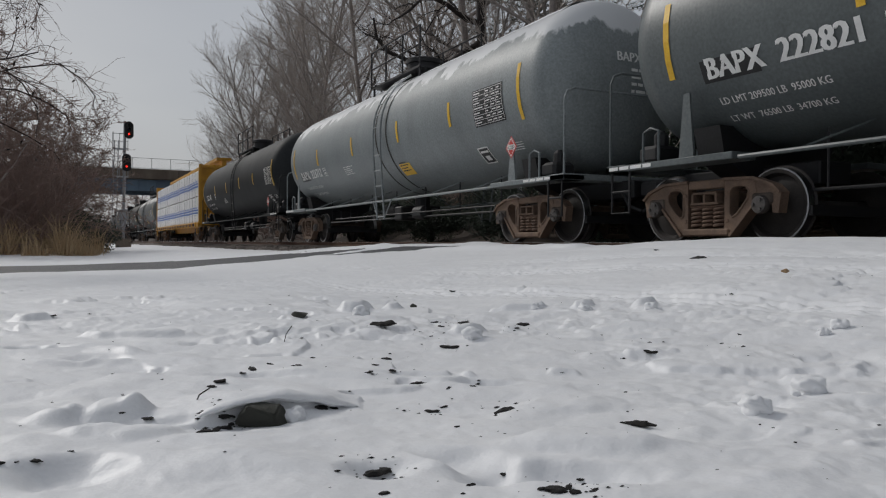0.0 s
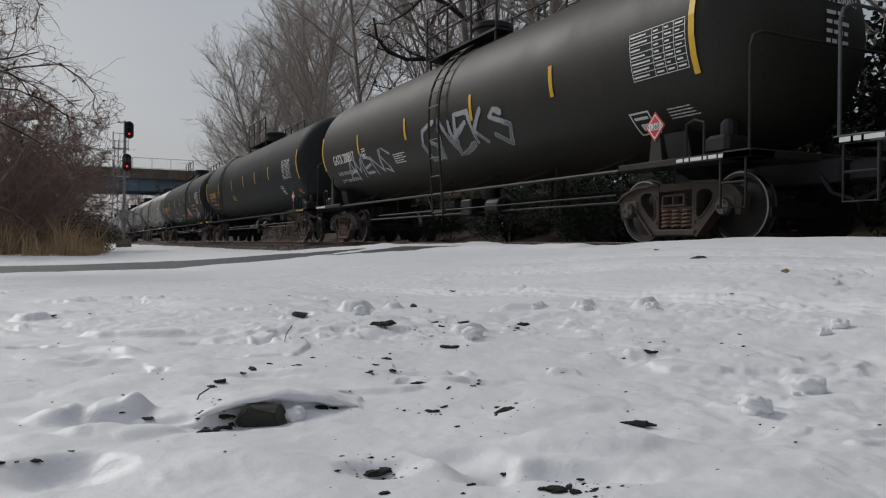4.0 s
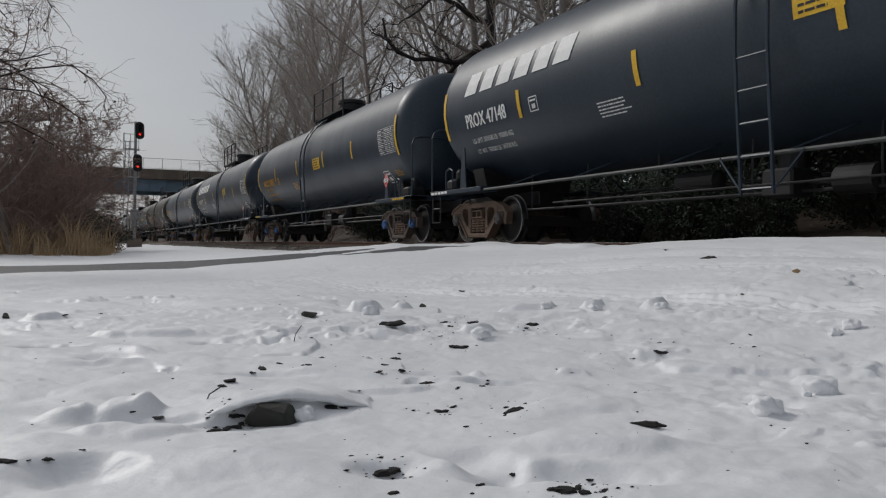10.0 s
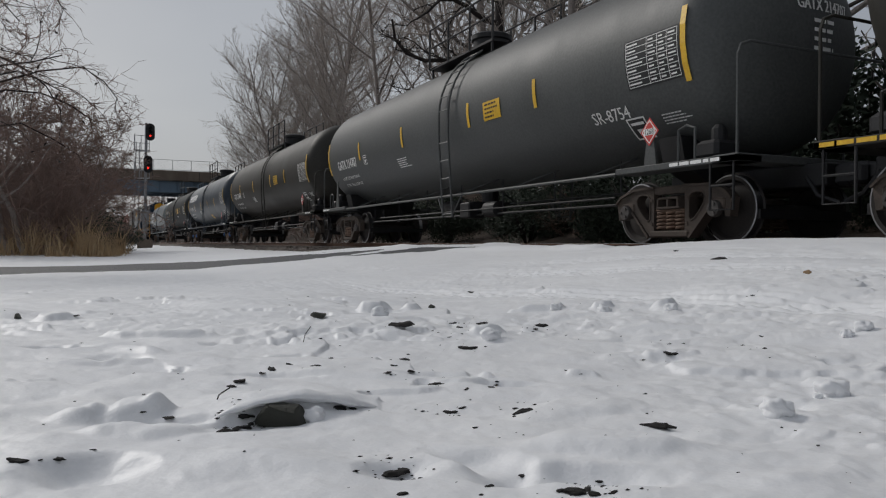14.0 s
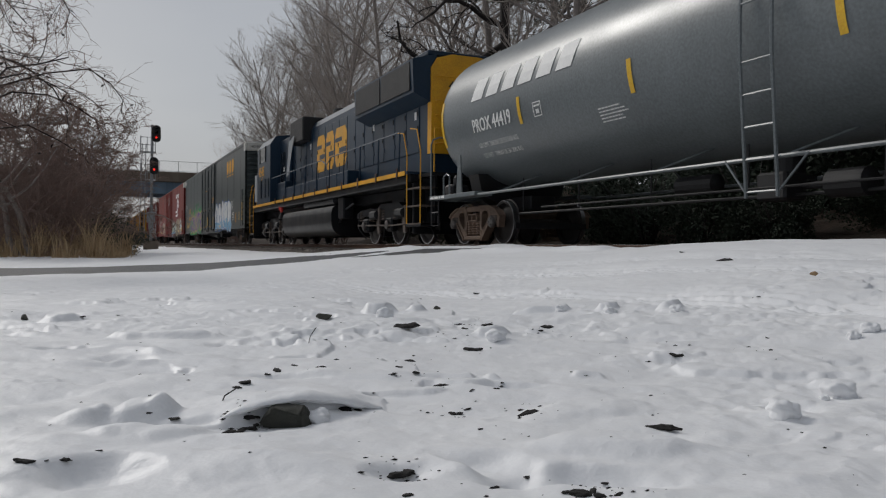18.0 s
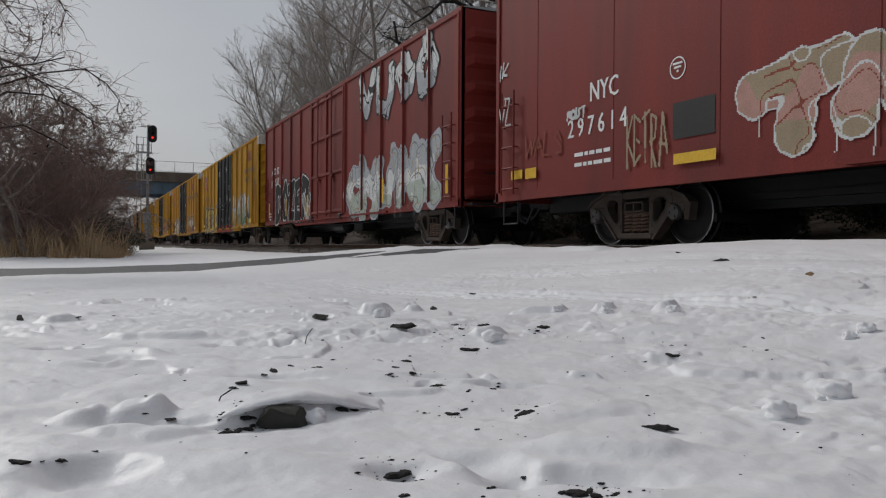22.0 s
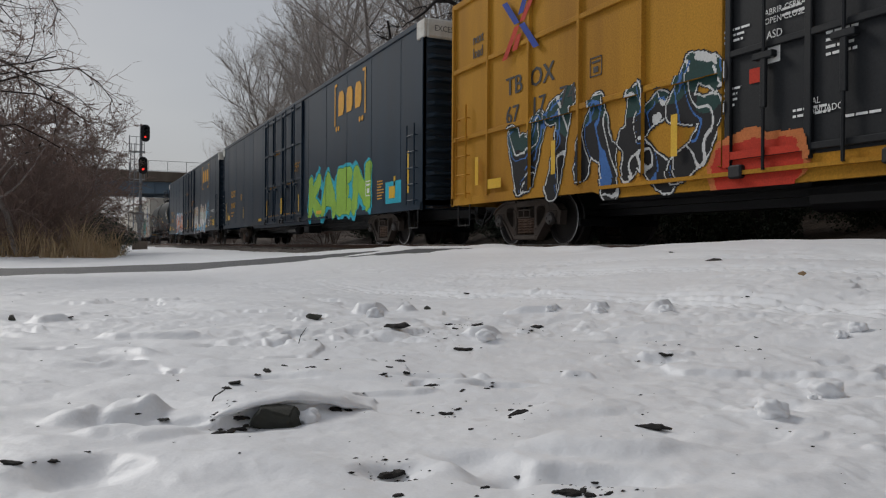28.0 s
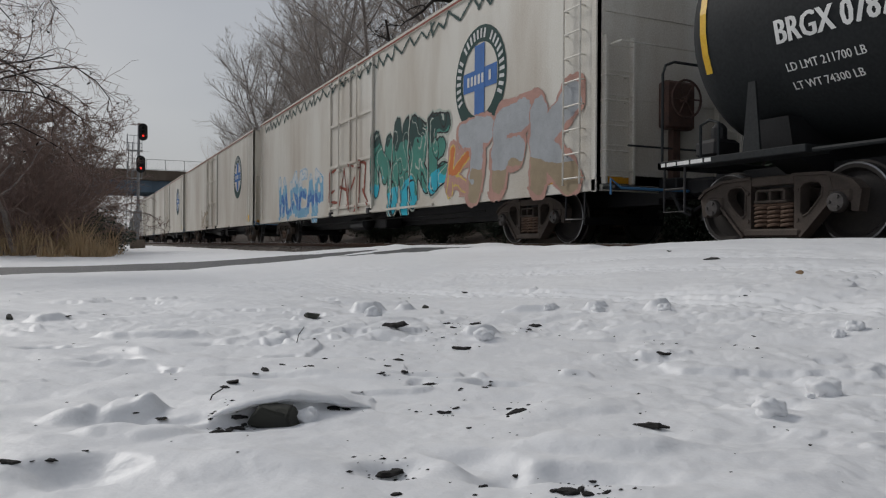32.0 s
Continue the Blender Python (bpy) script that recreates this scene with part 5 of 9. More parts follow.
    reflectors(car, 1.506, np.linspace(-h + 1, h - 1, 9), 0.98, 0.1)
    return car, L, h


LUMBER = []


# ---- the train, in order ----
B = [-8.6, 9.35, 27.12, 45.3, 68.63, 86.95, 104.8, 125.34, 145.51, 163.29, 181.37, 201.29, 218.87, 236.9, 254.92, 272.71, 290.55, 309.2, 327.2, 345.62, 363.6, 382.2, 403.8, 432.0, 460.2, 480.8, 501.3, 521.8, 542.2, 562.7, 583.7, 611.7, 639.6, 658.45, 683.3, 708.0, 732.5, 757.0, 775.0]
SHIFT = {1: 0.06, 2: 0.26, 3: 0.27, 6: 0.07, 8: -0.1, 9: 0.1, 11: -0.07, 12: 0.13, 13: 0.66, 14: 0.62, 15: -0.14, 16: -0.2, 18: -0.09, 7: 1.33}


# slack in the draft gear: metres by which a car's two couplers stand off the nominal joints
DRAFT = {4: (0.65, 0.0), 7: (-0.35, -0.2)}


def tank(i, paint, label, **kw):
    y0, y1 = B[i] + DRAFT.get(i, (0, 0))[0], B[i + 1] + DRAFT.get(i, (0, 0))[1]
    CARS[i] = run(tank_car(y0, y1, paint, label, seed=i, **kw), y0, y1)
    return CARS[i]


def box(i, paint, label, **kw):
    CARS[i] = run(box_car(B[i], B[i + 1], paint, label, **kw), B[i], B[i + 1])
    return CARS[i]


CARS = {}
tank(0, "grey_paint", "weathered grey tank car with white reporting marks on rails", mark="BAPX  222821", capacity=("LD LMT 209500 LB  95000 KG", "LT WT  76500 LB  34700 KG"), number="", ladder_y=-0.75, decal=(-1.28, 1.62, 0.62, 0.34))
tank(1, "frost_grey", "weathered grey tank car with snow crust on top", mark="BAPX  223712", snow=True, decal=(-1.28, 1.62, 0.62, 0.34), ladder_y=-0.75)
tank(2, "black_tank", "matt black tank car with white reporting marks", mark="CCSX 1075", mark_z=2.22, truck_paint="truck_grey", decal=None, ladder_y=-0.75, strips=(4.12, 1.22, -1.78, -4.53))
run(lumber_car(B[3], B[4]), B[3], B[4])
tank(4, "frost_dark", "weathered grey tank car with frosted rust-stained top", mark="BAPX  222905", snow=True, decal=(-0.1, 1.7, 0.62, 0.34), ladder_y=0.42)
tank(5, "dirty_tank", "dusty black tank car scrawled with white tags", mark="GATX 200817", mark_z=2.22, decal=None, truck_paint="truck_grey")
tank(6, "black_tank", "long black pressure tank car with yellow marks", mark="UTLX 958345", mark_mat="orange_text", radius=1.56, number="1075", decal=None, ladder_y=4.2, strips=(5.3, 2.1, -0.43, -2.65, -4.92), mark_z=2.25, capacity=("LD LMT 161800 LB  73 400 KG", "LT WT  101200 LB  45 900 KG"), truck_paint="truck_grey", panel_y=-6.97, square_y=-6.21, square_z=1.74)
tank(7, "black_tank", "long black pressure tank car with chalked tags", mark="UTLX 958439", mark_mat="orange_text", radius=1.56, number="1075", decal=None, mark_z=2.25, strips=(5.3, 2.1, -0.43, -2.65, -4.92), truck_paint="truck_grey", mark_y=7.95, lines=(("LIQUEFIED PETROLEUM GAS", 0.092, -4.98, 2.14), ("NON-ODORIZED", 0.092, -4.96, 1.97)), ladder_y=-3.93, panel_y=-6.97, square_y=-6.21, square_z=1.74)
tank(8, "rust_tan", "rust-streaked grey tank car with white reporting marks", mark="BAPX  222845", snow=True, decal=(-0.1, 1.72, 0.62, 0.34), ladder_y=0.42, strips=(4.67, 1.6, -1.3, -4.48))
tank(9, "rust_grey", "rust-stained grey tank car with orange decal", mark="BAPX  222873", snow=True, decal=(-1.5, 1.69, 0.62, 0.34), ladder_y=-0.77, strips=(4.67, 1.43, -1.74, -4.59))
tank(10, "blue_grey", "long faded blue-grey tank car with yellow marks", mark="UTLX 954150", mark_mat="orange_text", radius=1.56, mark_z=2.25, mark_y=7.74, strips=(5.35, 2.32, -0.02, -2.6, -5.0), decal=(3.37, 2.39, 0.8, 0.34), ladder_y=4.17)
tank(11, "gloss_tank", "glossy black tank car with white owner mark", mark="PROX 47148", brand=True, ladder_y=-0.73, decal=(-1.2, 2.43, 0.62, 0.34), strip_z=2.2)
tank(12, "gloss_tank", "glossy dark tank car with orange marks and blue bearing caps", mark="NATX 310459", capacity=("LD LMT 204600 LB  92 800 KG", "LT WT   80400 LB  36 900 KG"), mark_z=2.22, decal=(-0.5, 2.35, 0.75, 0.36), mark_mat="orange_text", cap="cap_blue", truck_paint="truck_grey", ladder_y=0.43, strips=(4.67, 1.53, -1.6, -4.35))
tank(13, "gloss_tank", "glossy black tank car with slanted white owner mark", mark="PROX 45375", capacity=("LD LMT 201600 LB  91 450 KG", "LT WT   84400 LB  38 250 KG"), brand=True, ladder_y=-0.7, decal=(-1.8, 2.43, 0.62, 0.34), strip_z=2.22)
tank(14, "gloss_tank", "glossy blue-black tank car with orange marks", mark="NATX 310080", mark_z=2.22, mark_mat="orange_text", capacity=("LD LMT 206000 LB  93 400 KG", "LT WT   80000 LB  36 300 KG"), cap="cap_blue", ladder_y=-0.45, strips=(1.53, -1.39, -4.35), decal=None)
tank(15, "dirty_tank", "dull black tank car with orange marks", mark="UTLX 212844", mark_z=2.22, decal=None, mark_mat="orange_text", truck_paint="truck_grey", ladder_y=-0.26, strips=(4.33, 1.71, -1.25, -3.68))
tank(16, "slate_tank", "dusty slate-grey tank car with a small yellow decal", mark="GATX 214707", mark_z=2.22, truck_paint="truck_grey", ladder_y=-0.84, strips=(5.01, 1.81, -1.78, -4.3), decal=(-2.44, 2.38, 0.66, 0.36), mark_y=7.1, lines=(("SR-8754", 0.2, -5.7, 1.86),))
tank(17, "dirty_tank", "dusty dark tank car with yellow decal", mark="GATX 214688", mark_z=2.22, truck_paint="truck_grey", ladder_y=-0.8, strips=(5.01, 1.81, -1.78, -4.3), decal=(-2.44, 2.38, 0.66, 0.36))
tank(18, "gloss_tank", "glossy blue-black tank car with white owner mark", mark="PROX 43590", brand=True, ladder_y=-0.6, capacity=("LD LMT 206800 LB 93 750 KG", "LT WT   79200 LB 35 950 KG"), cap="cap_blue", truck_paint="truck_grey", strip_z=2.2)
tank(19, "black_tank", "matt black tank car with white stencils", mark="HSRX 3051", capacity=("LD LMT 210600 LB", "LT WT 75400 LB"), truck_paint="truck_grey", ladder_y=-0.53, strips=(4.28, 1.57, -1.42, -4.4), decal=(-2.35, 2.42, 0.8, 0.42), mark_z=2.62, mark_y=6.6, lines=(("VENT DOME WHEN UNLOADING", 0.07, -1.6, 2.13),))
tank(20, "pale_grey", "pale grey tank car with white owner mark", mark="PROX 44419", brand=True, decal=None, capacity=("LD LMT 206200 LB 93 500 KG", "LT WT   79800 LB 36 200 KG"), ladder_y=-0.9, strips=(4.64, 1.5, -1.9, -4.6), strip_z=2.2, mark_y=6.52)


# ---- locomotive ----
M["loco_blue"] = material("weathered_dark_blue_locomotive_paint", (0.0144, 0.0352, 0.064), 0.36, dark=(0.0088, 0.0208, 0.0384), scale=1.1, amount=0.75, streak=STREAK, bump=0.05, spec=0.3)
M["loco_yellow"] = material("locomotive_yellow_paint", (0.78, 0.38, 0.012), 0.45, dark=(0.42, 0.22, 0.02), scale=1.5, amount=0.6, bump=0.05)
M["loco_black"] = material("oily_black_underframe", (0.011, 0.012, 0.014), 0.38, dark=(0.02, 0.02, 0.021), scale=1.4, amount=0.8, bump=0.1, spec=0.16)
M["galv_pale"] = material("faded_grey_panel", (0.3, 0.32, 0.34), 0.6, scale=3)
M["glass"] = material("dark_cab_glass", (0.02, 0.023, 0.026), 0.06, bump=0, fine=5)
M["mesh_grille"] = material("black_radiator_grille", (0.012, 0.012, 0.013), 0.7, bump=0.6, bump_scale=60)


def locomotive(y0, y1):
    L = y1 - y0
    car = thing("locomotive", "dark blue diesel locomotive with yellow stripe and end", "locomotive", "")
    blue, yel, blk = M["loco_blue"], M["loco_yellow"], M["loco_black"]
    part("frame", Build().box(-1.5, 1.5, -10.25, 9.5, 1.5, 1.72, 0.03).box(-0.9, 0.9, -10.25, 9.5, 1.2, 1.5, 0.03), blk, car)
    part("walkway", Build().box(-1.56, 1.56, -10.25, 9.3, 1.72, 1.78), blue, car)
    for k in (-1, 1):
        part("sill_stripe", Build().box(min(k * 1.56, k * 1.575), max(k * 1.56, k * 1.575), -10.1, 9.25, 1.69, 1.80), yel, car, "yellow reflective sill stripe")
    # hood with rounded shoulders
    prof = [(-0.95, 1.78), (-0.95, 4.38), (-0.8, 4.62), (-0.4, 4.74), (0.4, 4.74), (0.8, 4.62), (0.95, 4.38), (0.95, 1.78)]
    hood = part("long_hood", Build().prism(prof, -10.28, 3.7, "y"), blue, car)
    part("hood_end", Build().prism([(x * 1.012, z * 1.0 if z > 2 else 2.25) for x, z in prof], -10.34, -10.1, "y"), yel, hood, "yellow hood end")
    lettering(hood, "4545", 0.22, lambda a, c: (-0.5 + a, -10.346, 3.85 + c), "black", 0.04)
    b = Build()
    for z in (2.5, 2.85, 3.2, 3.55, 4.15):
        b.tube([(-0.85, -10.34, z), (-0.85, -10.42, z), (-0.35, -10.42, z), (-0.35, -10.34, z)], 0.014, 5)
    part("end_grab_iron", b, yel, hood)
    for y in np.arange(-9.6, 3.4, 0.86):
        d = part("hood_door", Build().box(-0.972, -0.948, y + 0.02, y + 0.84, 2.35, 3.5 if y < -5.7 else 4.2, 0.008), blue, hood)
        for z in (2.9, 3.3):
            part("door_latch", Build().box(-0.99, -0.97, y + 0.08, y + 0.13, z, z + 0.13), M["iron"], d)
        part("door_hinge", Build().box(-0.985, -0.97, y + 0.78, y + 0.83, 2.6, 2.72), blue, d)
    for y in np.arange(-4.9, 4.3, 1.15):
        part("toe_box", Build().box(-1.38, -0.95, y, y + 1.1, 1.78, 2.28, 0.02), blue, hood)
    # radiator wings
    for k in (-1, 1):
        w = part("radiator_wing", Build().loft([[(k * 0.9, y, 3.5), (k * 1.42, y, 3.72), (k * 1.45, y, 4.55), (k * 0.8, y, 4.72)] for y in (-10.28, -5.75)]), blue, car)
        for a, e in ((-10.1, -8.05), (-7.95, -5.9)):
            part("grille", Build().box(min(k * 1.44, k * 1.46), max(k * 1.44, k * 1.46), a, e, 3.8, 4.5), M["mesh_grille"], w)
    part("radiator_roof", Build().box(-1.0, 1.0, -10.2, -5.8, 4.7, 4.84, 0.03), blue, car)
    part("blower_housing", Build().box(-1.3, 1.3, 0.95, 2.95, 3.95, 4.86, 0.04), M["mesh_grille"], car)
    part("exhaust_stack", Build().box(-0.4, 0.4, -3.6, -2.2, 4.7, 4.98, 0.05), M["iron"], car)
    part("roof_fan", Build().lathe([(4.7, 0.55), (4.92, 0.55), (4.95, 0.3)], "z", 20, (0, -0.6, 0)).lathe([(4.7, 0.55), (4.92, 0.55), (4.95, 0.3)], "z", 20, (0, -4.6, 0)), M["iron"], car)
    # cab and nose
    cab = part("cab", Build().prism([(-1.55, 1.78), (-1.55, 4.32), (-1.3, 4.68), (-0.5, 4.8), (0.5, 4.8), (1.3, 4.68), (1.55, 4.32), (1.55, 1.78)], 5.5, 8.25, "y"), blue, car)
    part("nose", Build().loft([[(-1.5, 8.25, 1.78), (1.5, 8.25, 1.78), (1.5, 8.25, 3.75), (-1.5, 8.25, 3.75)], [(-1.42, 9.15, 1.78), (1.42, 9.15, 1.78), (1.42, 9.0, 3.3), (-1.42, 9.0, 3.3)], [(-1.2, 9.4, 1.78), (1.2, 9.4, 1.78), (1.2, 9.25, 3.1), (-1.2, 9.25, 3.1)]]), blue, car)
    part("nose_patch", Build().box(-1.56, -1.49, 8.3, 8.85, 1.95, 3.2, 0.02), M["galv_pale"], car)
    win = part("side_window", Build().box(-1.565, -1.545, 6.45, 7.65, 3.66, 4.3, 0.01), M["glass"], cab)
    for y in (6.42, 7.62):
        part("window_bar", Build().box(-1.585, -1.56, y, y + 0.06, 3.62, 4.34), blk, win)
    for y in (5.75, 6.45, 7.3):
        lv = part("louver_panel", Build().box(-1.562, -1.548, y, y + 0.52, 2.05, 2.85), blk, cab)
        for z in np.arange(2.08, 2.84, 0.075):
            part("louver", Build().box(-1.585, -1.56, y + 0.02, y + 0.5, z, z + 0.045), blue, lv)
    lettering(cab, "4545", 0.42, lambda a, c: (-1.557, 7.95 - a, 3.05 + c), "orange_text", 0.06, 1.0, "road_number")
    b = Build()
    f = flat_side(1.557, 7.7, 2.82)
    b.add([f(0, 0), f(0.5, 0.03), f(0.45, 0.12), f(1.1, 0.2), f(0.55, 0.17), f(0.6, 0.09)], [(0, 1, 2, 5), (5, 2, 4), (2, 3, 4)])
    part("bolt_mark", b, M["orange_text"], cab)
    part("recess_box", Build().box(-1.3, 1.3, 3.7, 5.5, 1.78, 2.6, 0.03).box(-1.12, 1.12, 3.7, 5.5, 2.6, 4.45, 0.03), blue, car)
    part("cab_door", Build().box(-1.14, -1.1, 4.5, 5.25, 1.85, 3.9), M["glass"], car)
    part("tarp", Build().add([(-1.36, 2.9, 4.1), (-1.36, 2.0, 4.25), (-1.4, 2.35, 3.5), (-1.42, 2.7, 2.75), (-1.38, 3.25, 2.7)], [(0, 1, 2, 3, 4)]), M["galv_pale"], car)
    # railway mark as plain blocks
    for i, (a, w) in enumerate(((0.0, 1.05), (1.2, 0.95), (2.3, 1.3))):
        f = flat_side(0.978, 0.05 - a, 2.62)
        b = Build().add([f(0.15, 0), f(w * 0.85, 0), f(w, 0.25), f(w, 1.1), f(w * 0.85, 1.32), f(0.15, 1.32), f(0, 1.1), f(0, 0.25)], [tuple(range(8))])
        mk = part("railway_mark", b, M["loco_yellow"], hood)
        part("mark_slot", Build().add([(p[0] - 0.004, p[1], p[2]) for p in (f(w * 0.35, 0.45), f(w * 0.98, 0.45), f(w * 0.98, 0.62), f(w * 0.35, 0.62))], [(0, 1, 2, 3)]).add([(p[0] - 0.004, p[1], p[2]) for p in (f(w * 0.02, 0.84), f(w * 0.6, 0.84), f(w * 0.6, 0.98), f(w * 0.02, 0.98))], [(0, 1, 2, 3)]), blue, mk)
    for y, z in ((-5.0, 4.0), (-6.1, 3.35), (1.0, 3.6), (-9.3, 3.2), (4.0, 3.0)):
        sheet("warning_label", hood, flat_side(0.982 if y < 3.6 else 1.31, y, z), 0, 0.14, 0, 0.2, "white")
    # handrails
    for k in (-1, 1):
        for y in np.arange(-9.6, 5.4, 1.55):
            part("stanchion", Build().tube([(k * 1.53, y, 1.76), (k * 1.5, y, 2.82)], 0.02, 5), blue, car)
            part("rail_bracket", Build().box(min(k * 1.57, k * 1.6), max(k * 1.57, k * 1.6), y - 0.04, y + 0.04, 1.64, 1.9, 0.008), M["rusty_gear"], car)
        part("walkway_rail", Build().tube([(k * 1.5, -9.6, 2.82), (k * 1.5, -3.6, 2.82), (k * 1.5, -3.0, 2.62), (k * 1.5, -2.4, 2.82), (k * 1.5, 5.3, 2.82)], 0.018, 5), blue, car)
        for s, y in ((-1, -10.15), (1, 9.35)):
            st = part("step_well", Build().box(k * 1.3 - 0.22, k * 1.3 + 0.22, min(y, y + s * 0.85), max(y, y + s * 0.85), 0.42, 0.5).box(k * 1.12 - 0.03, k * 1.12 + 0.03, min(y, y + s * 0.85), max(y, y + s * 0.85), 0.42, 1.72).box(k * 1.3 - 0.22, k * 1.3 + 0.22, min(y - s * 0.05, y), max(y - s * 0.05, y), 0.42, 1.74), blk, car)
            for z in (0.47, 0.9, 1.33):
                part("step_edge", Build().box(k * 1.3 - 0.225, k * 1.3 + 0.225, min(y, y + s * 0.85), max(y, y + s * 0.85), z, z + 0.035), M["truck_grey"], st)
            for dy in (0.0, 0.85):
                part("corner_handrail", Build().tube([(k * 1.53, y + s * dy, 0.5), (k * 1.53, y + s * dy, 2.2), (k * 1.5, y + s * (dy - 0.3), 2.75), (k * 1.5, y + s * (dy - 0.7), 2.82)], 0.015, 6), yel, st)
    for s, y in ((-1, -10.3), (1, 9.55)):
        part("pilot", Build().box(-1.45, 1.45, min(y, y + s * 0.1), max(y, y + s * 0.1), 0.25, 1.5, 0.02), blk, car)
        part("end_rail", Build().tube([(-1.2, y + s * 0.75, 1.7), (-1.2, y + s * 0.75, 2.75), (1.2, y + s * 0.75, 2.75), (1.2, y + s * 0.75, 1.7)], 0.02, 6), yel, car)
        part("end_deck", Build().box(-1.3, 1.3, min(y, y + s * 0.85), max(y, y + s * 0.85), 1.62, 1.7), blk, car)
        coupler(car, s * L / 2, s)
    # tank, reservoirs and fittings
    tank_prof = [(-1.46 + 0.42 * (1 - math.cos(a)), 0.72 - 0.46 * math.sin(a)) for a in np.linspace(1.5, 0, 8)] + [(-1.46, 1.0), (-1.43, 1.16), (-1.34, 1.25)]
    tank_prof = tank_prof + [(-x, z) for x, z in reversed(tank_prof)]
    part("fuel_tank", Build().prism(tank_prof, -3.45, 3.5, "y"), blk, car, "glossy black fuel tank", smooth=True)
    part("air_reservoir", Build().lathe([(-3.35, 0.05), (-3.3, 0.17), (0.5, 0.17), (0.55, 0.05)], "y", 16, (-1.2, 0, 1.45)), blk, car)
    part("piping", Build().tube([(-1.25, -5.2, 1.25), (-1.25, -4.4, 1.1), (-1.2, -3.5, 0.7)], 0.04, 6).box(-1.35, -1.0, -4.4, -3.8, 0.8, 1.5, 0.04), blk, car)
    b = Build()
    b.lathe([(1.05, 0.16), (1.2, 0.1), (1.3, 0.07)], "z", 12, (-1.3, 4.3, 0))
    part("bell", b, M["iron"], car)
    part("fuel_cutoff", Build().box(-1.5, -1.42, 3.62, 3.74, 1.3, 1.5).box(-1.5, -1.42, 3.9, 4.05, 1.4, 1.55), M["red"], car)
    wheel = wheelset_mesh(0.533)
    for yc in (6.45, -7.95):
        tr = part("truck", Build().box(-0.9, 0.9, -0.5, 0.5, 0.6, 1.3, 0.05).box(-0.25, 0.25, -2.3, 2.3, 0.5, 0.8), blk, car, at=(0, yc, 0))
        for k in (-1, 1):
            x0, x1 = min(k * 0.98, k * 1.15), max(k * 0.98, k * 1.15)
            part("truck_frame", Build().loft([[(x0, y, lo), (x1, y, lo), (x1, y, hi), (x0, y, hi)] for y, lo, hi in ((-2.75, 0.78, 0.92), (-2.4, 0.8, 1.0), (-1.5, 0.84, 1.04), (-1.0, 0.7, 0.98), (-0.7, 0.66, 1.12), (0.7, 0.66, 1.12), (1.0, 0.7, 0.98), (1.5, 0.84, 1.04), (2.4, 0.8, 1.0), (2.75, 0.78, 0.92))]), blk, tr)
            for y in (-1.95, 0.0, 1.95):
                part("journal_box", Build().box(x0 - 0.03, x1 + 0.03, y - 0.24, y + 0.24, 0.34, 0.74, 0.05), blk, tr)
            for y in (-1.0, 1.0):
                part("brake_cylinder", Build().lathe([(y - 0.28, 0.06), (y - 0.25, 0.13), (y + 0.2, 0.13), (y + 0.25, 0.05)], "y", 12, (k * 1.2, 0, 0.82)), blk, tr)
            for y in (-2.35, -1.5, -0.45, 0.45, 1.5, 2.35):
                part("spring", Build().tube([(k * 1.1 + 0.09 * math.cos(a), y + 0.09 * math.sin(a), 0.66 + 0.3 * a / 25.2) for a in np.linspace(0, 25.2, 33)], 0.02, 5), M["truck_grey"], tr)
            part("brake_rod", Build().tube([(k * 1.2, -2.5, 0.55), (k * 1.22, -0.5, 0.5), (k * 1.2, 2.5, 0.55)], 0.022, 5), M["truck_grey"], tr)
            for y in (-1.3, 0.65):
                part("brake_hanger", Build().prism([(y - 0.06, 0.3), (y + 0.1, 0.3), (y + 0.18, 0.62), (y + 0.06, 1.0), (y - 0.06, 1.0), (y - 0.02, 0.62)], min(k * 1.16, k * 1.22), max(k * 1.16, k * 1.22)), M["truck_grey"], tr)
            part("sand_hose", Build().tube([(k * 1.15, 2.5, 0.95), (k * 1.12, 2.7, 0.5), (k * 0.9, 2.6, 0.15)], 0.025, 5).tube([(k * 1.15, -2.5, 0.95), (k * 1.12, -2.7, 0.5), (k * 0.9, -2.6, 0.15)], 0.025, 5), blk, tr)
        for y in (-1.95, 0.0, 1.95):
            w = part("wheelset", wheel, None, tr, at=(0, y, 0.533))
            WHEELS.append((w, car, yc, y))
            part("bearing_cap", Build().lathe([(0, 0.12), (-0.06, 0.12), (-0.08, 0.05)], "x", 14), M["cap_dark"], tr, at=(-1.18, y, 0.533))
    return car, L, 10.0


CARS[21] = run(locomotive(B[21], B[22]), B[21], B[22])


box(22, "box_green", "long dark green-grey box car painted with graffiti", top=5.25, door=(0.0, 5.95), end_cap="cap_white", truck_in=4.3)
box(23, "box_red", "long faded red box car with tan graffiti", top=5.25, door=(0.0, 5.95), end_cap="cap_white", truck_in=4.3)
box(24, "box_red", "red ribbed box car with black and white graffiti", style="ribbed", door=(0.2, 3.7), doors=1)
box(25, "box_yellow", "yellow ribbed box car with black doors", style="ribbed", door=(-0.1, 4.75), door_paint="box_black", end_cap="cap_white")
box(26, "box_ochre", "ochre framed box car with black doors", style="frame", door=(-0.1, 4.75), door_paint="box_black", end_cap="cap_white")
box(27, "box_yellow", "yellow ribbed box car with pink graffiti", style="ribbed", door=(-0.1, 4.75), door_paint="box_black", end_cap="cap_white")
box(28, "box_yellow", "yellow ribbed box car with cyan and pink graffiti", style="ribbed", door=(-0.1, 4.75), door_paint="box_black", end_cap="cap_white")
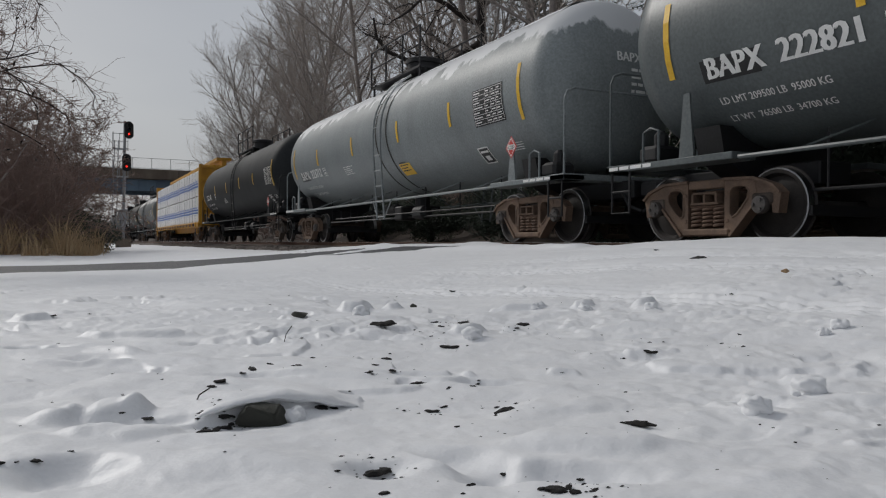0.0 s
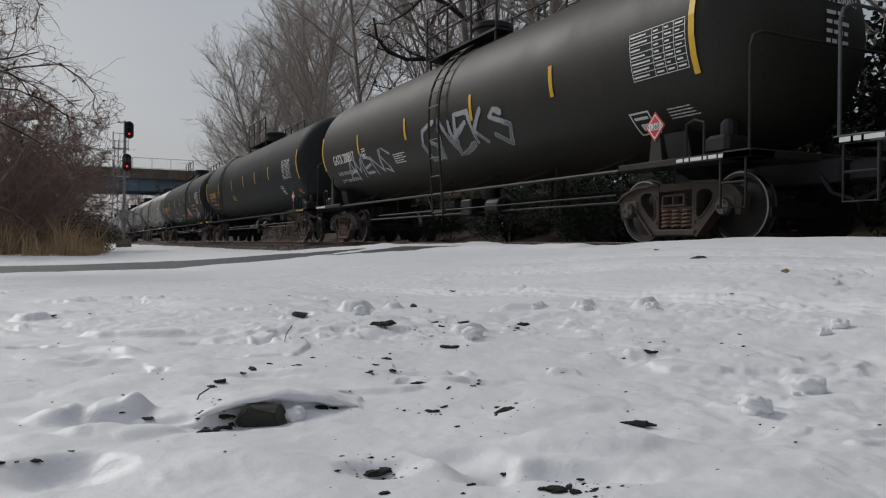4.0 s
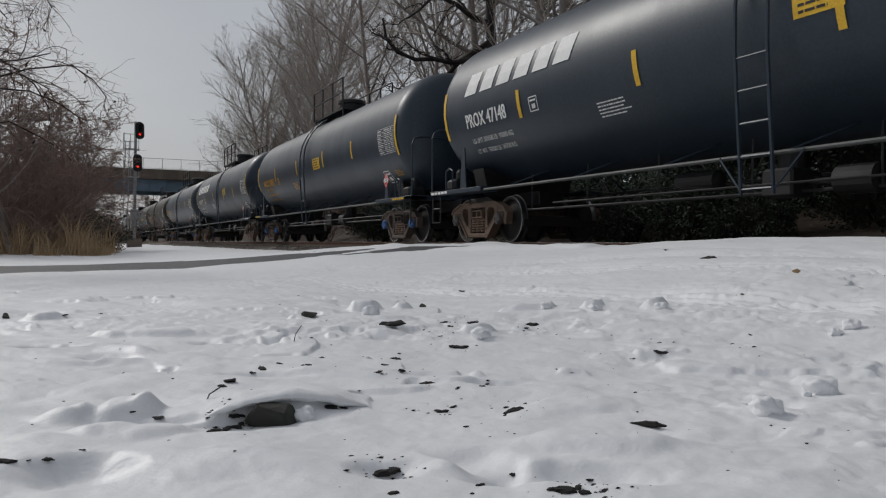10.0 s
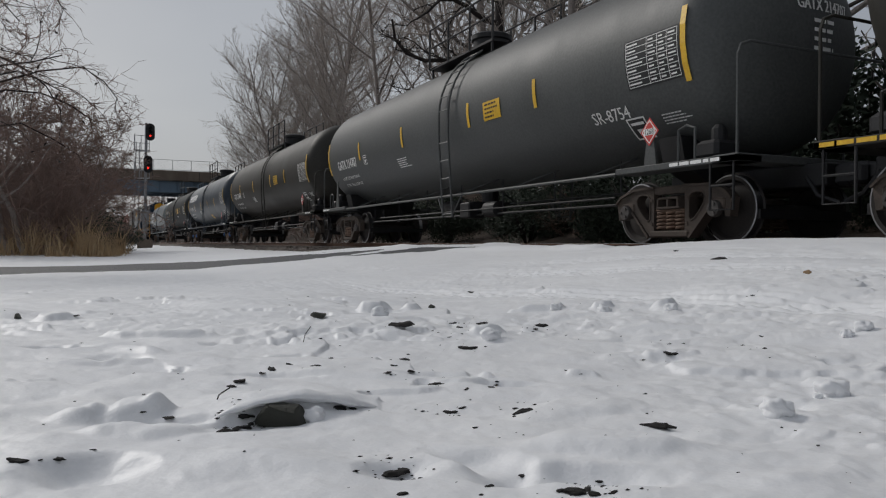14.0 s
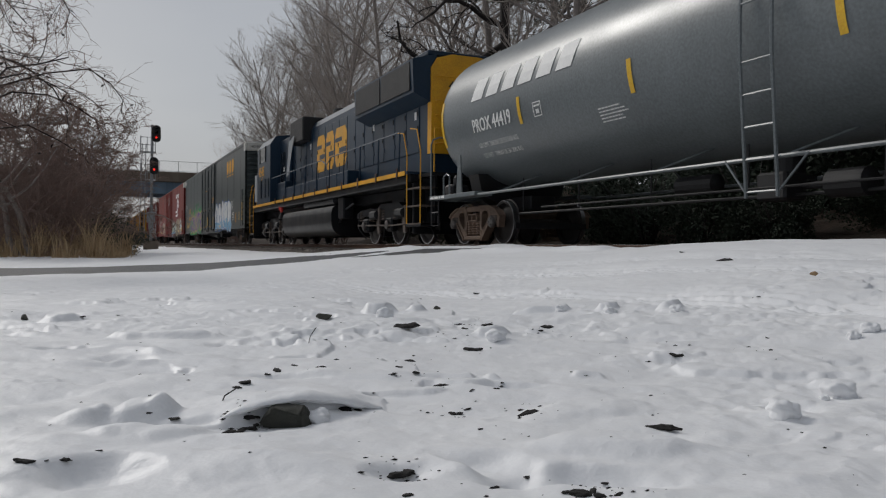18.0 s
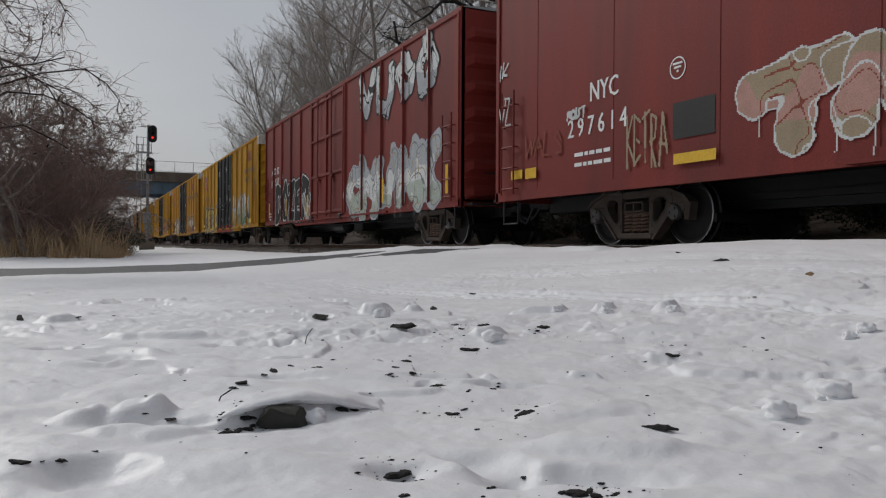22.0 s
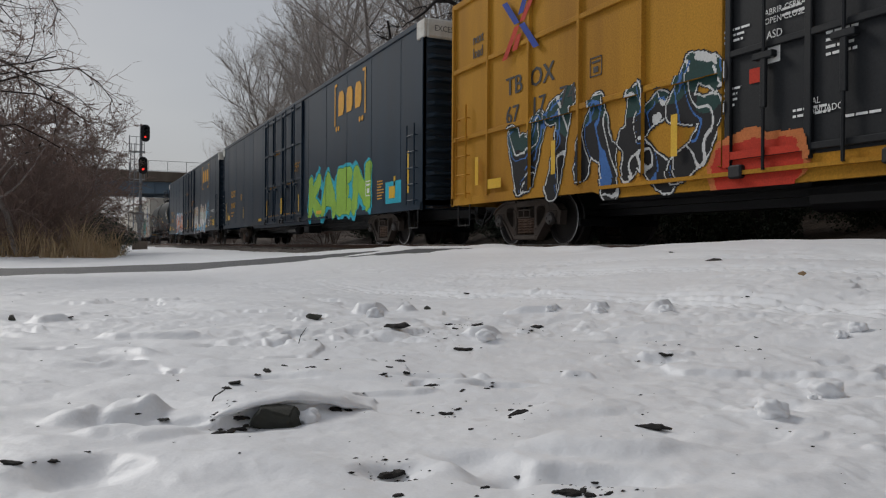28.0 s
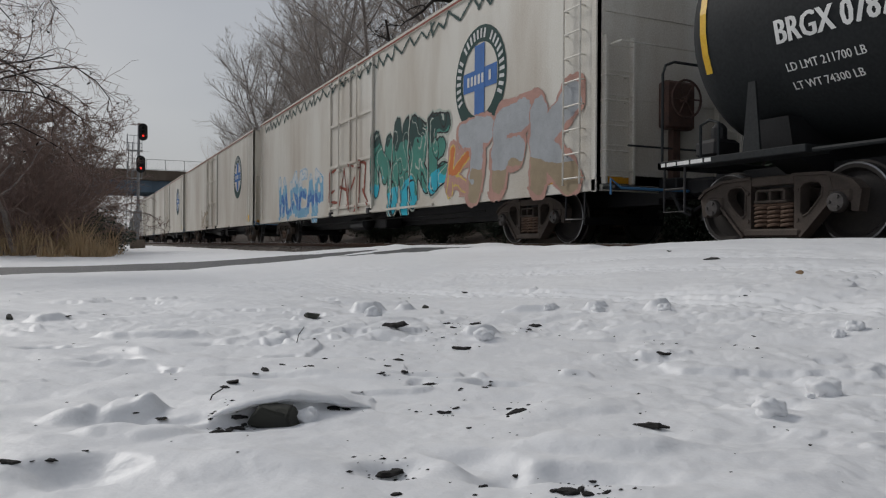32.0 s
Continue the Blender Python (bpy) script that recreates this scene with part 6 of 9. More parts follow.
box(29, "box_ochre", "ochre framed box car with grey-green graffiti", style="frame", door=(-0.1, 4.75), door_paint="box_black")
box(30, "box_navy", "long navy box car with lime graffiti", top=5.25, door=(0.0, 5.95), end_cap="cap_white", truck_in=4.3)
box(31, "box_navy", "long navy box car with white graffiti", top=5.25, door=(0.0, 5.95), end_cap="cap_white", truck_in=4.3)
tank(32, "black_tank", "matt black tank car with white marks and yellow decal", mark="BRGX 0787", mark_z=2.25, mark_y=7.0, strips=(4.6, 1.77, -1.11, -3.94), ladder_y=-0.6, decal=(-2.3, 1.98, 0.62, 0.5), capacity=("LD LMT 211700 LB", "LT WT 74300 LB"), truck_paint="truck_grey")
for i in (33, 34, 35, 36):
    box(i, "reefer_white", "grimy white refrigerator car with graffiti" if i == 33 else "grimy white refrigerator car", style="reefer", top=5.15, door=(-0.25, 3.8), doors=1, truck_in=3.3, name="refrigerator_car", category="refrigerator car")
tank(37, "dirty_tank", "rusty brown tank car at the tail", mark="", decal=None)


# ---- spray paint and markings on the box cars ----
for key, c in dict(p_white=(0.68, 0.69, 0.68), p_blue=(0.06, 0.17, 0.45), p_royal=(0.025, 0.06, 0.33), p_sky=(0.2, 0.42, 0.6), p_cyan=(0.03, 0.42, 0.55), p_purple=(0.11, 0.055, 0.24), p_green=(0.03, 0.25, 0.09), p_teal=(0.06, 0.24, 0.19), p_yellow=(0.66, 0.5, 0.12),
                   p_lime=(0.3, 0.52, 0.07), p_black=(0.018, 0.018, 0.02), p_grey=(0.22, 0.23, 0.23), p_pink=(0.56, 0.2, 0.28), p_rose=(0.5, 0.29, 0.24), p_salmon=(0.62, 0.27, 0.2), p_orange=(0.6, 0.19, 0.06), p_rust=(0.27, 0.07, 0.045), p_tan=(0.38, 0.3, 0.2), p_pale=(0.45, 0.5, 0.44), p_olive=(0.2, 0.2, 0.1), p_red=(0.55, 0.045, 0.022),
                   p_moss=(0.19, 0.24, 0.17), p_deep=(0.02, 0.06, 0.055), p_chrome=(0.42, 0.44, 0.46)).items():
    M[key] = material("spray_" + key[2:], c, 0.65, scale=3, amount=0.45, fine=60, bump=0, spec=0.2)
GLYPHS = {
    "A": (((0, 0), (0.45, 1), (0.9, 0)), ((0.2, 0.38), (0.72, 0.38))), "C": (((0.85, 0.85), (0.4, 1), (0.05, 0.5), (0.4, 0.02), (0.9, 0.15)),), "D": (((0.1, 0), (0.1, 1), (0.7, 0.85), (0.85, 0.4), (0.5, 0), (0.1, 0)),),
    "E": (((0.9, 0.95), (0.12, 0.95), (0.1, 0.05), (0.9, 0.05)), ((0.1, 0.5), (0.7, 0.55))), "F": (((0.9, 1), (0.1, 0.95), (0.1, 0)), ((0.1, 0.5), (0.7, 0.5))), "G": (((0.85, 0.9), (0.3, 1), (0.05, 0.5), (0.3, 0), (0.85, 0.1), (0.85, 0.45), (0.5, 0.45)),),
    "H": (((0.1, 0), (0.1, 1)), ((0.85, 0), (0.85, 1)), ((0.1, 0.5), (0.85, 0.5))), "I": (((0.4, 0), (0.45, 1)),), "K": (((0.1, 0), (0.15, 1)), ((0.85, 1), (0.15, 0.45), (0.9, 0))), "L": (((0.15, 1), (0.1, 0.05), (0.85, 0.05)),),
    "M": (((0, 0), (0.12, 1), (0.5, 0.35), (0.85, 1), (0.95, 0)),), "N": (((0.05, 0), (0.12, 1), (0.8, 0.05), (0.9, 1)),), "O": (((0.5, 1), (0.08, 0.6), (0.25, 0.05), (0.7, 0.05), (0.92, 0.55), (0.5, 1)),), "P": (((0.1, 0), (0.12, 1), (0.8, 0.85), (0.75, 0.5), (0.12, 0.45)),),
    "R": (((0.1, 0), (0.12, 1), (0.8, 0.85), (0.72, 0.5), (0.15, 0.45), (0.9, 0)),), "S": (((0.85, 0.85), (0.4, 1), (0.1, 0.72), (0.8, 0.35), (0.6, 0.02), (0.08, 0.12)),), "T": (((0.0, 0.95), (0.95, 1)), ((0.5, 0.95), (0.48, 0))), "U": (((0.08, 1), (0.12, 0.2), (0.5, 0), (0.85, 0.2), (0.9, 1)),),
    "V": (((0, 1), (0.45, 0), (0.9, 1)),), "W": (((0, 1), (0.2, 0), (0.5, 0.7), (0.75, 0), (1, 1)),), "X": (((0, 0), (0.9, 1)), ((0, 1), (0.9, 0))), "Z": (((0.05, 0.95), (0.85, 1), (0.1, 0.05), (0.95, 0.08)),), "2": (((0.1, 0.75), (0.5, 1), (0.85, 0.7), (0.1, 0.05), (0.95, 0.05)),), "8": (((0.5, 0.5), (0.15, 0.8), (0.5, 1), (0.8, 0.78), (0.15, 0.25), (0.5, 0), (0.85, 0.25), (0.5, 0.5)),), "1": (((0.3, 0.8), (0.5, 1), (0.5, 0)),), "-": (((0.2, 0.5), (0.8, 0.5)),),
}


COATS = {}


def spray(car, place, W, H, word, fills, outline="p_black", glow=None, w=0.12, o=0.045, halo=0.14, cell=0.026, seed=1, rough=0.07, shine=None, drip=0.0, rim=None, flow=True, glow_from=-1.0, name="graffiti"):
    """Fat spray-painted letters. place(a, b) gives the point of the wall a metres to the right and b up. fills: colours from the bottom to the top."""
    rng = random.Random(seed)
    w = w * (0.9 if w > 0.15 else 0.7)
    if w > 0.1:
        cell = min(cell, 0.018)
    pad = w + o + halo
    na, nb = int((W + 2 * pad) / cell), int((H + 2 * pad) / cell)
    a, b = np.meshgrid((np.arange(na) + 0.5) * cell - pad, (np.arange(nb) + 0.5) * cell - pad)
    shake = min(1.0, w / 0.07)
    wob = shake * (0.035 * grid_noise(a + seed * 3.1, b, 0.22, seed) + 0.02 * grid_noise(a, b + seed, 0.09, seed + 1))
    code = np.full(a.shape, -1)
    mats = list(dict.fromkeys(list(fills) + [m for m in (outline, glow, shine, rim) if m]))
    step = W / len(word)
    dists = []
    for i, ch in enumerate(word):
        tall = H - 2 * w
        lift = 0.06 * H * rng.uniform(-1, 1)
        squeeze = rng.uniform(0.92, 1.12)
        d = np.full(a.shape, 9.0)
        for line in GLYPHS[ch]:
            pts = [(i * step + w * 0.8 + p[0] * (step - w * 0.9) * squeeze + rng.gauss(0, rough * step), w + max(0, lift) + p[1] * (tall - abs(lift)) + rng.gauss(0, rough * H)) for p in line]
            for (x0, y0), (x1, y1) in zip(pts, pts[1:]):
                ex, ey = x1 - x0, y1 - y0
                t = np.clip(((a - x0) * ex + (b - y0) * ey) / (ex * ex + ey * ey + 1e-9), 0, 1)
                d = np.minimum(d, np.hypot(a - x0 - t * ex, b - y0 - t * ey))
        dists.append(d + wob)
    if glow:
        code[(np.minimum.reduce(dists) < w + o + halo * (0.55 + 0.9 * grid_noise(a, b, 0.35, seed + 2))) & (b > glow_from * H)] = mats.index(glow)
    for d in dists:
        if rim:
            code[d < w + o * 2.0] = mats.index(rim)
        code[d < w + o] = mats.index(outline)
        level = np.clip((b / H + 0.16 * grid_noise(a, b, 0.3, seed + 3)) * len(fills), 0, len(fills) - 1).astype(int)
        table = np.array([mats.index(f) for f in fills])
        code = np.where(d < w, table[level], code)
        if w > 0.13 and flow:
            # inner strokes of the interlocking letters
            swirl = grid_noise(a * 1.4 + b * 0.5, b - 0.35 * a, 0.42, seed + 5)
            code = np.where((d < w) & (np.abs(swirl) < 0.055), mats.index(outline), code)
            code = np.where((d < w) & (np.abs(swirl - 0.34) < 0.03), mats.index(shine or outline), code)
        if shine:
            code = np.where((np.abs(d - w * 0.5) < 0.016) & (grid_noise(a, b, 0.5, seed + 4) > 0.4), mats.index(shine), code)
    if drip:
        for _ in range(int(W * drip)):
            i = rng.randrange(na)
            col = np.nonzero(code[:, i] >= 0)[0]
            if len(col):
                j0, n = col[0], rng.randrange(4, max(5, int(0.5 / cell)))
                code[max(0, j0 - n):j0, i] = code[j0, i]
    # each colour is one coat, laid on the wall and over its posts
    COATS[car.name] = COATS.get(car.name, 0) + 1
    coat = 0.0052 + 0.0022 * (COATS[car.name] - 1)
    depth = np.full(a.shape, coat)
    if "proud" in place:
        y, z = place["y0"] - a, place["z0"] + b
        for lo, hi, z0, z1, dp in place["proud"]:
            depth = np.where((y > lo) & (y < hi) & (z > z0) & (z < z1), np.maximum(depth, dp - 0.0012 + coat), depth)
        code = np.where((z < place["zmin"]) | (z > place["zmax"]) | (y > place["ymax"]) | (y < place["ymin"]), -1, code)
    for m, mat in enumerate(mats):
        vs, fs = [], []
        for j in range(nb):
            row, dep = code[j], depth[j]
            i = 0
            while i < na:
                if row[i] != m:
                    i += 1
                    continue
                k = i
                while k + 1 < na and row[k + 1] == m and dep[k + 1] == dep[i] and k - i < place.get("longest", 400):
                    k += 1
                a0, a1, b0, b1 = i * cell - pad, (k + 1) * cell - pad, j * cell - pad, (j + 1) * cell - pad
                n = len(vs)
                vs += [place["at"](a0, b0, dep[i]), place["at"](a1, b0, dep[i]), place["at"](a1, b1, dep[i]), place["at"](a0, b1, dep[i])]
                fs.append((n, n + 1, n + 2, n + 3))
                i = k + 1
        if fs:
            me = bpy.data.meshes.new(name)
            me.from_pydata(vs, [], fs)
            me.materials.append(M[mat])
            ob = new(name, me)
            ob.parent = car
            tagged(ob, kind="stuff")


def wall_at(i, y0, z0, half=1.5):
    y0 = y0 - SHIFT.get(i, 0)
    car, L, h = CARS[i]
    return dict(at=lambda a, b, d: (-half - d, y0 - a, z0 + b), y0=y0, z0=z0, proud=PROUD[car.name], zmin=0.66, zmax=4.95, ymax=h - 0.03, ymin=-h + 0.03)


def shell_at(i, y0, z0, radius=1.52, zc=2.75):
    y0 = y0 - SHIFT.get(i, 0)
    s0 = math.asin(max(-0.99, min(0.99, (z0 - zc) / radius)))
    return dict(at=lambda a, b, d: (-(radius + d + 0.004) * math.cos(s0 + b / radius), y0 - a, zc + (radius + d + 0.004) * math.sin(s0 + b / radius)))


def block_mark(i, y0, z0, W, H, n, mat, bar=False, bracket=False):
    """The railway's mark as plain blocks of its colour."""
    car, L, h = CARS[i]
    f = flat_side(1.514, y0, z0)
    b = Build()
    s = W / n
    for k in range(n):
        a = k * s
        b.add([f(a + s * 0.08, 0), f(a + s * 0.62, 0), f(a + s * 0.78, H * 0.25), f(a + s * 0.78, H * 0.8), f(a + s * 0.6, H), f(a + s * 0.2, H), f(a + s * 0.08, H * 0.75)], [(0, 1, 2, 3, 4, 5, 6)])
        if bar:
            patch(b, f, a + s * 0.08, a + s * 0.7, -H * 0.22, -H * 0.12, 1)
    if bracket:
        for a0, q in ((-s * 0.42, 1), (W + s * 0.12, -1)):
            e0, e1 = (a0, a0 + 0.09)
            patch(b, f, e0, e1, -H * 0.35, H * 1.3, 1)
            patch(b, f, e0 if q > 0 else e0 - 0.16, e1 + 0.16 if q > 0 else e1, H * 1.3 - 0.002, H * 1.3 + 0.08, 1)
            for k in (0.0, 0.22):
                c = f(a0 + q * (0.18 + k), -H * 0.5)
                b.add([(c[0], c[1] + 0.08 * math.cos(t), c[2] + 0.08 * math.sin(t)) for t in np.linspace(0, 2 * math.pi, 13)[:-1]], [tuple(range(12))])
    me = bpy.data.meshes.new("railway_mark")
    me.from_pydata(b.v, [], b.f)
    me.materials.append(M[mat])
    new("railway_mark", me).parent = car


def words(i, s, size, y, z, mat, off=0.006, bold=0.03, width=1.0):
    lettering(CARS[i][0], s, size, flat_side(1.5 + off, y, z), mat, bold, width)


def print_block(i, y, z, lines, w, height, gap, mat, off=0.007):
    small_print("stencilling", CARS[i][0], flat_side(1.5 + off, y, z), lines, w, height, gap, mat, i + int(y * 10))


def decal_box(i, y, z, w, h, mat, off=0.007, label=""):
    return sheet("decal", CARS[i][0], flat_side(1.5 + off, y, z), 0, w, 0, h, mat, label)


def ring_mark(i, y, z, r, mat):
    """A painted ring with three short lines of print in it."""
    f = flat_side(1.507, y, z)
    b = Build()
    for k in range(28):
        a0, a1 = 2 * math.pi * k / 28, 2 * math.pi * (k + 1) / 28
        b.add([f(q * math.cos(a), q * math.sin(a)) for q, a in ((r, a0), (r, a1), (r * 0.88, a1), (r * 0.88, a0))], [(0, 1, 2, 3)])
    for k, w in enumerate((1.2, 0.9, 0.25)):
        patch(b, f, -r * w / 2, r * w / 2, r * (0.32 - 0.34 * k), r * (0.5 - 0.34 * k))
    part("ring_mark", plain_mesh("ring_mark", b, mat), None, CARS[i][0])


# long dark box cars
for i in (22, 30, 31):
    if i == 31:
        for k, c in enumerate("CSXT"):
            words(i, c, 0.33, 11.3 - 0.345 * k, 2.32, "orange_text", bold=0.06, width=0.9)
        for k, c in enumerate("181030"):
            words(i, c, 0.32, 11.32 - 0.262 * k, 1.74, "orange_text", bold=0.06, width=0.85)
        print_block(i, 11.0, 1.3, 2, 0.66, 0.07, 0.13, "orange_text")
        print_block(i, 10.45, 0.86, 1, 0.75, 0.06, 0.12, "orange_text")
        ring_mark(i, 9.33, 2.19, 0.17, "orange_text")
    else:
        words(i, "CS XT", 0.33, 11.05, 2.36, "orange_text", bold=0.05, width=0.88)
        words(i, {22: "181 041", 30: "181 057"}[i], 0.28, 11.1, 1.8, "orange_text", bold=0.05, width=0.9)
        print_block(i, 11.1, 1.55, 2, 0.9, 0.06, 0.16, "orange_text")
        framed_mark(CARS[i][0], flat_side(1.507, 8.5, 2.1), 0.3, "orange_text")
    for y, z, t in () if i == 31 else ((12.55, 1.2, 0.95), (12.05, 1.25, 0.4), (7.9, 1.22, 0.52), (-12.3, 1.22, 1.0), (-11.45, 1.24, 0.45), (4.4, 0.95, 0.14), (-4.6, 0.95, 0.14)):
        decal_box(i, y, z, 0.12 if t > 0.3 else 0.6, t, "yellow")
    if i == 31:
        for y, z, w, t in ((12.87, 1.15, 0.75, 0.13), (12.25, 1.13, 0.6, 0.33), (9.8, 1.1, 0.55, 0.13), (-8.2, 1.02, 0.5, 0.14), (-5.4, 1.1, 0.5, 0.14), (-3.6, 1.08, 0.5, 0.14), (-10.78, 1.08, 0.68, 0.34)):
            decal_box(i, y, z, w, t, "yellow", 0.02)
        for y, z, w in ((12.19, 1.18, 0.48), (-10.86, 1.14, 0.52)):
            print_block(i, y, z + 0.17, 3, w, 0.022, 0.08, "black", 0.024)
        framed_mark(CARS[i][0], flat_side(1.507, -9.11, 1.08), 0.42, "white")
        print_block(i, -9.98, 1.6, 7, 0.46, 0.032, 0.08, "orange_text")
    else:
        decal_box(i, 12.0, 1.24, 0.6, 0.22, "yellow")
        framed_mark(CARS[i][0], flat_side(1.507, -9.4, 1.3), 0.42, "white")
        print_block(i, -10.3, 1.62, 7, 0.5, 0.032, 0.075, "orange_text")
    words(i, "CLOSE AND LOCK", 0.085, -1.76, 2.85, "orange_text", 0.03, 0.03, 0.8)
    words(i, "DOORS BEFORE", 0.085, -1.76, 2.73, "orange_text", 0.03, 0.03, 0.8)
    words(i, "MOVING CAR", 0.085, -1.76, 2.61, "orange_text", 0.03, 0.03, 0.8)
    words(i, "OPEN THIS DOOR FIRST", 0.08, -0.75, 2.22, "orange_text", 0.03, 0.03, 0.8)
    words(i, "CLEAR THRESHOLD BEFORE CLOSING DOOR", 0.075, -0.25, 1.08, "orange_text", 0.03, 0.03, 0.8)
    words(i, "CLOSE THIS DOOR FIRST", 0.08, 2.1, 2.22, "orange_text", 0.03, 0.03, 0.8)
    words(i, "CLEAR THRESHOLD BEFORE CLOSING DOOR", 0.075, 2.4, 1.08, "orange_text", 0.03, 0.03, 0.8)
    words(i, "OPEN ALL DOORS TO", 0.075, 1.33, 3.6, "orange_text", 0.03, 0.03, 0.8)
    words(i, "LOAD OR UNLOAD CAR", 0.075, 1.33, 3.49, "orange_text", 0.03, 0.03, 0.8)
    for y in (0.05, -0.12, 2.43, -2.6):
        decal_box(i, y, 1.15, 0.1, 0.6, "yellow", 0.09)
block_mark(22, -7.5, 3.95, 2.5, 0.72, 3, "orange_text", bar=True)
block_mark(30, -6.9, 3.85, 2.3, 0.72, 3, "orange_text", bracket=True)
block_mark(31, -6.9, 3.85, 2.3, 0.72, 3, "orange_text", bracket=True)
spray(CARS[22][0], wall_at(22, -2.95, 0.78), 6.0, 1.65, "OO2ER", ("p_sky", "p_white", "p_white"), "p_white", w=0.27, o=0.05, rim="p_blue", rough=0.03, shine="p_blue", seed=3)
spray(CARS[22][0], wall_at(22, 9.75, 0.8), 6.2, 1.5, "CROSTE", ("p_purple", "p_purple"), "p_yellow", glow="p_green", w=0.2, o=0.05, halo=0.45, rough=0.06, seed=4)
spray(CARS[22][0], wall_at(22, -8.7, 1.85), 1.0, 0.5, "XENSO", ("p_white",), "p_white", w=0.02, o=0.005, halo=0.02, rough=0.1, cell=0.015, seed=5)
spray(CARS[22][0], wall_at(22, 12.9, 2.6), 0.8, 0.5, "UCHI", ("p_white",), "p_white", w=0.018, o=0.005, halo=0.02, rough=0.1, cell=0.015, seed=6)
spray(CARS[30][0], wall_at(30, -3.6, 0.82), 6.2, 1.5, "KAEN", ("p_lime", "p_lime"), "p_green", glow="p_cyan", w=0.27, o=0.025, halo=0.16, rough=0.02, flow=False, seed=7)
decal_box(30, -10.9, 1.02, 1.05, 0.55, "p_cyan", label="pale blue repainted square")
decal_box(30, -11.15, 1.15, 0.4, 0.3, "yellow", 0.012)
spray(CARS[31][0], wall_at(31, -2.8, 0.72), 5.3, 1.7, "FLOW", ("p_sky", "p_white", "p_pale", "p_tan"), "p_rose", w=0.235, o=0.035, halo=0.1, rough=0.02, rim="p_white", drip=3, flow=False, shine="p_white", seed=8)
star = flat_side(1.506, -8.49, 1.83)
b = Build().add([star(r * math.sin(k * math.pi / 5), r * math.cos(k * math.pi / 5)) for k, r in enumerate((0.5, 0.2) * 5)] + [star(0, 0)], [(k, (k + 1) % 10, 10) for k in range(10)])
part("star_tag", plain_mesh("star_tag", b, "p_sky"), None, CARS[31][0])
spray(CARS[31][0], wall_at(31, 7.8, 0.8), 4.3, 1.5, "SPUR", ("p_rust", "p_orange", "p_rust"), "p_white", glow="p_sky", w=0.21, o=0.05, halo=0.12, rough=0.06, seed=9)
spray(CARS[31][0], wall_at(31, -8.72, 2.12), 0.75, 0.5, "APK", ("p_sky",), "p_sky", w=0.025, o=0.005, halo=0.02, rough=0.1, cell=0.016, seed=10)
spray(CARS[31][0], wall_at(31, -10.12, 1.84), 1.2, 0.2, "ALLPANDS", ("p_white",), "p_white", w=0.014, o=0.004, halo=0.02, rough=0.07, cell=0.014, seed=11)
# long red car
block_mark(23, -6.6, 4.1, 2.7, 0.36, 7, "white")
b = Build()
f = flat_side(1.514, -6.45, 2.45)
for r1, r0, a_from, a_to in ((0.82, 0.55, 185, 0), (0.40, 0.18, 180, 20)):
    for t in range(14):
        a0, a1 = radians(a_from + (a_to - a_from) * t / 14), radians(a_from + (a_to - a_from) * (t + 1) / 14)
        b.add([f(1.95 + r * math.cos(a), 0.72 + r * 1.05 * math.sin(a)) for r, a in ((r1, a0), (r1, a1), (r0, a1), (r0, a0))], [(0, 1, 2, 3)])
patch(b, f, 0.0, 1.75, 0.0, 0.2, 1), patch(b, f, 0.0, 1.42, 0.36, 0.55, 1), patch(b, f, 1.13, 1.40, 0.552, 0.74, 1), patch(b, f, 1.55, 1.77, 0.202, 0.74, 1)
me = bpy.data.meshes.new("railway_mark")
me.from_pydata(b.v, [], b.f)
me.materials.append(M["white"])
new("railway_mark", me).parent = CARS[23][0]
words(23, "NYC", 0.3, 10.42, 2.22, "white", width=0.8)
for k, c in enumerate("297614"):
    words(23, c, 0.29, 11.0 - 0.265 * k, 1.72, "white", width=0.85)
print_block(23, 10.8, 1.4, 2, 1.2, 0.06, 0.16, "white")
ring_mark(23, 8.47, 2.34, 0.15, "white")
spray(CARS[23][0], wall_at(23, -2.8, 0.8), 4.6, 1.25, "WMUHI", ("p_sky", "p_pale", "p_pale"), "p_grey", w=0.20, o=0.03, halo=0.1, rough=0.07, shine="p_moss", drip=3, seed=15)
spray(CARS[23][0], wall_at(23, -7.35, 0.82), 3.3, 1.35, "HEBB".replace("B", "8"), ("p_tan", "p_tan", "p_tan"), "p_grey", glow="p_tan", w=0.34, o=0.03, halo=0.14, rough=0.04, drip=2, seed=12)
spray(CARS[23][0], wall_at(23, -10.0, 0.85), 1.8, 1.15, "VK", ("p_grey", "p_white", "p_white"), "p_white", w=0.22, o=0.03, halo=0.08, rough=0.06, flow=False, seed=68)
spray(CARS[23][0], wall_at(23, -11.05, 1.6), 1.35, 0.62, "CMO", ("p_orange", "p_rust"), "p_grey", w=0.10, o=0.025, halo=0.05, rough=0.08, seed=69)
spray(CARS[23][0], wall_at(23, 7.35, 1.02), 2.5, 1.15, "TM", ("p_tan", "p_rose", "p_tan"), "p_white", w=0.28, o=0.03, halo=0.12, rough=0.05, drip=2, shine="p_rust", seed=13)
spray(CARS[23][0], wall_at(23, 0.2, 3.6), 0.9, 1.0, "SM", ("p_white",), "p_white", w=0.03, o=0.01, halo=0.02, rough=0.12, cell=0.02, seed=14)
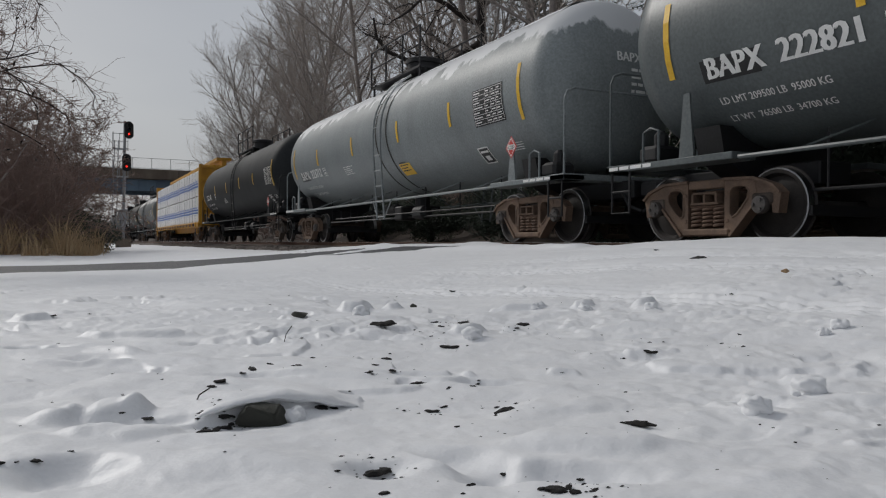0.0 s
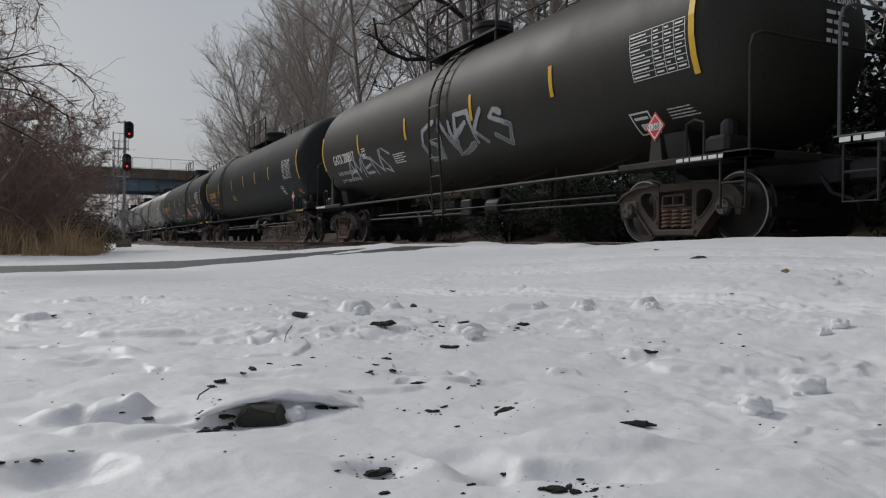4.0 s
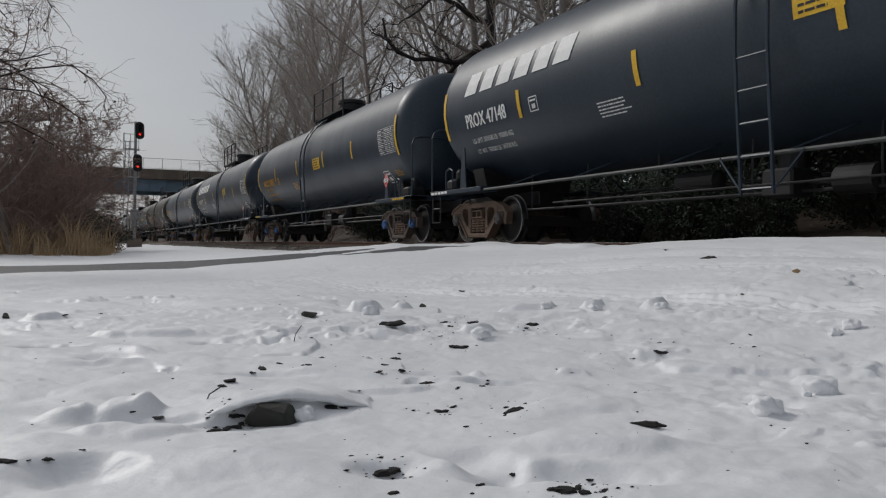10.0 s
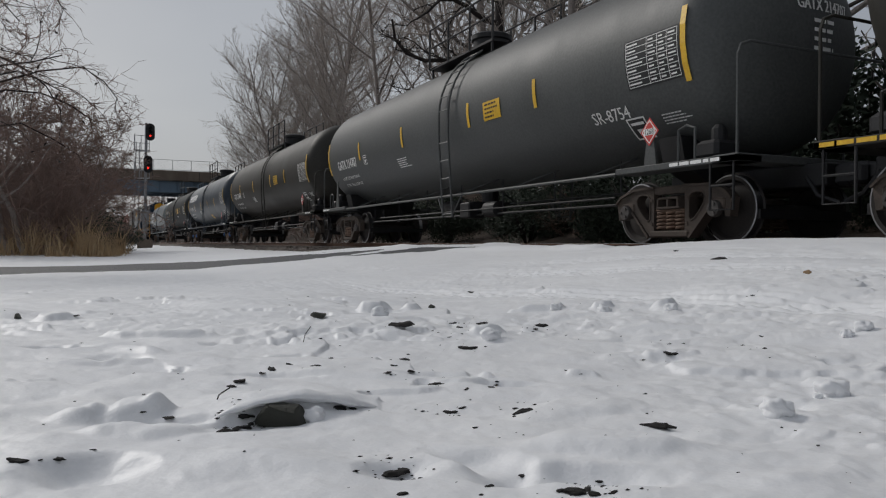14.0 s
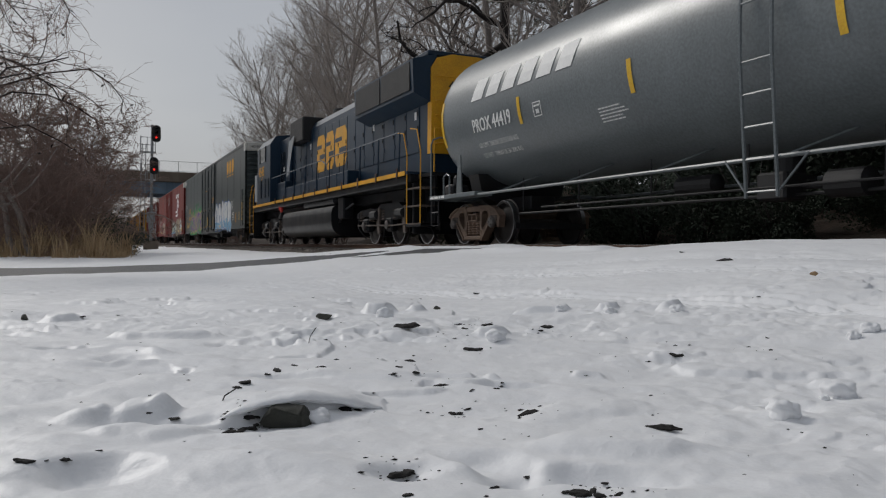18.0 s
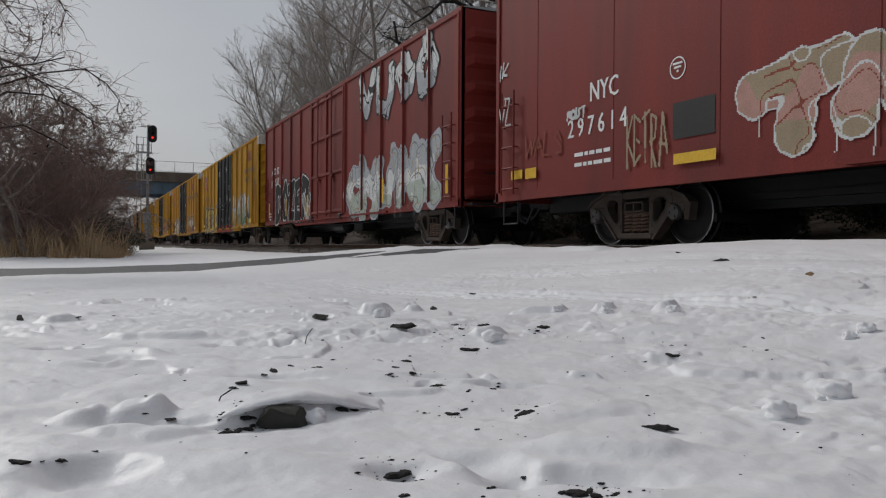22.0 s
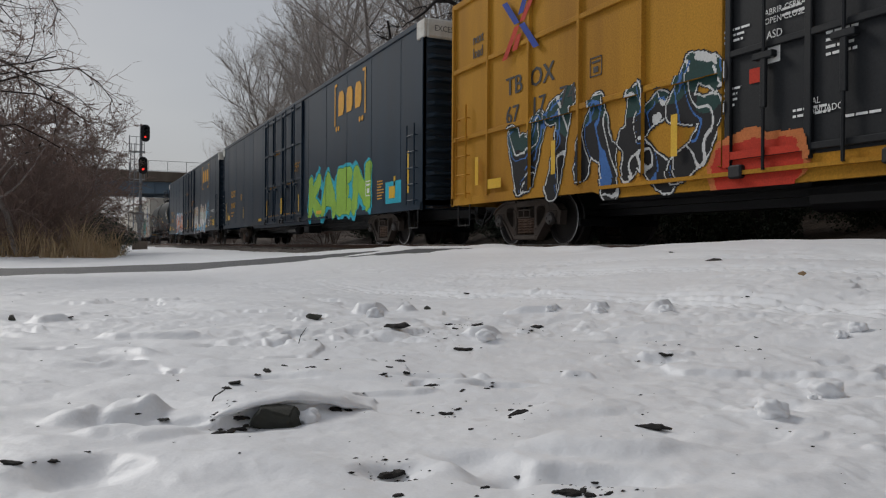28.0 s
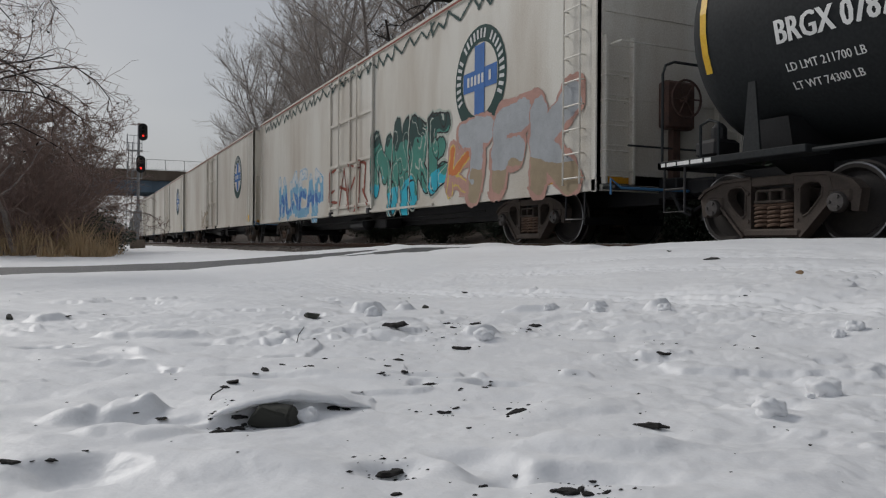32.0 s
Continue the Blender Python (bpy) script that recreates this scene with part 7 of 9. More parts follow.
for y, w, h, z in ((12.75, 0.4, 0.16, 1.18), (12.25, 0.36, 0.18, 1.16), (8.5, 0.75, 0.14, 1.06), (-4.2, 0.5, 0.14, 1.09), (-6.85, 0.5, 0.14, 1.03), (-9.2, 0.6, 0.16, 1.05), (-11.25, 0.55, 0.3, 1.06), (-12.0, 0.45, 0.3, 1.2)):
    decal_box(23, y, z, w, h, "yellow", 0.04)
decal_box(23, -10.1, 1.4, 0.5, 0.32, "white", 0.012)
decal_box(23, -10.13, 1.42, 0.44, 0.28, "black", 0.014)
# ribbed red car
words(24, "AO K", 0.3, 8.4, 2.86, "white", 0.008, 0.04, 1.3)
words(24, "111", 0.29, 8.52, 2.36, "white", 0.008, 0.04, 0.8)
words(24, "537", 0.29, 7.75, 2.42, "white", 0.008, 0.04, 1.1)
framed_mark(CARS[24][0], flat_side(1.508, 6.7, 2.6), 0.3, "white")
spray(CARS[24][0], wall_at(24, 7.65, 0.84), 5.2, 1.62, "DOZER", ("p_black", "p_black"), "p_white", w=0.215, o=0.045, halo=0.1, rough=0.025, rim="p_black", flow=False, seed=16)
spray(CARS[24][0], wall_at(24, 3.3, 0.82), 1.4, 1.0, "V", ("p_tan", "p_grey"), "p_white", w=0.16, o=0.05, halo=0.1, rough=0.03, seed=66)
spray(CARS[24][0], wall_at(24, -1.8, 0.84), 6.7, 1.5, "CMUNK", ("p_pale", "p_white", "p_chrome"), "p_grey", glow="p_chrome", w=0.27, o=0.03, halo=0.12, rough=0.05, shine="p_tan", drip=3, seed=17)
spray(CARS[24][0], wall_at(24, -3.0, 3.45), 5.4, 1.4, "VUOO", ("p_chrome", "p_white", "p_white"), "p_black", w=0.22, o=0.045, halo=0.1, rough=0.06, drip=3, seed=18)
for y in (8.65, 5.65, 2.5, -5.0, -8.9):
    decal_box(24, y, 1.1, 0.13, 0.62, "yellow", 0.07)
print_block(24, 8.8, 1.25, 3, 0.4, 0.05, 0.12, "white")
RED_AT = 10.4
spray(CARS[31][0], wall_at(31, -8.95, 1.55), 0.75, 0.6, "O", ("p_sky",), "p_sky", w=0.014, o=0.004, halo=0.02, rough=0.05, cell=0.014, seed=61)
spray(CARS[31][0], wall_at(31, -9.05, 1.7), 0.55, 0.3, "FLOW", ("p_sky",), "p_sky", w=0.014, o=0.004, halo=0.02, rough=0.08, cell=0.014, seed=62)
for y, z, W, H, word, coat in ((RED_AT + 3.3, 3.1, 0.8, 0.28, "CHK", "p_white"), (RED_AT + 3.3, 2.2, 0.9, 0.5, "ASVZ", "p_white"), (RED_AT + 1.9, 1.5, 1.2, 0.4, "WALS", "p_rust"), (RED_AT - 0.9, 1.1, 0.85, 0.75, "KETRA", "p_tan"), (RED_AT + 0.6, 2.0, 0.5, 0.16, "ROUT", "p_white")):
    spray(CARS[23][0], wall_at(23, y, z), W, H, word, (coat,), coat, w=0.02, o=0.005, halo=0.02, rough=0.1, cell=0.016, seed=int(z * 100))
decal_box(23, RED_AT - 1.85, 1.4, 0.75, 0.48, "iron", 0.012, "dark grey panel")
# yellow and ochre cars
SIDES = {25: "660210", 26: "642544", 27: "661251", 28: "661873", 29: "671774"}
for i, num in SIDES.items():
    ribs = 0.008
    words(i, "next", 0.21, 8.72 if i == 26 else 8.85, 3.96, "black", ribs, width=0.8)
    words(i, "load", 0.21, 8.72 if i == 26 else 8.85, 3.68, "black", ribs, width=0.8)
    f = flat_side(1.5 + 0.068, 7.5, 3.36)
    # two chevrons back to back, each with a red and a blue arm
    for mat, strokes in (("p_red", (((0.0, 0.0), (0.44, 0.52)), ((0.6, 0.56), (1.08, 1.06)))), ("p_royal", (((0.0, 1.04), (0.44, 0.56)), ((0.6, 0.52), (1.08, 0.0)))), ("p_red", (((0.36, 0.1), (0.5, 0.36)),)), ("p_royal", (((0.56, 0.7), (0.72, 0.96)),))):
        b = Build()
        for (a0, b0), (a1, b1) in strokes:
            lift = 0.004 if mat == "p_royal" else 0.0
            b.add([(p[0] - lift, p[1], p[2]) for p in (f(a0 - 0.09, b0), f(a0 + 0.09, b0), f(a1 + 0.09, b1), f(a1 - 0.09, b1))], [(0, 1, 2, 3)])
        me = bpy.data.meshes.new("crossed_emblem")
        me.from_pydata(b.v, [], b.f)
        me.materials.append(M[mat])
        new("crossed_emblem", me).parent = CARS[i][0]
    col = 8.53 if i == 26 else 7.55
    words(i, "TB", 0.33, col, 2.71, "black", ribs, 0.04, 0.82 if i == 26 else 1.05)
    words(i, "OX", 0.33, col - 0.82, 2.72, "black", ribs, 0.04, 1.05)
    for k in range(3):
        words(i, num[2 * k:2 * k + 2], 0.31, col - 0.86 * k, 2.2 + 0.03 * k, "black", ribs, 0.04, 1.05)
    framed_mark(CARS[i][0], flat_side(1.508, 6.6 if i == 26 else 5.0, 2.55), 0.3, "black")
    block_mark(i, -5.2 if i in (26, 29) else -6.35, 4.0, 1.6, 0.48, 3, "p_rust")
    if i in (26, 29):
        words(i, "RAILCAR POOLING EXPERTS", 0.3, -3.5, 3.3 + 0.05, "black", 0.07, 0.03, 1.05)
    else:
        words(i, "Railcar Pooling", 0.27, -6.3, 3.42, "black", 0.07, 0.02)
        words(i, "Experts", 0.27, -6.4, 3.04, "black", 0.07, 0.02)
    print_block(i, -8.2, 3.0, 9, 0.6, 0.05, 0.12, "black")
    decal_box(i, -7.4, 1.02, 0.62, 0.2, "yellow", 0.07)
    decal_box(i, -6.8, 1.3, 0.5, 0.26, "black", 0.07)
    for y in (8.6, 5.95, 3.15, -3.0, -5.9, -8.5):
        decal_box(i, y, 1.15, 0.12, 0.55, "yellow", 0.074)
    decal_box(i, 8.1, 1.05, 0.5, 0.18, "yellow", 0.07)
    for y, zz in ((2.0, 4.2), (1.3, 3.3), (-0.4, 4.3), (-1.3, 3.2), (0.9, 2.2), (-0.9, 2.0), (-1.7, 2.5)):
        print_block(i, y, zz, 4, 0.42, 0.03, 0.075, "white", 0.03)
    decal_box(i, -0.9, 2.4, 0.28, 0.34, "white", 0.03)
    decal_box(i, 1.64, 2.05, 0.17, 0.24, "white", 0.032)
    decal_box(i, 1.9, 1.87, 0.15, 0.17, "p_red", 0.032)
    words(i, "ASD", 0.09, 1.66, 2.33, "white", 0.032, 0.02, 0.9)
    words(i, "SEAL", 0.07, 1.15, 1.5, "white", 0.032, 0.02, 0.9)
    words(i, "CANDADO", 0.07, 1.15, 1.4, "white", 0.032, 0.02, 0.9)
    words(i, "OPEN CLOSE", 0.07, 1.69, 2.5, "white", 0.032, 0.02, 0.9)
    words(i, "ABRIR CERRAR", 0.07, 1.69, 2.6, "white", 0.032, 0.02, 0.9)
    for y, zz, n, w in ((2.3, 2.55, 3, 0.5), (2.3, 1.85, 4, 0.35), (1.3, 1.45, 2, 0.6), (0.7, 1.3, 1, 0.7), (1.45, 2.6, 2, 0.45), (-0.2, 1.5, 3, 0.4), (-1.3, 1.4, 2, 0.6)):
        print_block(i, y, zz, n, w * 0.8, 0.028, 0.065, "white", 0.031)
spray(CARS[25][0], wall_at(25, 7.6, 0.76), 4.9, 1.42, "ANGEO", ("p_yellow", "p_tan", "p_yellow"), "p_deep", w=0.16, o=0.085, halo=0.1, rough=0.05, shine="p_olive", rim="p_tan", seed=19)
spray(CARS[25][0], wall_at(25, 8.6, 0.95), 1.2, 1.2, "XR", ("p_grey",), "p_black", w=0.05, o=0.02, halo=0.04, rough=0.12, cell=0.02, seed=67)
spray(CARS[25][0], wall_at(25, -2.7, 0.9), 4.3, 1.5, "HNVUM", ("p_teal", "p_pale", "p_white"), "p_black", w=0.13, o=0.04, halo=0.1, rough=0.07, drip=4, rim="p_pale", seed=20)
spray(CARS[26][0], wall_at(26, 7.1, 0.80), 3.95, 1.28, "SEASR", ("p_pale", "p_white", "p_white"), "p_black", glow="p_cyan", w=0.24, o=0.04, halo=0.11, rough=0.03, glow_from=0.45, seed=21)
spray(CARS[26][0], wall_at(26, -2.9, 0.92), 3.9, 1.2, "TMRH", ("p_purple", "p_white", "p_chrome"), "p_black", w=0.15, o=0.04, halo=0.1, rough=0.07, drip=3, seed=22)
spray(CARS[27][0], wall_at(27, -2.5, 0.98), 3.4, 1.15, "WAPS", ("p_rose", "p_rose", "p_rose"), "p_black", w=0.2, o=0.025, halo=0.1, rough=0.06, rim="p_rose", seed=23)
spray(CARS[27][0], wall_at(27, 6.3, 0.95), 2.6, 0.9, "NEM", ("p_rose", "p_pink"), "p_rust", w=0.13, o=0.02, halo=0.08, rough=0.08, seed=24)
spray(CARS[28][0], wall_at(28, -0.8, 0.85), 8.2, 1.75, "WURNEM", ("p_pink", "p_cyan", "p_cyan", "p_green"), "p_deep", w=0.3, o=0.05, halo=0.18, glow="p_pink", rough=0.06, drip=3, seed=25)
spray(CARS[28][0], wall_at(28, 7.2, 0.9), 4.4, 1.2, "RIKE", ("p_purple", "p_chrome"), "p_black", w=0.13, o=0.04, halo=0.1, rough=0.08, seed=26)
spray(CARS[29][0], wall_at(29, -2.5, 0.82), 4.7, 1.45, "WETEK", ("p_moss", "p_grey", "p_moss"), "p_white", glow="p_orange", w=0.21, o=0.035, halo=0.12, rough=0.06, rim="p_black", shine="p_deep", seed=27)
spray(CARS[29][0], wall_at(29, 7.4, 0.76), 5.1, 1.5, "WTAKS", ("p_black", "p_black", "p_deep"), "p_white", w=0.2, o=0.022, halo=0.1, rough=0.09, rim="p_black", shine="p_blue", seed=28)
spray(CARS[29][0], wall_at(29, -7.5, 1.0), 0.8, 0.8, "XEA", ("p_black",), "p_black", w=0.03, o=0.01, halo=0.02, rough=0.14, cell=0.02, seed=29)
spray(CARS[29][0], wall_at(29, 2.6, 0.62), 1.25, 0.62, "A", ("p_red", "p_red"), "p_red", w=0.3, o=0.03, halo=0.12, glow="p_orange", rough=0.06, drip=2, flow=False, seed=71)
spray(CARS[25][0], wall_at(25, 2.4, 0.60), 5.0, 0.32, "MHMHMH", ("p_rust", "p_red"), "p_rust", w=0.2, o=0.03, halo=0.1, glow="p_rust", rough=0.08, flow=False, seed=72)
# refrigerator cars
for i in (33, 34, 35):
    f = flat_side(1.508, -7.95, 3.2)
    for mat, r1, r0, off in (("p_deep", 1.04, 0.72, 0.0), ("p_sky", 0.7, 0.0, 0.002)):
        b = Build()
        n = 28
        for k in range(n):
            a0, a1 = 2 * math.pi * k / n, 2 * math.pi * (k + 1) / n
            q = [f(r1 * math.cos(a0), r1 * math.sin(a0)), f(r1 * math.cos(a1), r1 * math.sin(a1)), f(r0 * math.cos(a1), r0 * math.sin(a1)), f(r0 * math.cos(a0), r0 * math.sin(a0))]
            if mat == "p_deep":
                b.add(q, [(0, 1, 2, 3)])
        if mat == "p_sky":
            patch(b, f, -0.68, 0.68, -0.2, 0.2, 2), patch(b, lambda a, c: (f(a, c)[0] - 0.003, *f(a, c)[1:]), -0.2, 0.2, -0.68, 0.68, 2)
        me = bpy.data.meshes.new("round_emblem")
        me.from_pydata(b.v, [], b.f)
        me.materials.append(M["p_blue" if mat == "p_sky" else mat])
        new("round_emblem", me).parent = CARS[i][0]
    # the name round the ring and across the cross, as plain bars
    b = Build()
    g = lambda a, c: (f(a, c)[0] - 0.006, *f(a, c)[1:])
    for k in range(26):
        t = math.radians(-25 + k * 9.2)
        if k in (10, 18):
            continue
        u, v = math.cos(t), math.sin(t)
        b.add([g(r * u - w * v, r * v + w * u) for r, w in ((0.79, -0.035), (0.79, 0.035), (0.97, 0.035), (0.97, -0.035))], [(0, 1, 2, 3)])
    for k in range(7):
        if k != 5:
            patch(b, g, -0.5 + k * 0.145, -0.5 + k * 0.145 + 0.09, -0.09, 0.1, 1)
    me = bpy.data.meshes.new("emblem_bars")
    me.from_pydata(b.v, [], b.f)
    me.materials.append(M["p_white"])
    ob = new("emblem_bars", me)
    ob.parent = CARS[i][0]
    tagged(ob, kind="stuff")
    decal_box(i, -10.2, 0.96, 0.55, 0.3, "yellow")
    sheet("eave_stripe", CARS[i][0], flat_side(1.54, CARS[i][2], 4.93), 0, CARS[i][2] * 2, 0, 0.05, "p_rust")
spray(CARS[33][0], wall_at(33, 8.4, 0.85), 6.0, 1.6, "HUSEAP", ("p_sky", "p_blue", "p_sky", "p_white"), "p_sky", w=0.17, o=0.03, halo=0.1, rough=0.07, rim="p_white", drip=3, seed=30)
spray(CARS[33][0], wall_at(33, 1.7, 0.95), 3.5, 1.3, "EAER", ("p_rust", "p_rust"), "p_rust", w=0.035, o=0.01, halo=0.04, rough=0.1, cell=0.025, seed=31)
spray(CARS[33][0], wall_at(33, -2.2, 0.82), 4.5, 2.2, "MNRE", ("p_cyan", "p_teal", "p_teal", "p_deep"), "p_black", w=0.24, o=0.04, halo=0.1, rough=0.09, shine="p_pale", rim="p_pale", seed=32)
spray(CARS[33][0], wall_at(33, -6.5, 0.9), 1.3, 1.1, "K", ("p_rose", "p_orange"), "p_yellow", w=0.14, o=0.03, halo=0.12, glow="p_rose", rough=0.06, seed=70)
spray(CARS[33][0], wall_at(33, -7.1, 0.85), 3.9, 1.7, "TFK", ("p_tan", "p_chrome", "p_chrome"), "p_rose", glow="p_rose", w=0.29, o=0.03, halo=0.10, rough=0.04, flow=False, seed=33)
spray(CARS[33][0], wall_at(33, 10.8, 4.55), 20.5, 0.34, "WWVWWVWWVWWVWWVWWVWW", ("p_deep",), "p_deep", w=0.03, o=0.01, halo=0.03, rough=0.05, cell=0.03, seed=34)
spray(CARS[34][0], wall_at(34, 4.0, 0.85), 3.0, 1.0, "NOTE", ("p_tan", "p_tan"), "p_tan", w=0.1, o=0.02, halo=0.08, rough=0.1, seed=35)
# chalk and spray tags on the tanks
CELL = dict(cell=0.02, halo=0.03)
spray(CARS[7][0], shell_at(7, 7.1, 1.42, 1.56), 3.7, 0.42, "HICCUP-18", ("p_white",), "p_white", w=0.02, o=0.006, rough=0.03, seed=36, **CELL)
spray(CARS[7][0], shell_at(7, 2.38, 1.5, 1.56), 3.5, 0.42, "IEZEEKA-18", ("p_rose",), "p_rose", w=0.02, o=0.006, rough=0.05, seed=37, **CELL)
spray(CARS[7][0], shell_at(7, -1.42, 1.62, 1.56), 0.66, 0.58, "O", ("p_salmon", "p_salmon"), "p_salmon", w=0.26, o=0.03, rough=0.05, seed=38, **CELL)
spray(CARS[7][0], shell_at(7, -2.95, 1.42, 1.56), 1.5, 0.55, "VN", ("p_black",), "p_white", w=0.08, o=0.042, rough=0.03, seed=39, **CELL)
spray(CARS[5][0], shell_at(5, 5.8, 1.75), 3.2, 0.62, "AMENS", ("p_chrome",), "p_chrome", w=0.03, o=0.01, rough=0.1, seed=40, **CELL)
spray(CARS[5][0], shell_at(5, 0.6, 1.85), 3.6, 0.75, "GNEKS", ("p_grey", "p_chrome"), "p_chrome", w=0.05, o=0.02, rough=0.1, seed=41, **CELL)
spray(CARS[15][0], shell_at(15, -3.6, 1.75), 0.8, 0.6, "XWX", ("p_white",), "p_white", w=0.012, o=0.005, rough=0.12, seed=42, cell=0.014, halo=0.02)
spray(CARS[9][0], shell_at(9, -2.25, 1.65), 1.45, 0.55, "VMOR", ("p_rose", "p_pink"), "p_rose", w=0.014, o=0.005, rough=0.12, seed=43, **CELL)


# ---- bridge and signal ----
M["concrete"] = material("stained_concrete", (0.2, 0.165, 0.13), 0.85, dark=(0.1, 0.075, 0.055), scale=0.6, amount=0.85, bump=0.3, streak=(1, 1, 0.3))
M["girder_blue"] = material("faded_blue_girder_paint", (0.17, 0.25, 0.33), 0.6, dark=(0.1, 0.14, 0.18), scale=0.5, amount=0.7, streak=(1, 1, 0.2))
M["galv"] = material("galvanized_steel", (0.36, 0.37, 0.38), 0.55, 0.5, scale=6)
M["bark"] = material("grey_brown_bark", (0.34, 0.3, 0.275), 0.9, dark=(0.19, 0.165, 0.15), scale=4, amount=0.8, bump=0.5, streak=(4, 4, 0.6))
M["twig"] = material("brown_twigs", (0.44, 0.39, 0.35), 0.9, dark=(0.31, 0.265, 0.235), scale=0.5, amount=0.7, bump=0)
M["red_twig"] = material("reddish_brown_twigs", (0.27, 0.185, 0.155), 0.9, dark=(0.14, 0.098, 0.083), scale=0.6, amount=0.8, bump=0)
M["dark_bark"] = material("dark_wet_bark", (0.045, 0.037, 0.034), 0.85, dark=(0.025, 0.021, 0.02), scale=4, amount=0.8, bump=0.5)
M["dry_grass"] = material("dry_tan_grass", (0.5, 0.37, 0.22), 0.85, dark=(0.3, 0.19, 0.1), scale=3, amount=0.8, bump=0)
M["evergreen"] = material("dark_evergreen_leaf", (0.046, 0.066, 0.042), 0.8, dark=(0.024, 0.033, 0.022), scale=1.5, amount=0.85, bump=0)
M["needle"] = material("pine_needles", (0.045, 0.07, 0.03), 0.7, dark=(0.02, 0.034, 0.015), scale=1.0, amount=0.8, bump=0)
M["litter"] = material("leaf_litter", (0.075, 0.052, 0.038), 0.95, dark=(0.028, 0.022, 0.018), scale=1.4, amount=0.9, fine=20, bump=0.9, bump_scale=9, distance=0.06)
M["red_lens"] = glow("red_signal_lens", (1.0, 0.03, 0.02), 2.2)


def bridge():
    br = thing("road_bridge", "concrete road bridge on faded blue steel girders", "bridge")
    y0, y1 = 108.0, 118.0
    x0, x1 = -48.0, 62.0
    part("deck", Build().box(x0, x1, y0, y1, 8.25, 8.75), M["concrete"], br)
    for y, s in ((y0, -1), (y1, 1)):
        p = part("parapet", Build().box(x0, x1, min(y - 0.3, y + 0.1), max(y - 0.3, y + 0.1), 8.3, 9.65, 0.04), M["concrete"], br)
        for x in np.arange(x0 + 2, x1 - 1, 6.0):
            part("parapet_joint", Build().box(x, x + 0.06, y - 0.31, y - 0.3, 8.35, 9.6), M["iron"], p)
    g = part("girder", Build().box(x0, 19.0, y0 + 0.35, y0 + 0.4, 6.75, 8.25).box(x0, 19.0, y0 + 0.15, y0 + 0.6, 6.7, 6.76).box(x0, 19.0, y0 + 0.15, y0 + 0.6, 8.2, 8.25), M["girder_blue"], br)
    for x in np.arange(-46, 19, 2.2):
        part("stiffener", Build().box(x - 0.02, x + 0.02, y0 + 0.17, y0 + 0.35, 6.76, 8.2), M["girder_blue"], g)
    for y in (y0 + 3.5, y0 + 6.5, y0 + 9.6):
        part("girder", Build().box(x0, 19.0, y, y + 0.05, 6.75, 8.25).box(x0, 19.0, y - 0.2, y + 0.25, 6.7, 6.76), M["girder_blue"], br)
    part("abutment", Build().box(18.6, 62, y0 + 0.1, y1 - 0.1, -0.6, 8.26), M["concrete"], br)
    part("bearing_shelf", Build().box(17.9, 18.6, y0 + 0.2, y1 - 0.2, -0.6, 6.6).box(17.6, 18.6, y0 + 0.1, y1 - 0.1, 6.2, 6.69), M["concrete"], br)
    part("pier", Build().box(-14.2, -13.0, y0 + 0.3, y1 - 0.3, -0.6, 6.2, 0.05).box(-14.5, -12.7, y0 + 0.1, y1 - 0.1, 6.0, 6.69, 0.04), M["concrete"], br)
    part("abutment", Build().box(x0, -40, y0 + 0.1, y1 - 0.1, -0.6, 8.26), M["concrete"], br)
    for x in np.arange(x0 + 1, x1, 2.4):
        part("fence_post", Build().tube([(x, y0 - 0.1, 9.6), (x, y0 - 0.1, 11.1)], 0.035, 5), M["galv"], br)
    b = Build()
    for z in (9.75, 11.08):
        b.tube([(x0, y0 - 0.1, z), (x1, y0 - 0.1, z)], 0.03, 5)
    f = part("fence_rail", b, M["galv"], br)
    b = Build()
    for x in np.arange(x0, x1 - 1.5, 0.45):
        b.tube([(x, y0 - 0.1, 9.75), (x + 1.33, y0 - 0.1, 11.08)], 0.004, 3).tube([(x + 1.33, y0 - 0.1, 9.75), (x, y0 - 0.1, 11.08)], 0.004, 3)
    tagged(part("fence_mesh", b, M["galv"], br), kind="stuff")


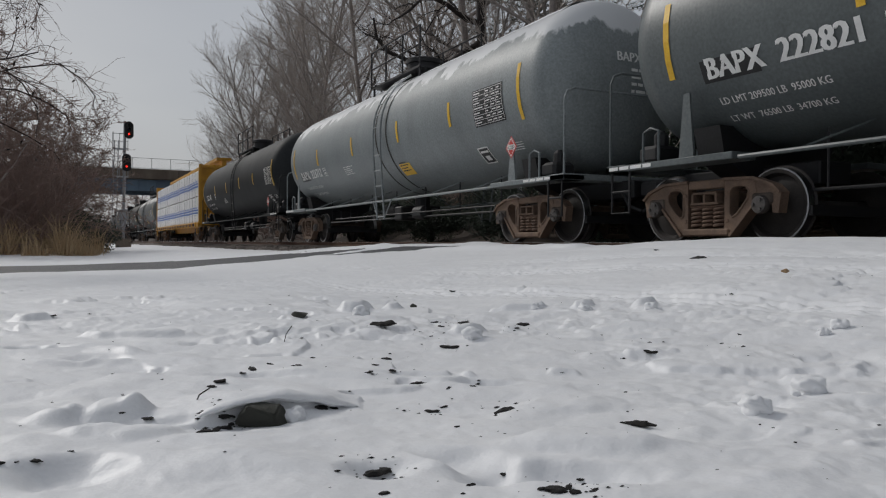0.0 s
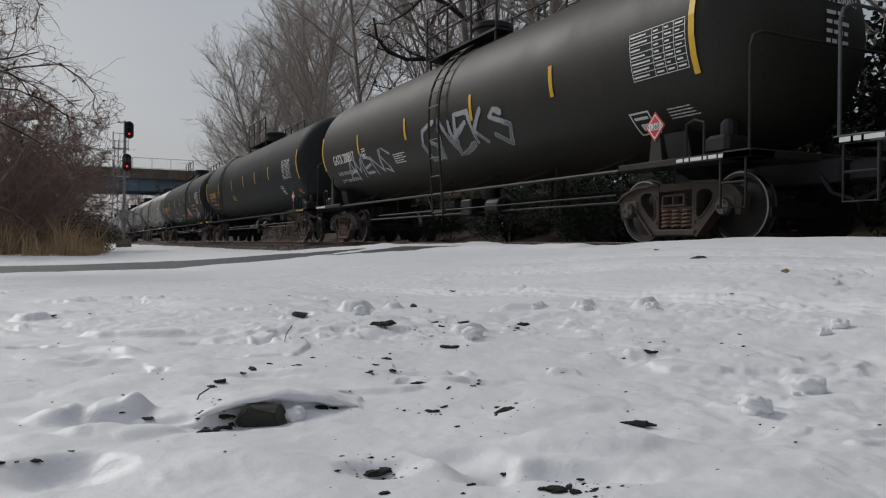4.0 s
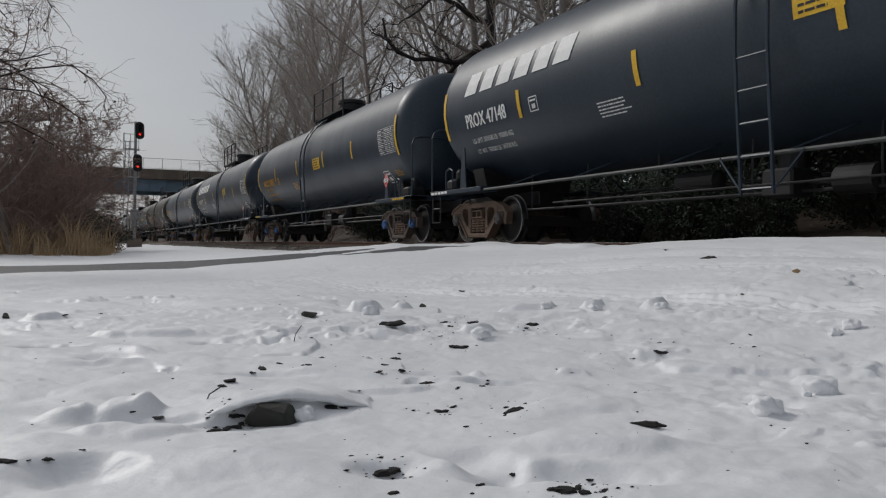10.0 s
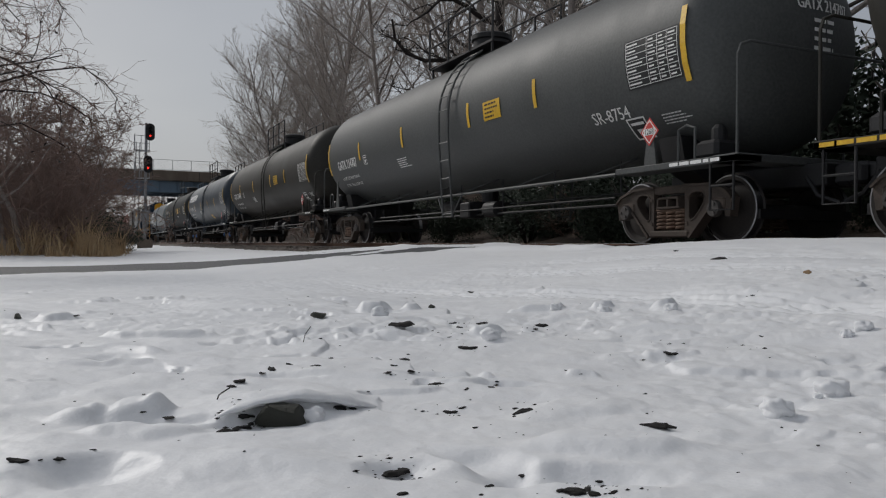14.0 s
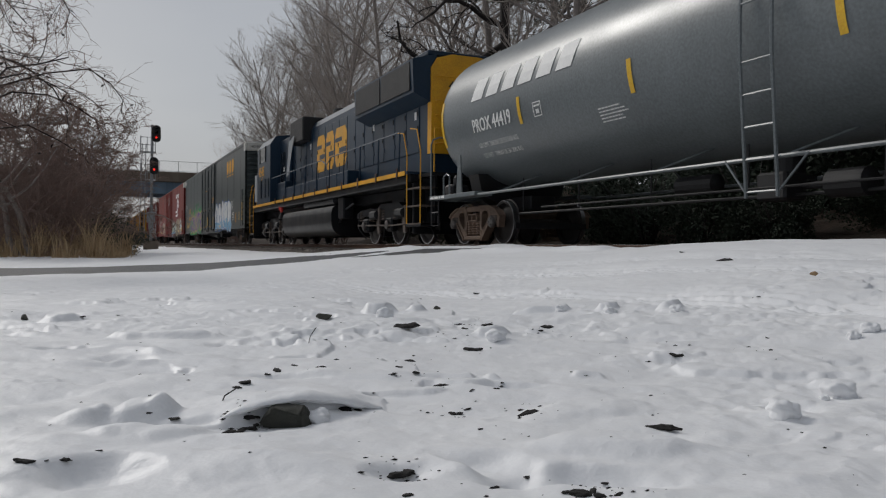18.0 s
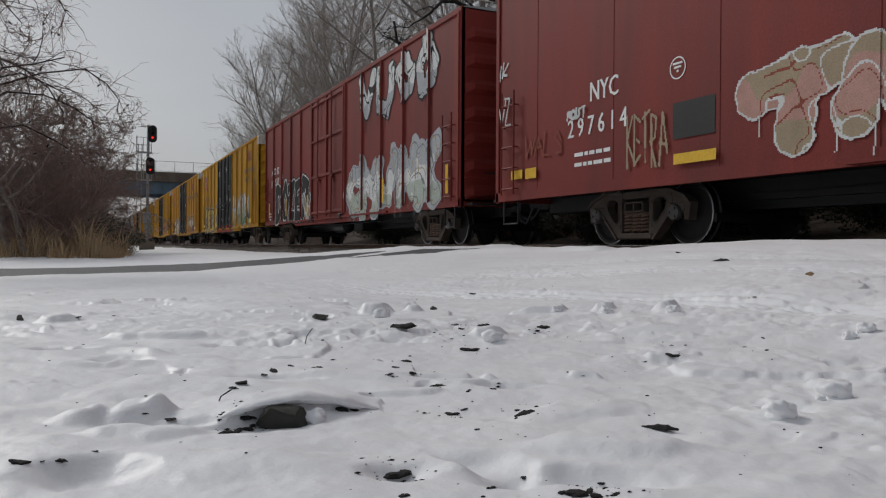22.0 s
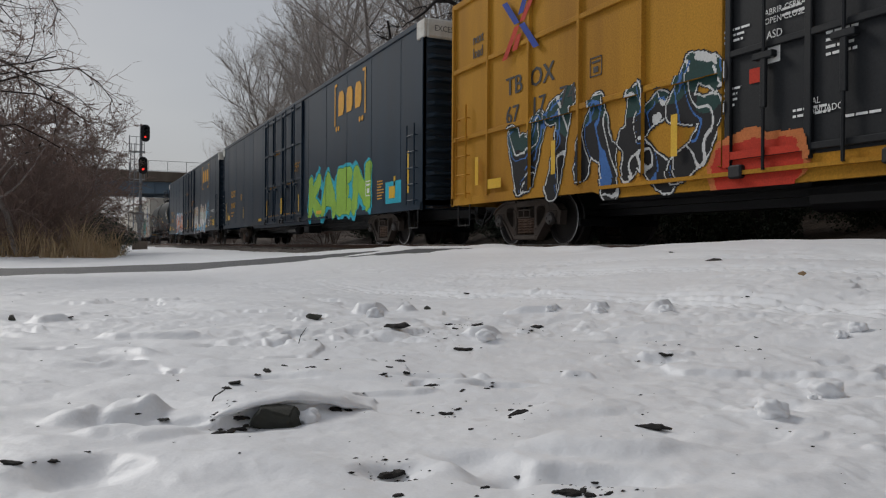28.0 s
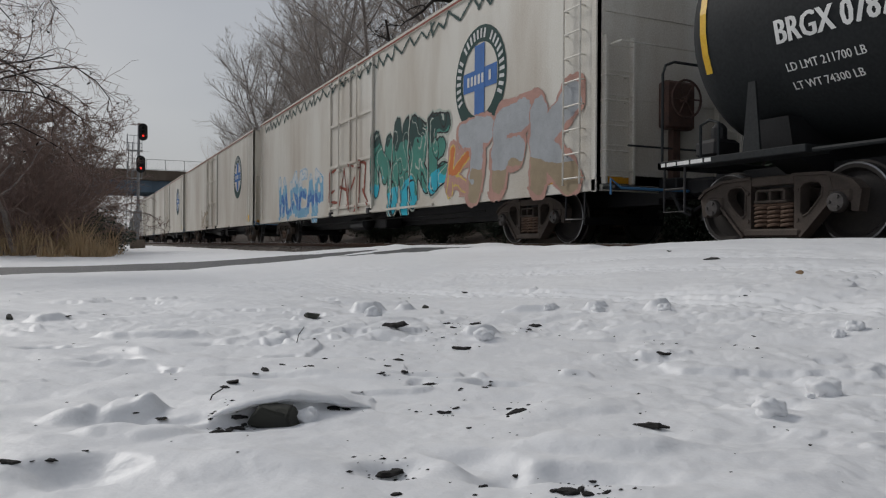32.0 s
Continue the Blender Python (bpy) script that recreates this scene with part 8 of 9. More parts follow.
def signal():
    sg = thing("railway_signal", "grey railway signal mast with ladder and two black heads showing red", "signal", at=(3.5, 53, 0.0))
    part("foundation", Build().box(-0.45, 0.45, -0.4, 0.4, -0.75, 0.16, 0.05), M["concrete"], sg)
    part("mast", Build().tube([(0, 0, 0.1), (0.06, 0, 6.2), (0.07, 0, 7.75)], 0.10, 12, 0.08), M["galv"], sg)
    part("control_box", Build().box(-0.25, 0.25, -0.2, 0.2, 1.35, 2.05, 0.04).tube([(0, 0, 0.9), (0, 0, 1.4)], 0.16, 10), M["galv"], sg)
    for z, hx in ((5.05, 0.17), (7.15, 0.3)):
        y = -0.25
        head = part("signal_head", Build().prism([(hx + 0.28 * math.cos(a), z + (0.29 if math.sin(a) > 0 else -0.29) + 0.27 * math.sin(a)) for a in np.linspace(0, 2 * math.pi, 25)[:-1]], y - 0.02, y + 0.02, "y"), M["iron"], sg)
        part("lamp_housing", Build().box(hx - 0.15, hx + 0.15, -0.22, 0.06, z - 0.42, z + 0.42, 0.04).tube([(0.06, 0, z - 0.2), (hx, -0.05, z - 0.2)], 0.05, 8), M["iron"], head)
        for dz, lit in ((0.29, False), (0.02, False), (-0.25, True)):
            part("hood", Build().loft([[(hx + 0.1 * math.cos(a), yy, z + dz + 0.1 * math.sin(a)) for a in np.linspace(-0.5, math.pi + 0.5, 14)] for yy in (y - 0.02, y - 0.30)], caps=False, closed=False), M["iron"], head)
            part("lens", Build().lathe([(y - 0.03, 0.06), (y - 0.045, 0.04), (y - 0.05, 0.0)], "y", 14, (hx, 0, z + dz)), M["red_lens" if lit else "black"], head, "lit red lens" if lit else "unlit dark lens")
    lad = part("ladder", Build().tube([(-0.72, 0.1, 0.0), (-0.52, 0.1, 6.5)], 0.03, 5).tube([(-0.42, 0.1, 0.0), (-0.3, 0.1, 6.5)], 0.03, 5), M["galv"], sg)
    for z in np.arange(0.4, 6.5, 0.34):
        f = z / 6.5
        part("rung", Build().tube([(-0.72 + 0.2 * f, 0.1, z), (-0.42 + 0.12 * f, 0.1, z)], 0.014, 4), M["galv"], lad)
    for z in (1.9, 4.0, 5.9):
        part("ladder_bracket", Build().tube([(-0.55, 0.1, z), (0.05, 0, z)], 0.02, 5), M["galv"], lad)
    for z in (4.15, 5.95):
        pl = part("platform", Build().box(-0.62, 0.3, -0.05, 0.55, z, z + 0.05), M["galv"], sg)
        for x, yy in ((-0.62, -0.05), (-0.62, 0.55), (0.3, 0.55), (-0.2, 0.55)):
            part("cage_post", Build().tube([(x, yy, z), (x, yy, z + 1.05)], 0.02, 5), M["galv"], pl)
        for dz in (0.55, 1.05):
            part("cage_rail", Build().tube([(-0.62, -0.05, z + dz), (-0.62, 0.55, z + dz), (0.3, 0.55, z + dz)], 0.02, 5), M["galv"], pl)


bridge()
signal()


# ---- trees and scrub ----
def grow(b, rng, p, d, length, r, level, spec, thin):
    """A bent branch from p along d, with branches of its own."""
    segs = spec["segs"][level]
    pts, q, v = [p], Vector(p), Vector(d).normalized()
    for i in range(segs):
        v = (v + Vector((rng.gauss(0, 1), rng.gauss(0, 1), rng.gauss(0, 1))) * spec["wander"] + Vector((0, 0, spec["lift"][level]))).normalized()
        q = q + v * (length / segs)
        pts.append(q.copy())
    target = b if level < 2 else thin
    target.tube(pts, r, (7, 5, 3, 3, 3)[level], r * spec["taper"], caps=False)
    if level + 1 >= len(spec["count"]):
        return
    n = spec["count"][level + 1]
    for k in range(n):
        f = spec["from"][level] + (1 - spec["from"][level]) * (k + rng.random()) / n
        i = min(int(f * segs), segs - 1)
        at = pts[i].lerp(pts[i + 1], f * segs - i) if isinstance(pts[i], Vector) else Vector(pts[i]).lerp(pts[i + 1], f * segs - i)
        along = (Vector(pts[i + 1]) - Vector(pts[i])).normalized()
        side = Vector((rng.gauss(0, 1), rng.gauss(0, 1), rng.gauss(0, 0.5)))
        side = (side - along * side.dot(along)).normalized()
        a = radians(spec["angle"][level] * (0.7 + 0.6 * rng.random()))
        grow(b, rng, at, along * math.cos(a) + side * math.sin(a), length * spec["ratio"][level] * (1.15 - 0.55 * f) * (0.75 + 0.5 * rng.random()), max(spec["thin"], r * (1 - 0.55 * f) * 0.52), level + 1, spec, thin)


ASH = dict(segs=(8, 6, 4, 2), wander=0.075, lift=(0.05, 0.09, 0.08, 0.05), taper=0.35, count=(1, 26, 14, 8), ratio=(0.36, 0.42, 0.42), angle=(56, 40, 36), thin=0.0105)
ASH["from"] = (0.14, 0.2, 0.15)
OAK = dict(segs=(6, 7, 5, 3, 2), wander=0.2, lift=(0.05, 0.02, 0.03, 0.02, 0.0), taper=0.3, count=(1, 11, 8, 6, 4), ratio=(0.62, 0.45, 0.45, 0.5), angle=(65, 50, 50, 50), thin=0.012)
OAK["from"] = (0.35, 0.2, 0.15, 0.1)
SCRUB = dict(segs=(6, 4, 3, 2), wander=0.2, lift=(-0.03, 0.0, -0.02, -0.02), taper=0.35, count=(1, 9, 7, 4), ratio=(0.45, 0.5, 0.5), angle=(40, 45, 50), thin=0.006)
SCRUB["from"] = (0.15, 0.1, 0.1)


def tree_meshes(seed, spec, height, radius, bark, twig, stems=1, spread=0.0):
    rng = random.Random(seed)
    thick, thin = Build(), Build()
    for s in range(stems):
        d = (rng.gauss(0, 1) * spread, rng.gauss(0, 1) * spread, 1)
        grow(thick, rng, Vector((rng.gauss(0, 1) * spread * 0.8, rng.gauss(0, 1) * spread * 0.8, -0.3)), d, height * (0.75 + 0.3 * rng.random() if stems > 1 else 1), radius, 0, spec, thin)
    return plain_mesh("trunk", thick, bark), plain_mesh("twigs", thin, twig)


def plant(name, meshes, label, category, group, at, turn, scale=1.0):
    ob = thing(name, label, category, group, at)
    ob.rotation_euler[2] = turn
    ob.scale = (scale, scale, scale)
    stem = part("trunk" if category == "tree" else "stem", meshes[0], None, ob)
    crown = part("crown" if category == "tree" else "foliage" if category == "bush" else "twig_tangle", meshes[1], None, ob)
    for p in (stem, crown) if category != "tree" else (crown,):
        tagged(p, kind="stuff")
    return ob


def bank_height(x, y):
    return float(bed(np.array(float(x)), np.array(float(y))))


ashes = [tree_meshes(s, ASH, 22.0, 0.17, "bark", "twig") for s in (11, 12, 13, 14, 15, 16)]
rng = random.Random(4)
SPOTS = ((18.8, 88, 0.95), (17.9, 78, 0.9), (18.6, 82, 0.98), (22.5, 71, 1.1), (19.2, 84, 1.0), (21.5, 77, 1.12), (18.6, 72, 1.0), (24.0, 82, 1.1), (20.0, 66, 1.1), (18.6, 58, 1.1), (19.5, 50, 1.1), (20.5, 43, 1.1), (17.8, 37, 1.0), (16.0, 28.5, 1.1), (14.6, 21, 1.0), (24.8, 86, 1.15), (17.0, 13, 1.0), (20.0, 8, 1.1), (16.4, 3, 1.0), (22.5, 15, 1.1), (19, -3, 1.0))
for i, (x, y, big) in enumerate(SPOTS):
    plant("tree", ashes[i % 6], "tall bare grey-brown tree beside the railway in winter", "tree", "bare trees along the track", (x, y, bank_height(x, y) - 0.1), rng.random() * 6.28, big * (0.92 + 0.14 * rng.random()))
oak = tree_meshes(31, OAK, 13.0, 0.2, "dark_bark", "twig")


def old_oak(at):
    """An oak whose crooked dark limbs reach out over the track, one above the other."""
    rng = random.Random(17)
    thick, thin = Build(), Build()
    thick.tube([(0, 0, -0.3), (0.1, -0.1, 4), (0.0, 0.05, 8.5), (0.3, 0.2, 13)], 0.3, 9, 0.12)
    spec = dict(OAK, wander=0.34, lift=(0.05, 0.03, 0.05, 0.02, 0.0), count=(1, 9, 6, 5, 4), thin=0.013)
    for z, dx, dy, dz, ln in ((6.3, -0.8, 0.55, 0.1, 5.2), (7.2, -0.75, 0.6, 0.16, 5.6), (7.9, -0.9, 0.3, 0.12, 4.2), (8.8, -0.6, 0.8, 0.3, 5.0), (9.6, 0.8, -0.3, 0.5, 4.0), (10.6, -0.2, -0.9, 0.6, 4.0)):
        grow(thick, rng, Vector((0, 0, z)), (dx, dy, dz), ln, 0.13, 1, spec, thin)
    return plant("tree", (plain_mesh("trunk", thick, "dark_bark"), plain_mesh("twigs", thin, "dark_bark")), "dark old oak with crooked bare limbs", "tree", "", at, 0.0)


old_oak((14.4, 25.5, bank_height(14.4, 25.5) - 0.1))
plant("tree", oak, "dark spreading bare oak with crooked limbs", "tree", "", (16.2, 18.0, bank_height(16.2, 18) - 0.1), 4.4, 1.05)


def pine(at):
    """A tall pine: bare trunk below, whorls of drooping boughs with tufts above."""
    rng = random.Random(9)
    p = thing("pine_tree", "tall dark green pine with a bare lower trunk", "tree", "", at)
    part("trunk", plain_mesh("trunk", Build().tube([(0, 0, -0.3), (0.1, 0, 8), (0.0, 0.1, 19)], 0.28, 9, 0.06), "bark"), None, p)
    boughs, leaves = Build(), Build()
    for i in range(46):
        z = 8.5 + 10 * i / 46
        a = i * 2.4
        ln = (19.6 - z) * 0.36 + 0.8
        tip = Vector((math.cos(a) * ln, math.sin(a) * ln, z + 0.1 * ln))
        base = Vector((0, 0, z))
        boughs.tube([base, base.lerp(tip, 0.5) + Vector((0, 0, 0.15)), tip], 0.045, 4, 0.012)
        for k in range(60):
            f = 0.25 + 0.75 * rng.random()
            c = base.lerp(tip, f) + Vector((rng.gauss(0, 0.22), rng.gauss(0, 0.22), 0.12 + rng.gauss(0, 0.12)))
            for _ in range(5):
                d = Vector((rng.gauss(0, 1), rng.gauss(0, 1), 0.5 + rng.random())).normalized() * (0.2 + 0.12 * rng.random())
                s = d.orthogonal().normalized() * 0.026
                leaves.add([c - s, c + s, c + d], [(0, 1, 2)])
    part("bough_whorl", plain_mesh("bough_whorl", boughs, "bark"), None, p)
    part("crown", plain_mesh("crown", leaves, "needle"), None, p)


pine((17.2, 26.5, bank_height(17.2, 26.5)))
pine((21.5, 30.5, bank_height(21.5, 30.5)))


def leafy(seed, w, h, count):
    """A broad-leaved evergreen bush: crooked stems and many small leaves."""
    rng = random.Random(seed)
    stems, leaves = Build(), Build()
    for _ in range(14):
        a, ln = rng.random() * 6.28, 0.6 + 0.4 * rng.random()
        tip = Vector((math.cos(a) * w * ln * 0.8, math.sin(a) * w * ln * 0.8, h * (0.5 + 0.5 * rng.random())))
        stems.tube([Vector((0, 0, -0.1)), tip * 0.5 + Vector((0, 0, 0.15)), tip], 0.025, 4, 0.006)
    lobes = [(rng.gauss(0, w * 0.5), rng.gauss(0, w * 0.5), h * (0.25 + 0.55 * rng.random()), 0.28 + 0.3 * rng.random()) for _ in range(12)]
    for _ in range(count):
        lx, ly, lz, lr = lobes[rng.randrange(len(lobes))]
        v = Vector((rng.gauss(0, 1), rng.gauss(0, 1), rng.gauss(0, 1))).normalized() * lr * (0.6 + 0.4 * rng.random()) * h * 0.75
        c = Vector((lx, ly, max(0.05, lz + v.z))) + Vector((v.x, v.y, 0))
        d = Vector((rng.gauss(0, 1), rng.gauss(0, 1), rng.gauss(-0.3, 0.7))).normalized() * (0.05 + 0.05 * rng.random())
        s = d.orthogonal().normalized() * 0.024
        leaves.add([c, c + d * 0.5 + s, c + d, c + d * 0.5 - s], [(0, 1, 2, 3)])
    return plain_mesh("stems", stems, "dark_bark"), plain_mesh("leaves", leaves, "evergreen")


hollies = [leafy(s, 1.0, 1.7, 5200) for s in (41, 42, 43)]
for i in range(46):
    x, y = 12.2 + 1.7 * rng.random() + (i % 2) * 0.6, -4 + i * 0.92 + rng.random() * 0.5
    plant("evergreen_bush", hollies[i % 3], "dark glossy evergreen bush on the bank behind the track", "bush", "evergreen bushes behind the track", (x, y, bank_height(x, y) - 0.05), rng.random() * 6.28, 0.75 + 0.45 * rng.random())
for i in range(14):
    x, y = 14.2 + 2.2 * rng.random(), -4 + i * 1.75 + rng.random() * 0.8
    plant("evergreen_bush", hollies[i % 3], "tall dark evergreen bush on the bank behind the track", "bush", "evergreen bushes behind the track", (x, y, bank_height(x, y) - 0.05), rng.random() * 6.28, 1.75 + 0.6 * rng.random())
scrubs = [tree_meshes(s, SCRUB, 3.4, 0.03, "red_twig", "red_twig", 8, 0.32) for s in (51, 52, 53)]
for i in range(16):
    x, y = 12.0 + 3.5 * rng.random(), 18 + i * 5.2 + 2 * rng.random()
    plant("bare_shrub", scrubs[i % 3], "tangled leafless brown shrub on the bank", "shrub", "bare shrubs behind the track", (x, y, bank_height(x, y) - 0.05), rng.random() * 6.28, 0.6 + 0.5 * rng.random())
# the thicket on the other side
for i in range(34):
    f = rng.random()
    y = 26.5 + 30 * f
    x = -7.5 + (y * 0.035 + 5.6) * rng.random() ** 0.62
    plant("bare_shrub", scrubs[i % 3], "dense leafless reddish-brown shrub of the trackside thicket", "shrub", "thicket shrubs", (x, y, bank_height(x, y) - 0.05), rng.random() * 6.28, 0.75 + 0.55 * rng.random())
small_trees = [tree_meshes(s, OAK, 6.5, 0.11, "bark", "red_twig", 2, 0.2) for s in (61, 62)]
for i, (x, y, s) in enumerate(((-1.6, 27.0, 1.0), (-4.0, 31.0, 1.15), (-1.4, 36.0, 0.95), (-3.0, 40.0, 1.3), (-6.5, 28.5, 1.2), (-2.5, 47.0, 1.2), (-1.2, 43.0, 0.8))):
    plant("small_tree", small_trees[i % 2], "small twisted bare tree in the thicket", "tree", "small thicket trees", (x, y, bank_height(x, y) - 0.1), 1.3 * i, s)
# woods beyond the bridge
far_tree = tree_meshes(71, dict(ASH, count=(1, 14, 8, 5), thin=0.025), 13.0, 0.2, "red_twig", "red_twig")
for i in range(34):
    x, y = -40 + 85 * rng.random(), 126 + 70 * rng.random()
    if abs(x - TRACK_X) < 4.5:
        x += 9
    plant("tree", far_tree, "distant bare reddish-brown tree beyond the bridge", "tree", "woods beyond the bridge", (x, y, -0.4), rng.random() * 6.28, 0.6 + 0.4 * rng.random())
for i in range(30):
    x, y = -16 + 18 * rng.random(), 60 + 44 * rng.random()
    if x > 0.028 * y - 2.6:
        continue
    plant("bare_shrub", scrubs[i % 3], "leafless brown shrub by the track under the bridge", "shrub", "thicket shrubs", (x, y, -0.45), rng.random() * 6.28, 1.0 + 0.8 * rng.random())


def bank():
    b = Build()
    xs, ys = np.linspace(10.7, 60, 40) ** 1.0, np.concatenate([np.linspace(-40, 110, 150), np.linspace(112, 800, 30)])
    gx, gy = np.meshgrid(xs, ys)
    gz = bed(gx, gy) + 0.05 + 0.10 * grid_noise(gx, gy, 1.7, 31) * smoothstep(10.8, 12.0, gx)
    n = len(xs)
    b.add(np.stack([gx, gy, gz], -1).reshape(-1, 3), [(i * n + j, i * n + j + 1, (i + 1) * n + j + 1, (i + 1) * n + j) for i in range(len(ys) - 1) for j in range(n - 1)])
    tagged(part("bank", b, M["litter"], smooth=True), "brown leaf-littered bank behind the railway track", "bank", kind="structure")


bank()


def grass():
    rng = random.Random(77)
    b = Build()
    tufts = [(24.0 + 6.5 * rng.random(), rng.random() ** 0.8, 0.25 + 1.0 * rng.random() ** 1.4) for _ in range(75)]
    for _ in range(3800):
        ty, tx, th = tufts[rng.randrange(75)]
        y = ty + rng.gauss(0, 0.25)
        x = -6.0 + (y * 0.05 + 5.7) * tx + rng.gauss(0, 0.16)
        h = th * (0.45 + 0.75 * rng.random())
        z = bank_height(x, y) - 0.02
        lean = Vector((rng.gauss(0, 0.4), rng.gauss(0, 0.4), 0)) * h
        w = 0.008 + 0.006 * rng.random()
        s = Vector((math.cos(rng.random() * 3.1), math.sin(rng.random() * 3.1), 0)) * w
        p = Vector((x, y, z))
        m, t = p + lean * 0.4 + Vector((0, 0, h * 0.6)), p + lean + Vector((0, 0, h))
        b.add([p - s, p + s, m + s * 0.8, m - s * 0.8, t], [(0, 1, 2, 3), (3, 2, 4)])
    tagged(part("dry_grass", plain_mesh("dry_grass", b, "dry_grass"), None), "tall dry tan grass at the foot of the thicket", "grass", kind="stuff")
    fir = leafy(48, 0.45, 1.3, 2600)
    plant("evergreen_bush", fir, "small dark evergreen shrub beside the thicket", "bush", "", (1.15, 29.0, bank_height(1.15, 29) - 0.05), 0.5, 1.0)
    plant("evergreen_bush", fir, "small dark evergreen shrub beside the thicket", "bush", "", (0.5, 30.2, bank_height(0.5, 30.2) - 0.05), 1.9, 1.25)


grass()


def overhang():
    """The tree whose twigs reach into the view from the side, with a few withered leaves."""
    rng = random.Random(15)
    t = thing("overhanging_tree", "bare tree with long drooping twigs and withered leaves", "tree", "", (-3.1, 13.0, -0.45))
    thick, thin, leaf = Build(), Build(), Build()
    thick.tube([(0, 0, -0.2), (0.15, 0, 2.0), (0.1, 0.1, 4.6), (0.4, 0.1, 6.5)], 0.13, 9, 0.05)
    spec = dict(segs=(7, 5, 3, 2), wander=0.2, lift=(-0.13, -0.09, -0.05, -0.03), taper=0.3, count=(1, 11, 6, 3), ratio=(0.42, 0.5, 0.5), angle=(45, 50, 50), thin=0.004)
    spec["from"] = (0.25, 0.15, 0.1)
    for z, d, ln in ((2.2, (1, -0.1, 0.25), 3.2), (3.3, (1, 0.3, 0.4), 3.0), (5.4, (1, -0.2, 0.2), 2.8), (3.8, (0.8, -0.6, 0.4), 2.6), (4.8, (0.9, 0.5, 0.3), 2.6), (2.9, (0.7, 0.7, 0.5), 2.4)):
        grow(thick, rng, Vector((0.12, 0.05, z)), d, ln, 0.028, 0, spec, thin)
    # limbs that arch out and droop: base height, peak, tip
    for z, peak, tip in ((1.6, (3.05, 0.1, 3.15), (3.5, 0.0, 2.45)), (1.5, (2.5, -0.2, 2.65), (3.2, -0.3, 2.1)), (3.4, (2.35, 0.2, 4.5), (2.7, 0.3, 3.8)), (1.3, (2.2, 0.3, 2.2), (3.1, 0.4, 1.6)), (1.8, (2.2, -0.3, 2.9), (2.8, -0.4, 2.5))):
        base, peak, tip = Vector((0.1, 0.05, z)), Vector(peak), Vector(tip)
        arc = [base.lerp(peak, f) + Vector((0, 0, 0.22 * math.sin(f * 3.1) + rng.gauss(0, 0.03))) for f in (0, 0.2, 0.4, 0.6, 0.8, 1)]
        arc += [peak.lerp(tip, f) + Vector((0.22 * math.sin(f * 3.1), rng.gauss(0, 0.03), 0)) for f in (0.3, 0.65, 1)]
        thick.tube(arc, 0.022, 5, 0.005)
        for i in range(2, 8):
            for _ in range(5):
                p, along = arc[i].lerp(arc[i + 1], rng.random()), (arc[i + 1] - arc[i]).normalized()
                grow(thick, rng, p, along + Vector((rng.gauss(0, 0.6), rng.gauss(0, 0.6), rng.gauss(-0.1, 0.6))), 0.35 + 0.35 * rng.random(), 0.006, 2, spec, thin)
    for _ in range(70):
        p = thin.v[rng.randrange(len(thin.v))]
        c = Vector(p)
        d = Vector((rng.gauss(0, 1), rng.gauss(0, 1), -1)).normalized() * (0.06 + 0.05 * rng.random())
        s = d.orthogonal().normalized() * 0.02
        bend = d.cross(s).normalized() * 0.012
        leaf.add([c, c + d * 0.5 + s + bend, c + d, c + d * 0.5 - s + bend], [(0, 1, 2), (0, 2, 3)])
    part("trunk", plain_mesh("trunk", thick, "dark_bark"), None, t)
    part("crown", plain_mesh("crown", thin, "red_twig"), None, t)
    part("foliage", plain_mesh("withered_leaves", leaf, "dark_bark"), None, t)


overhang()


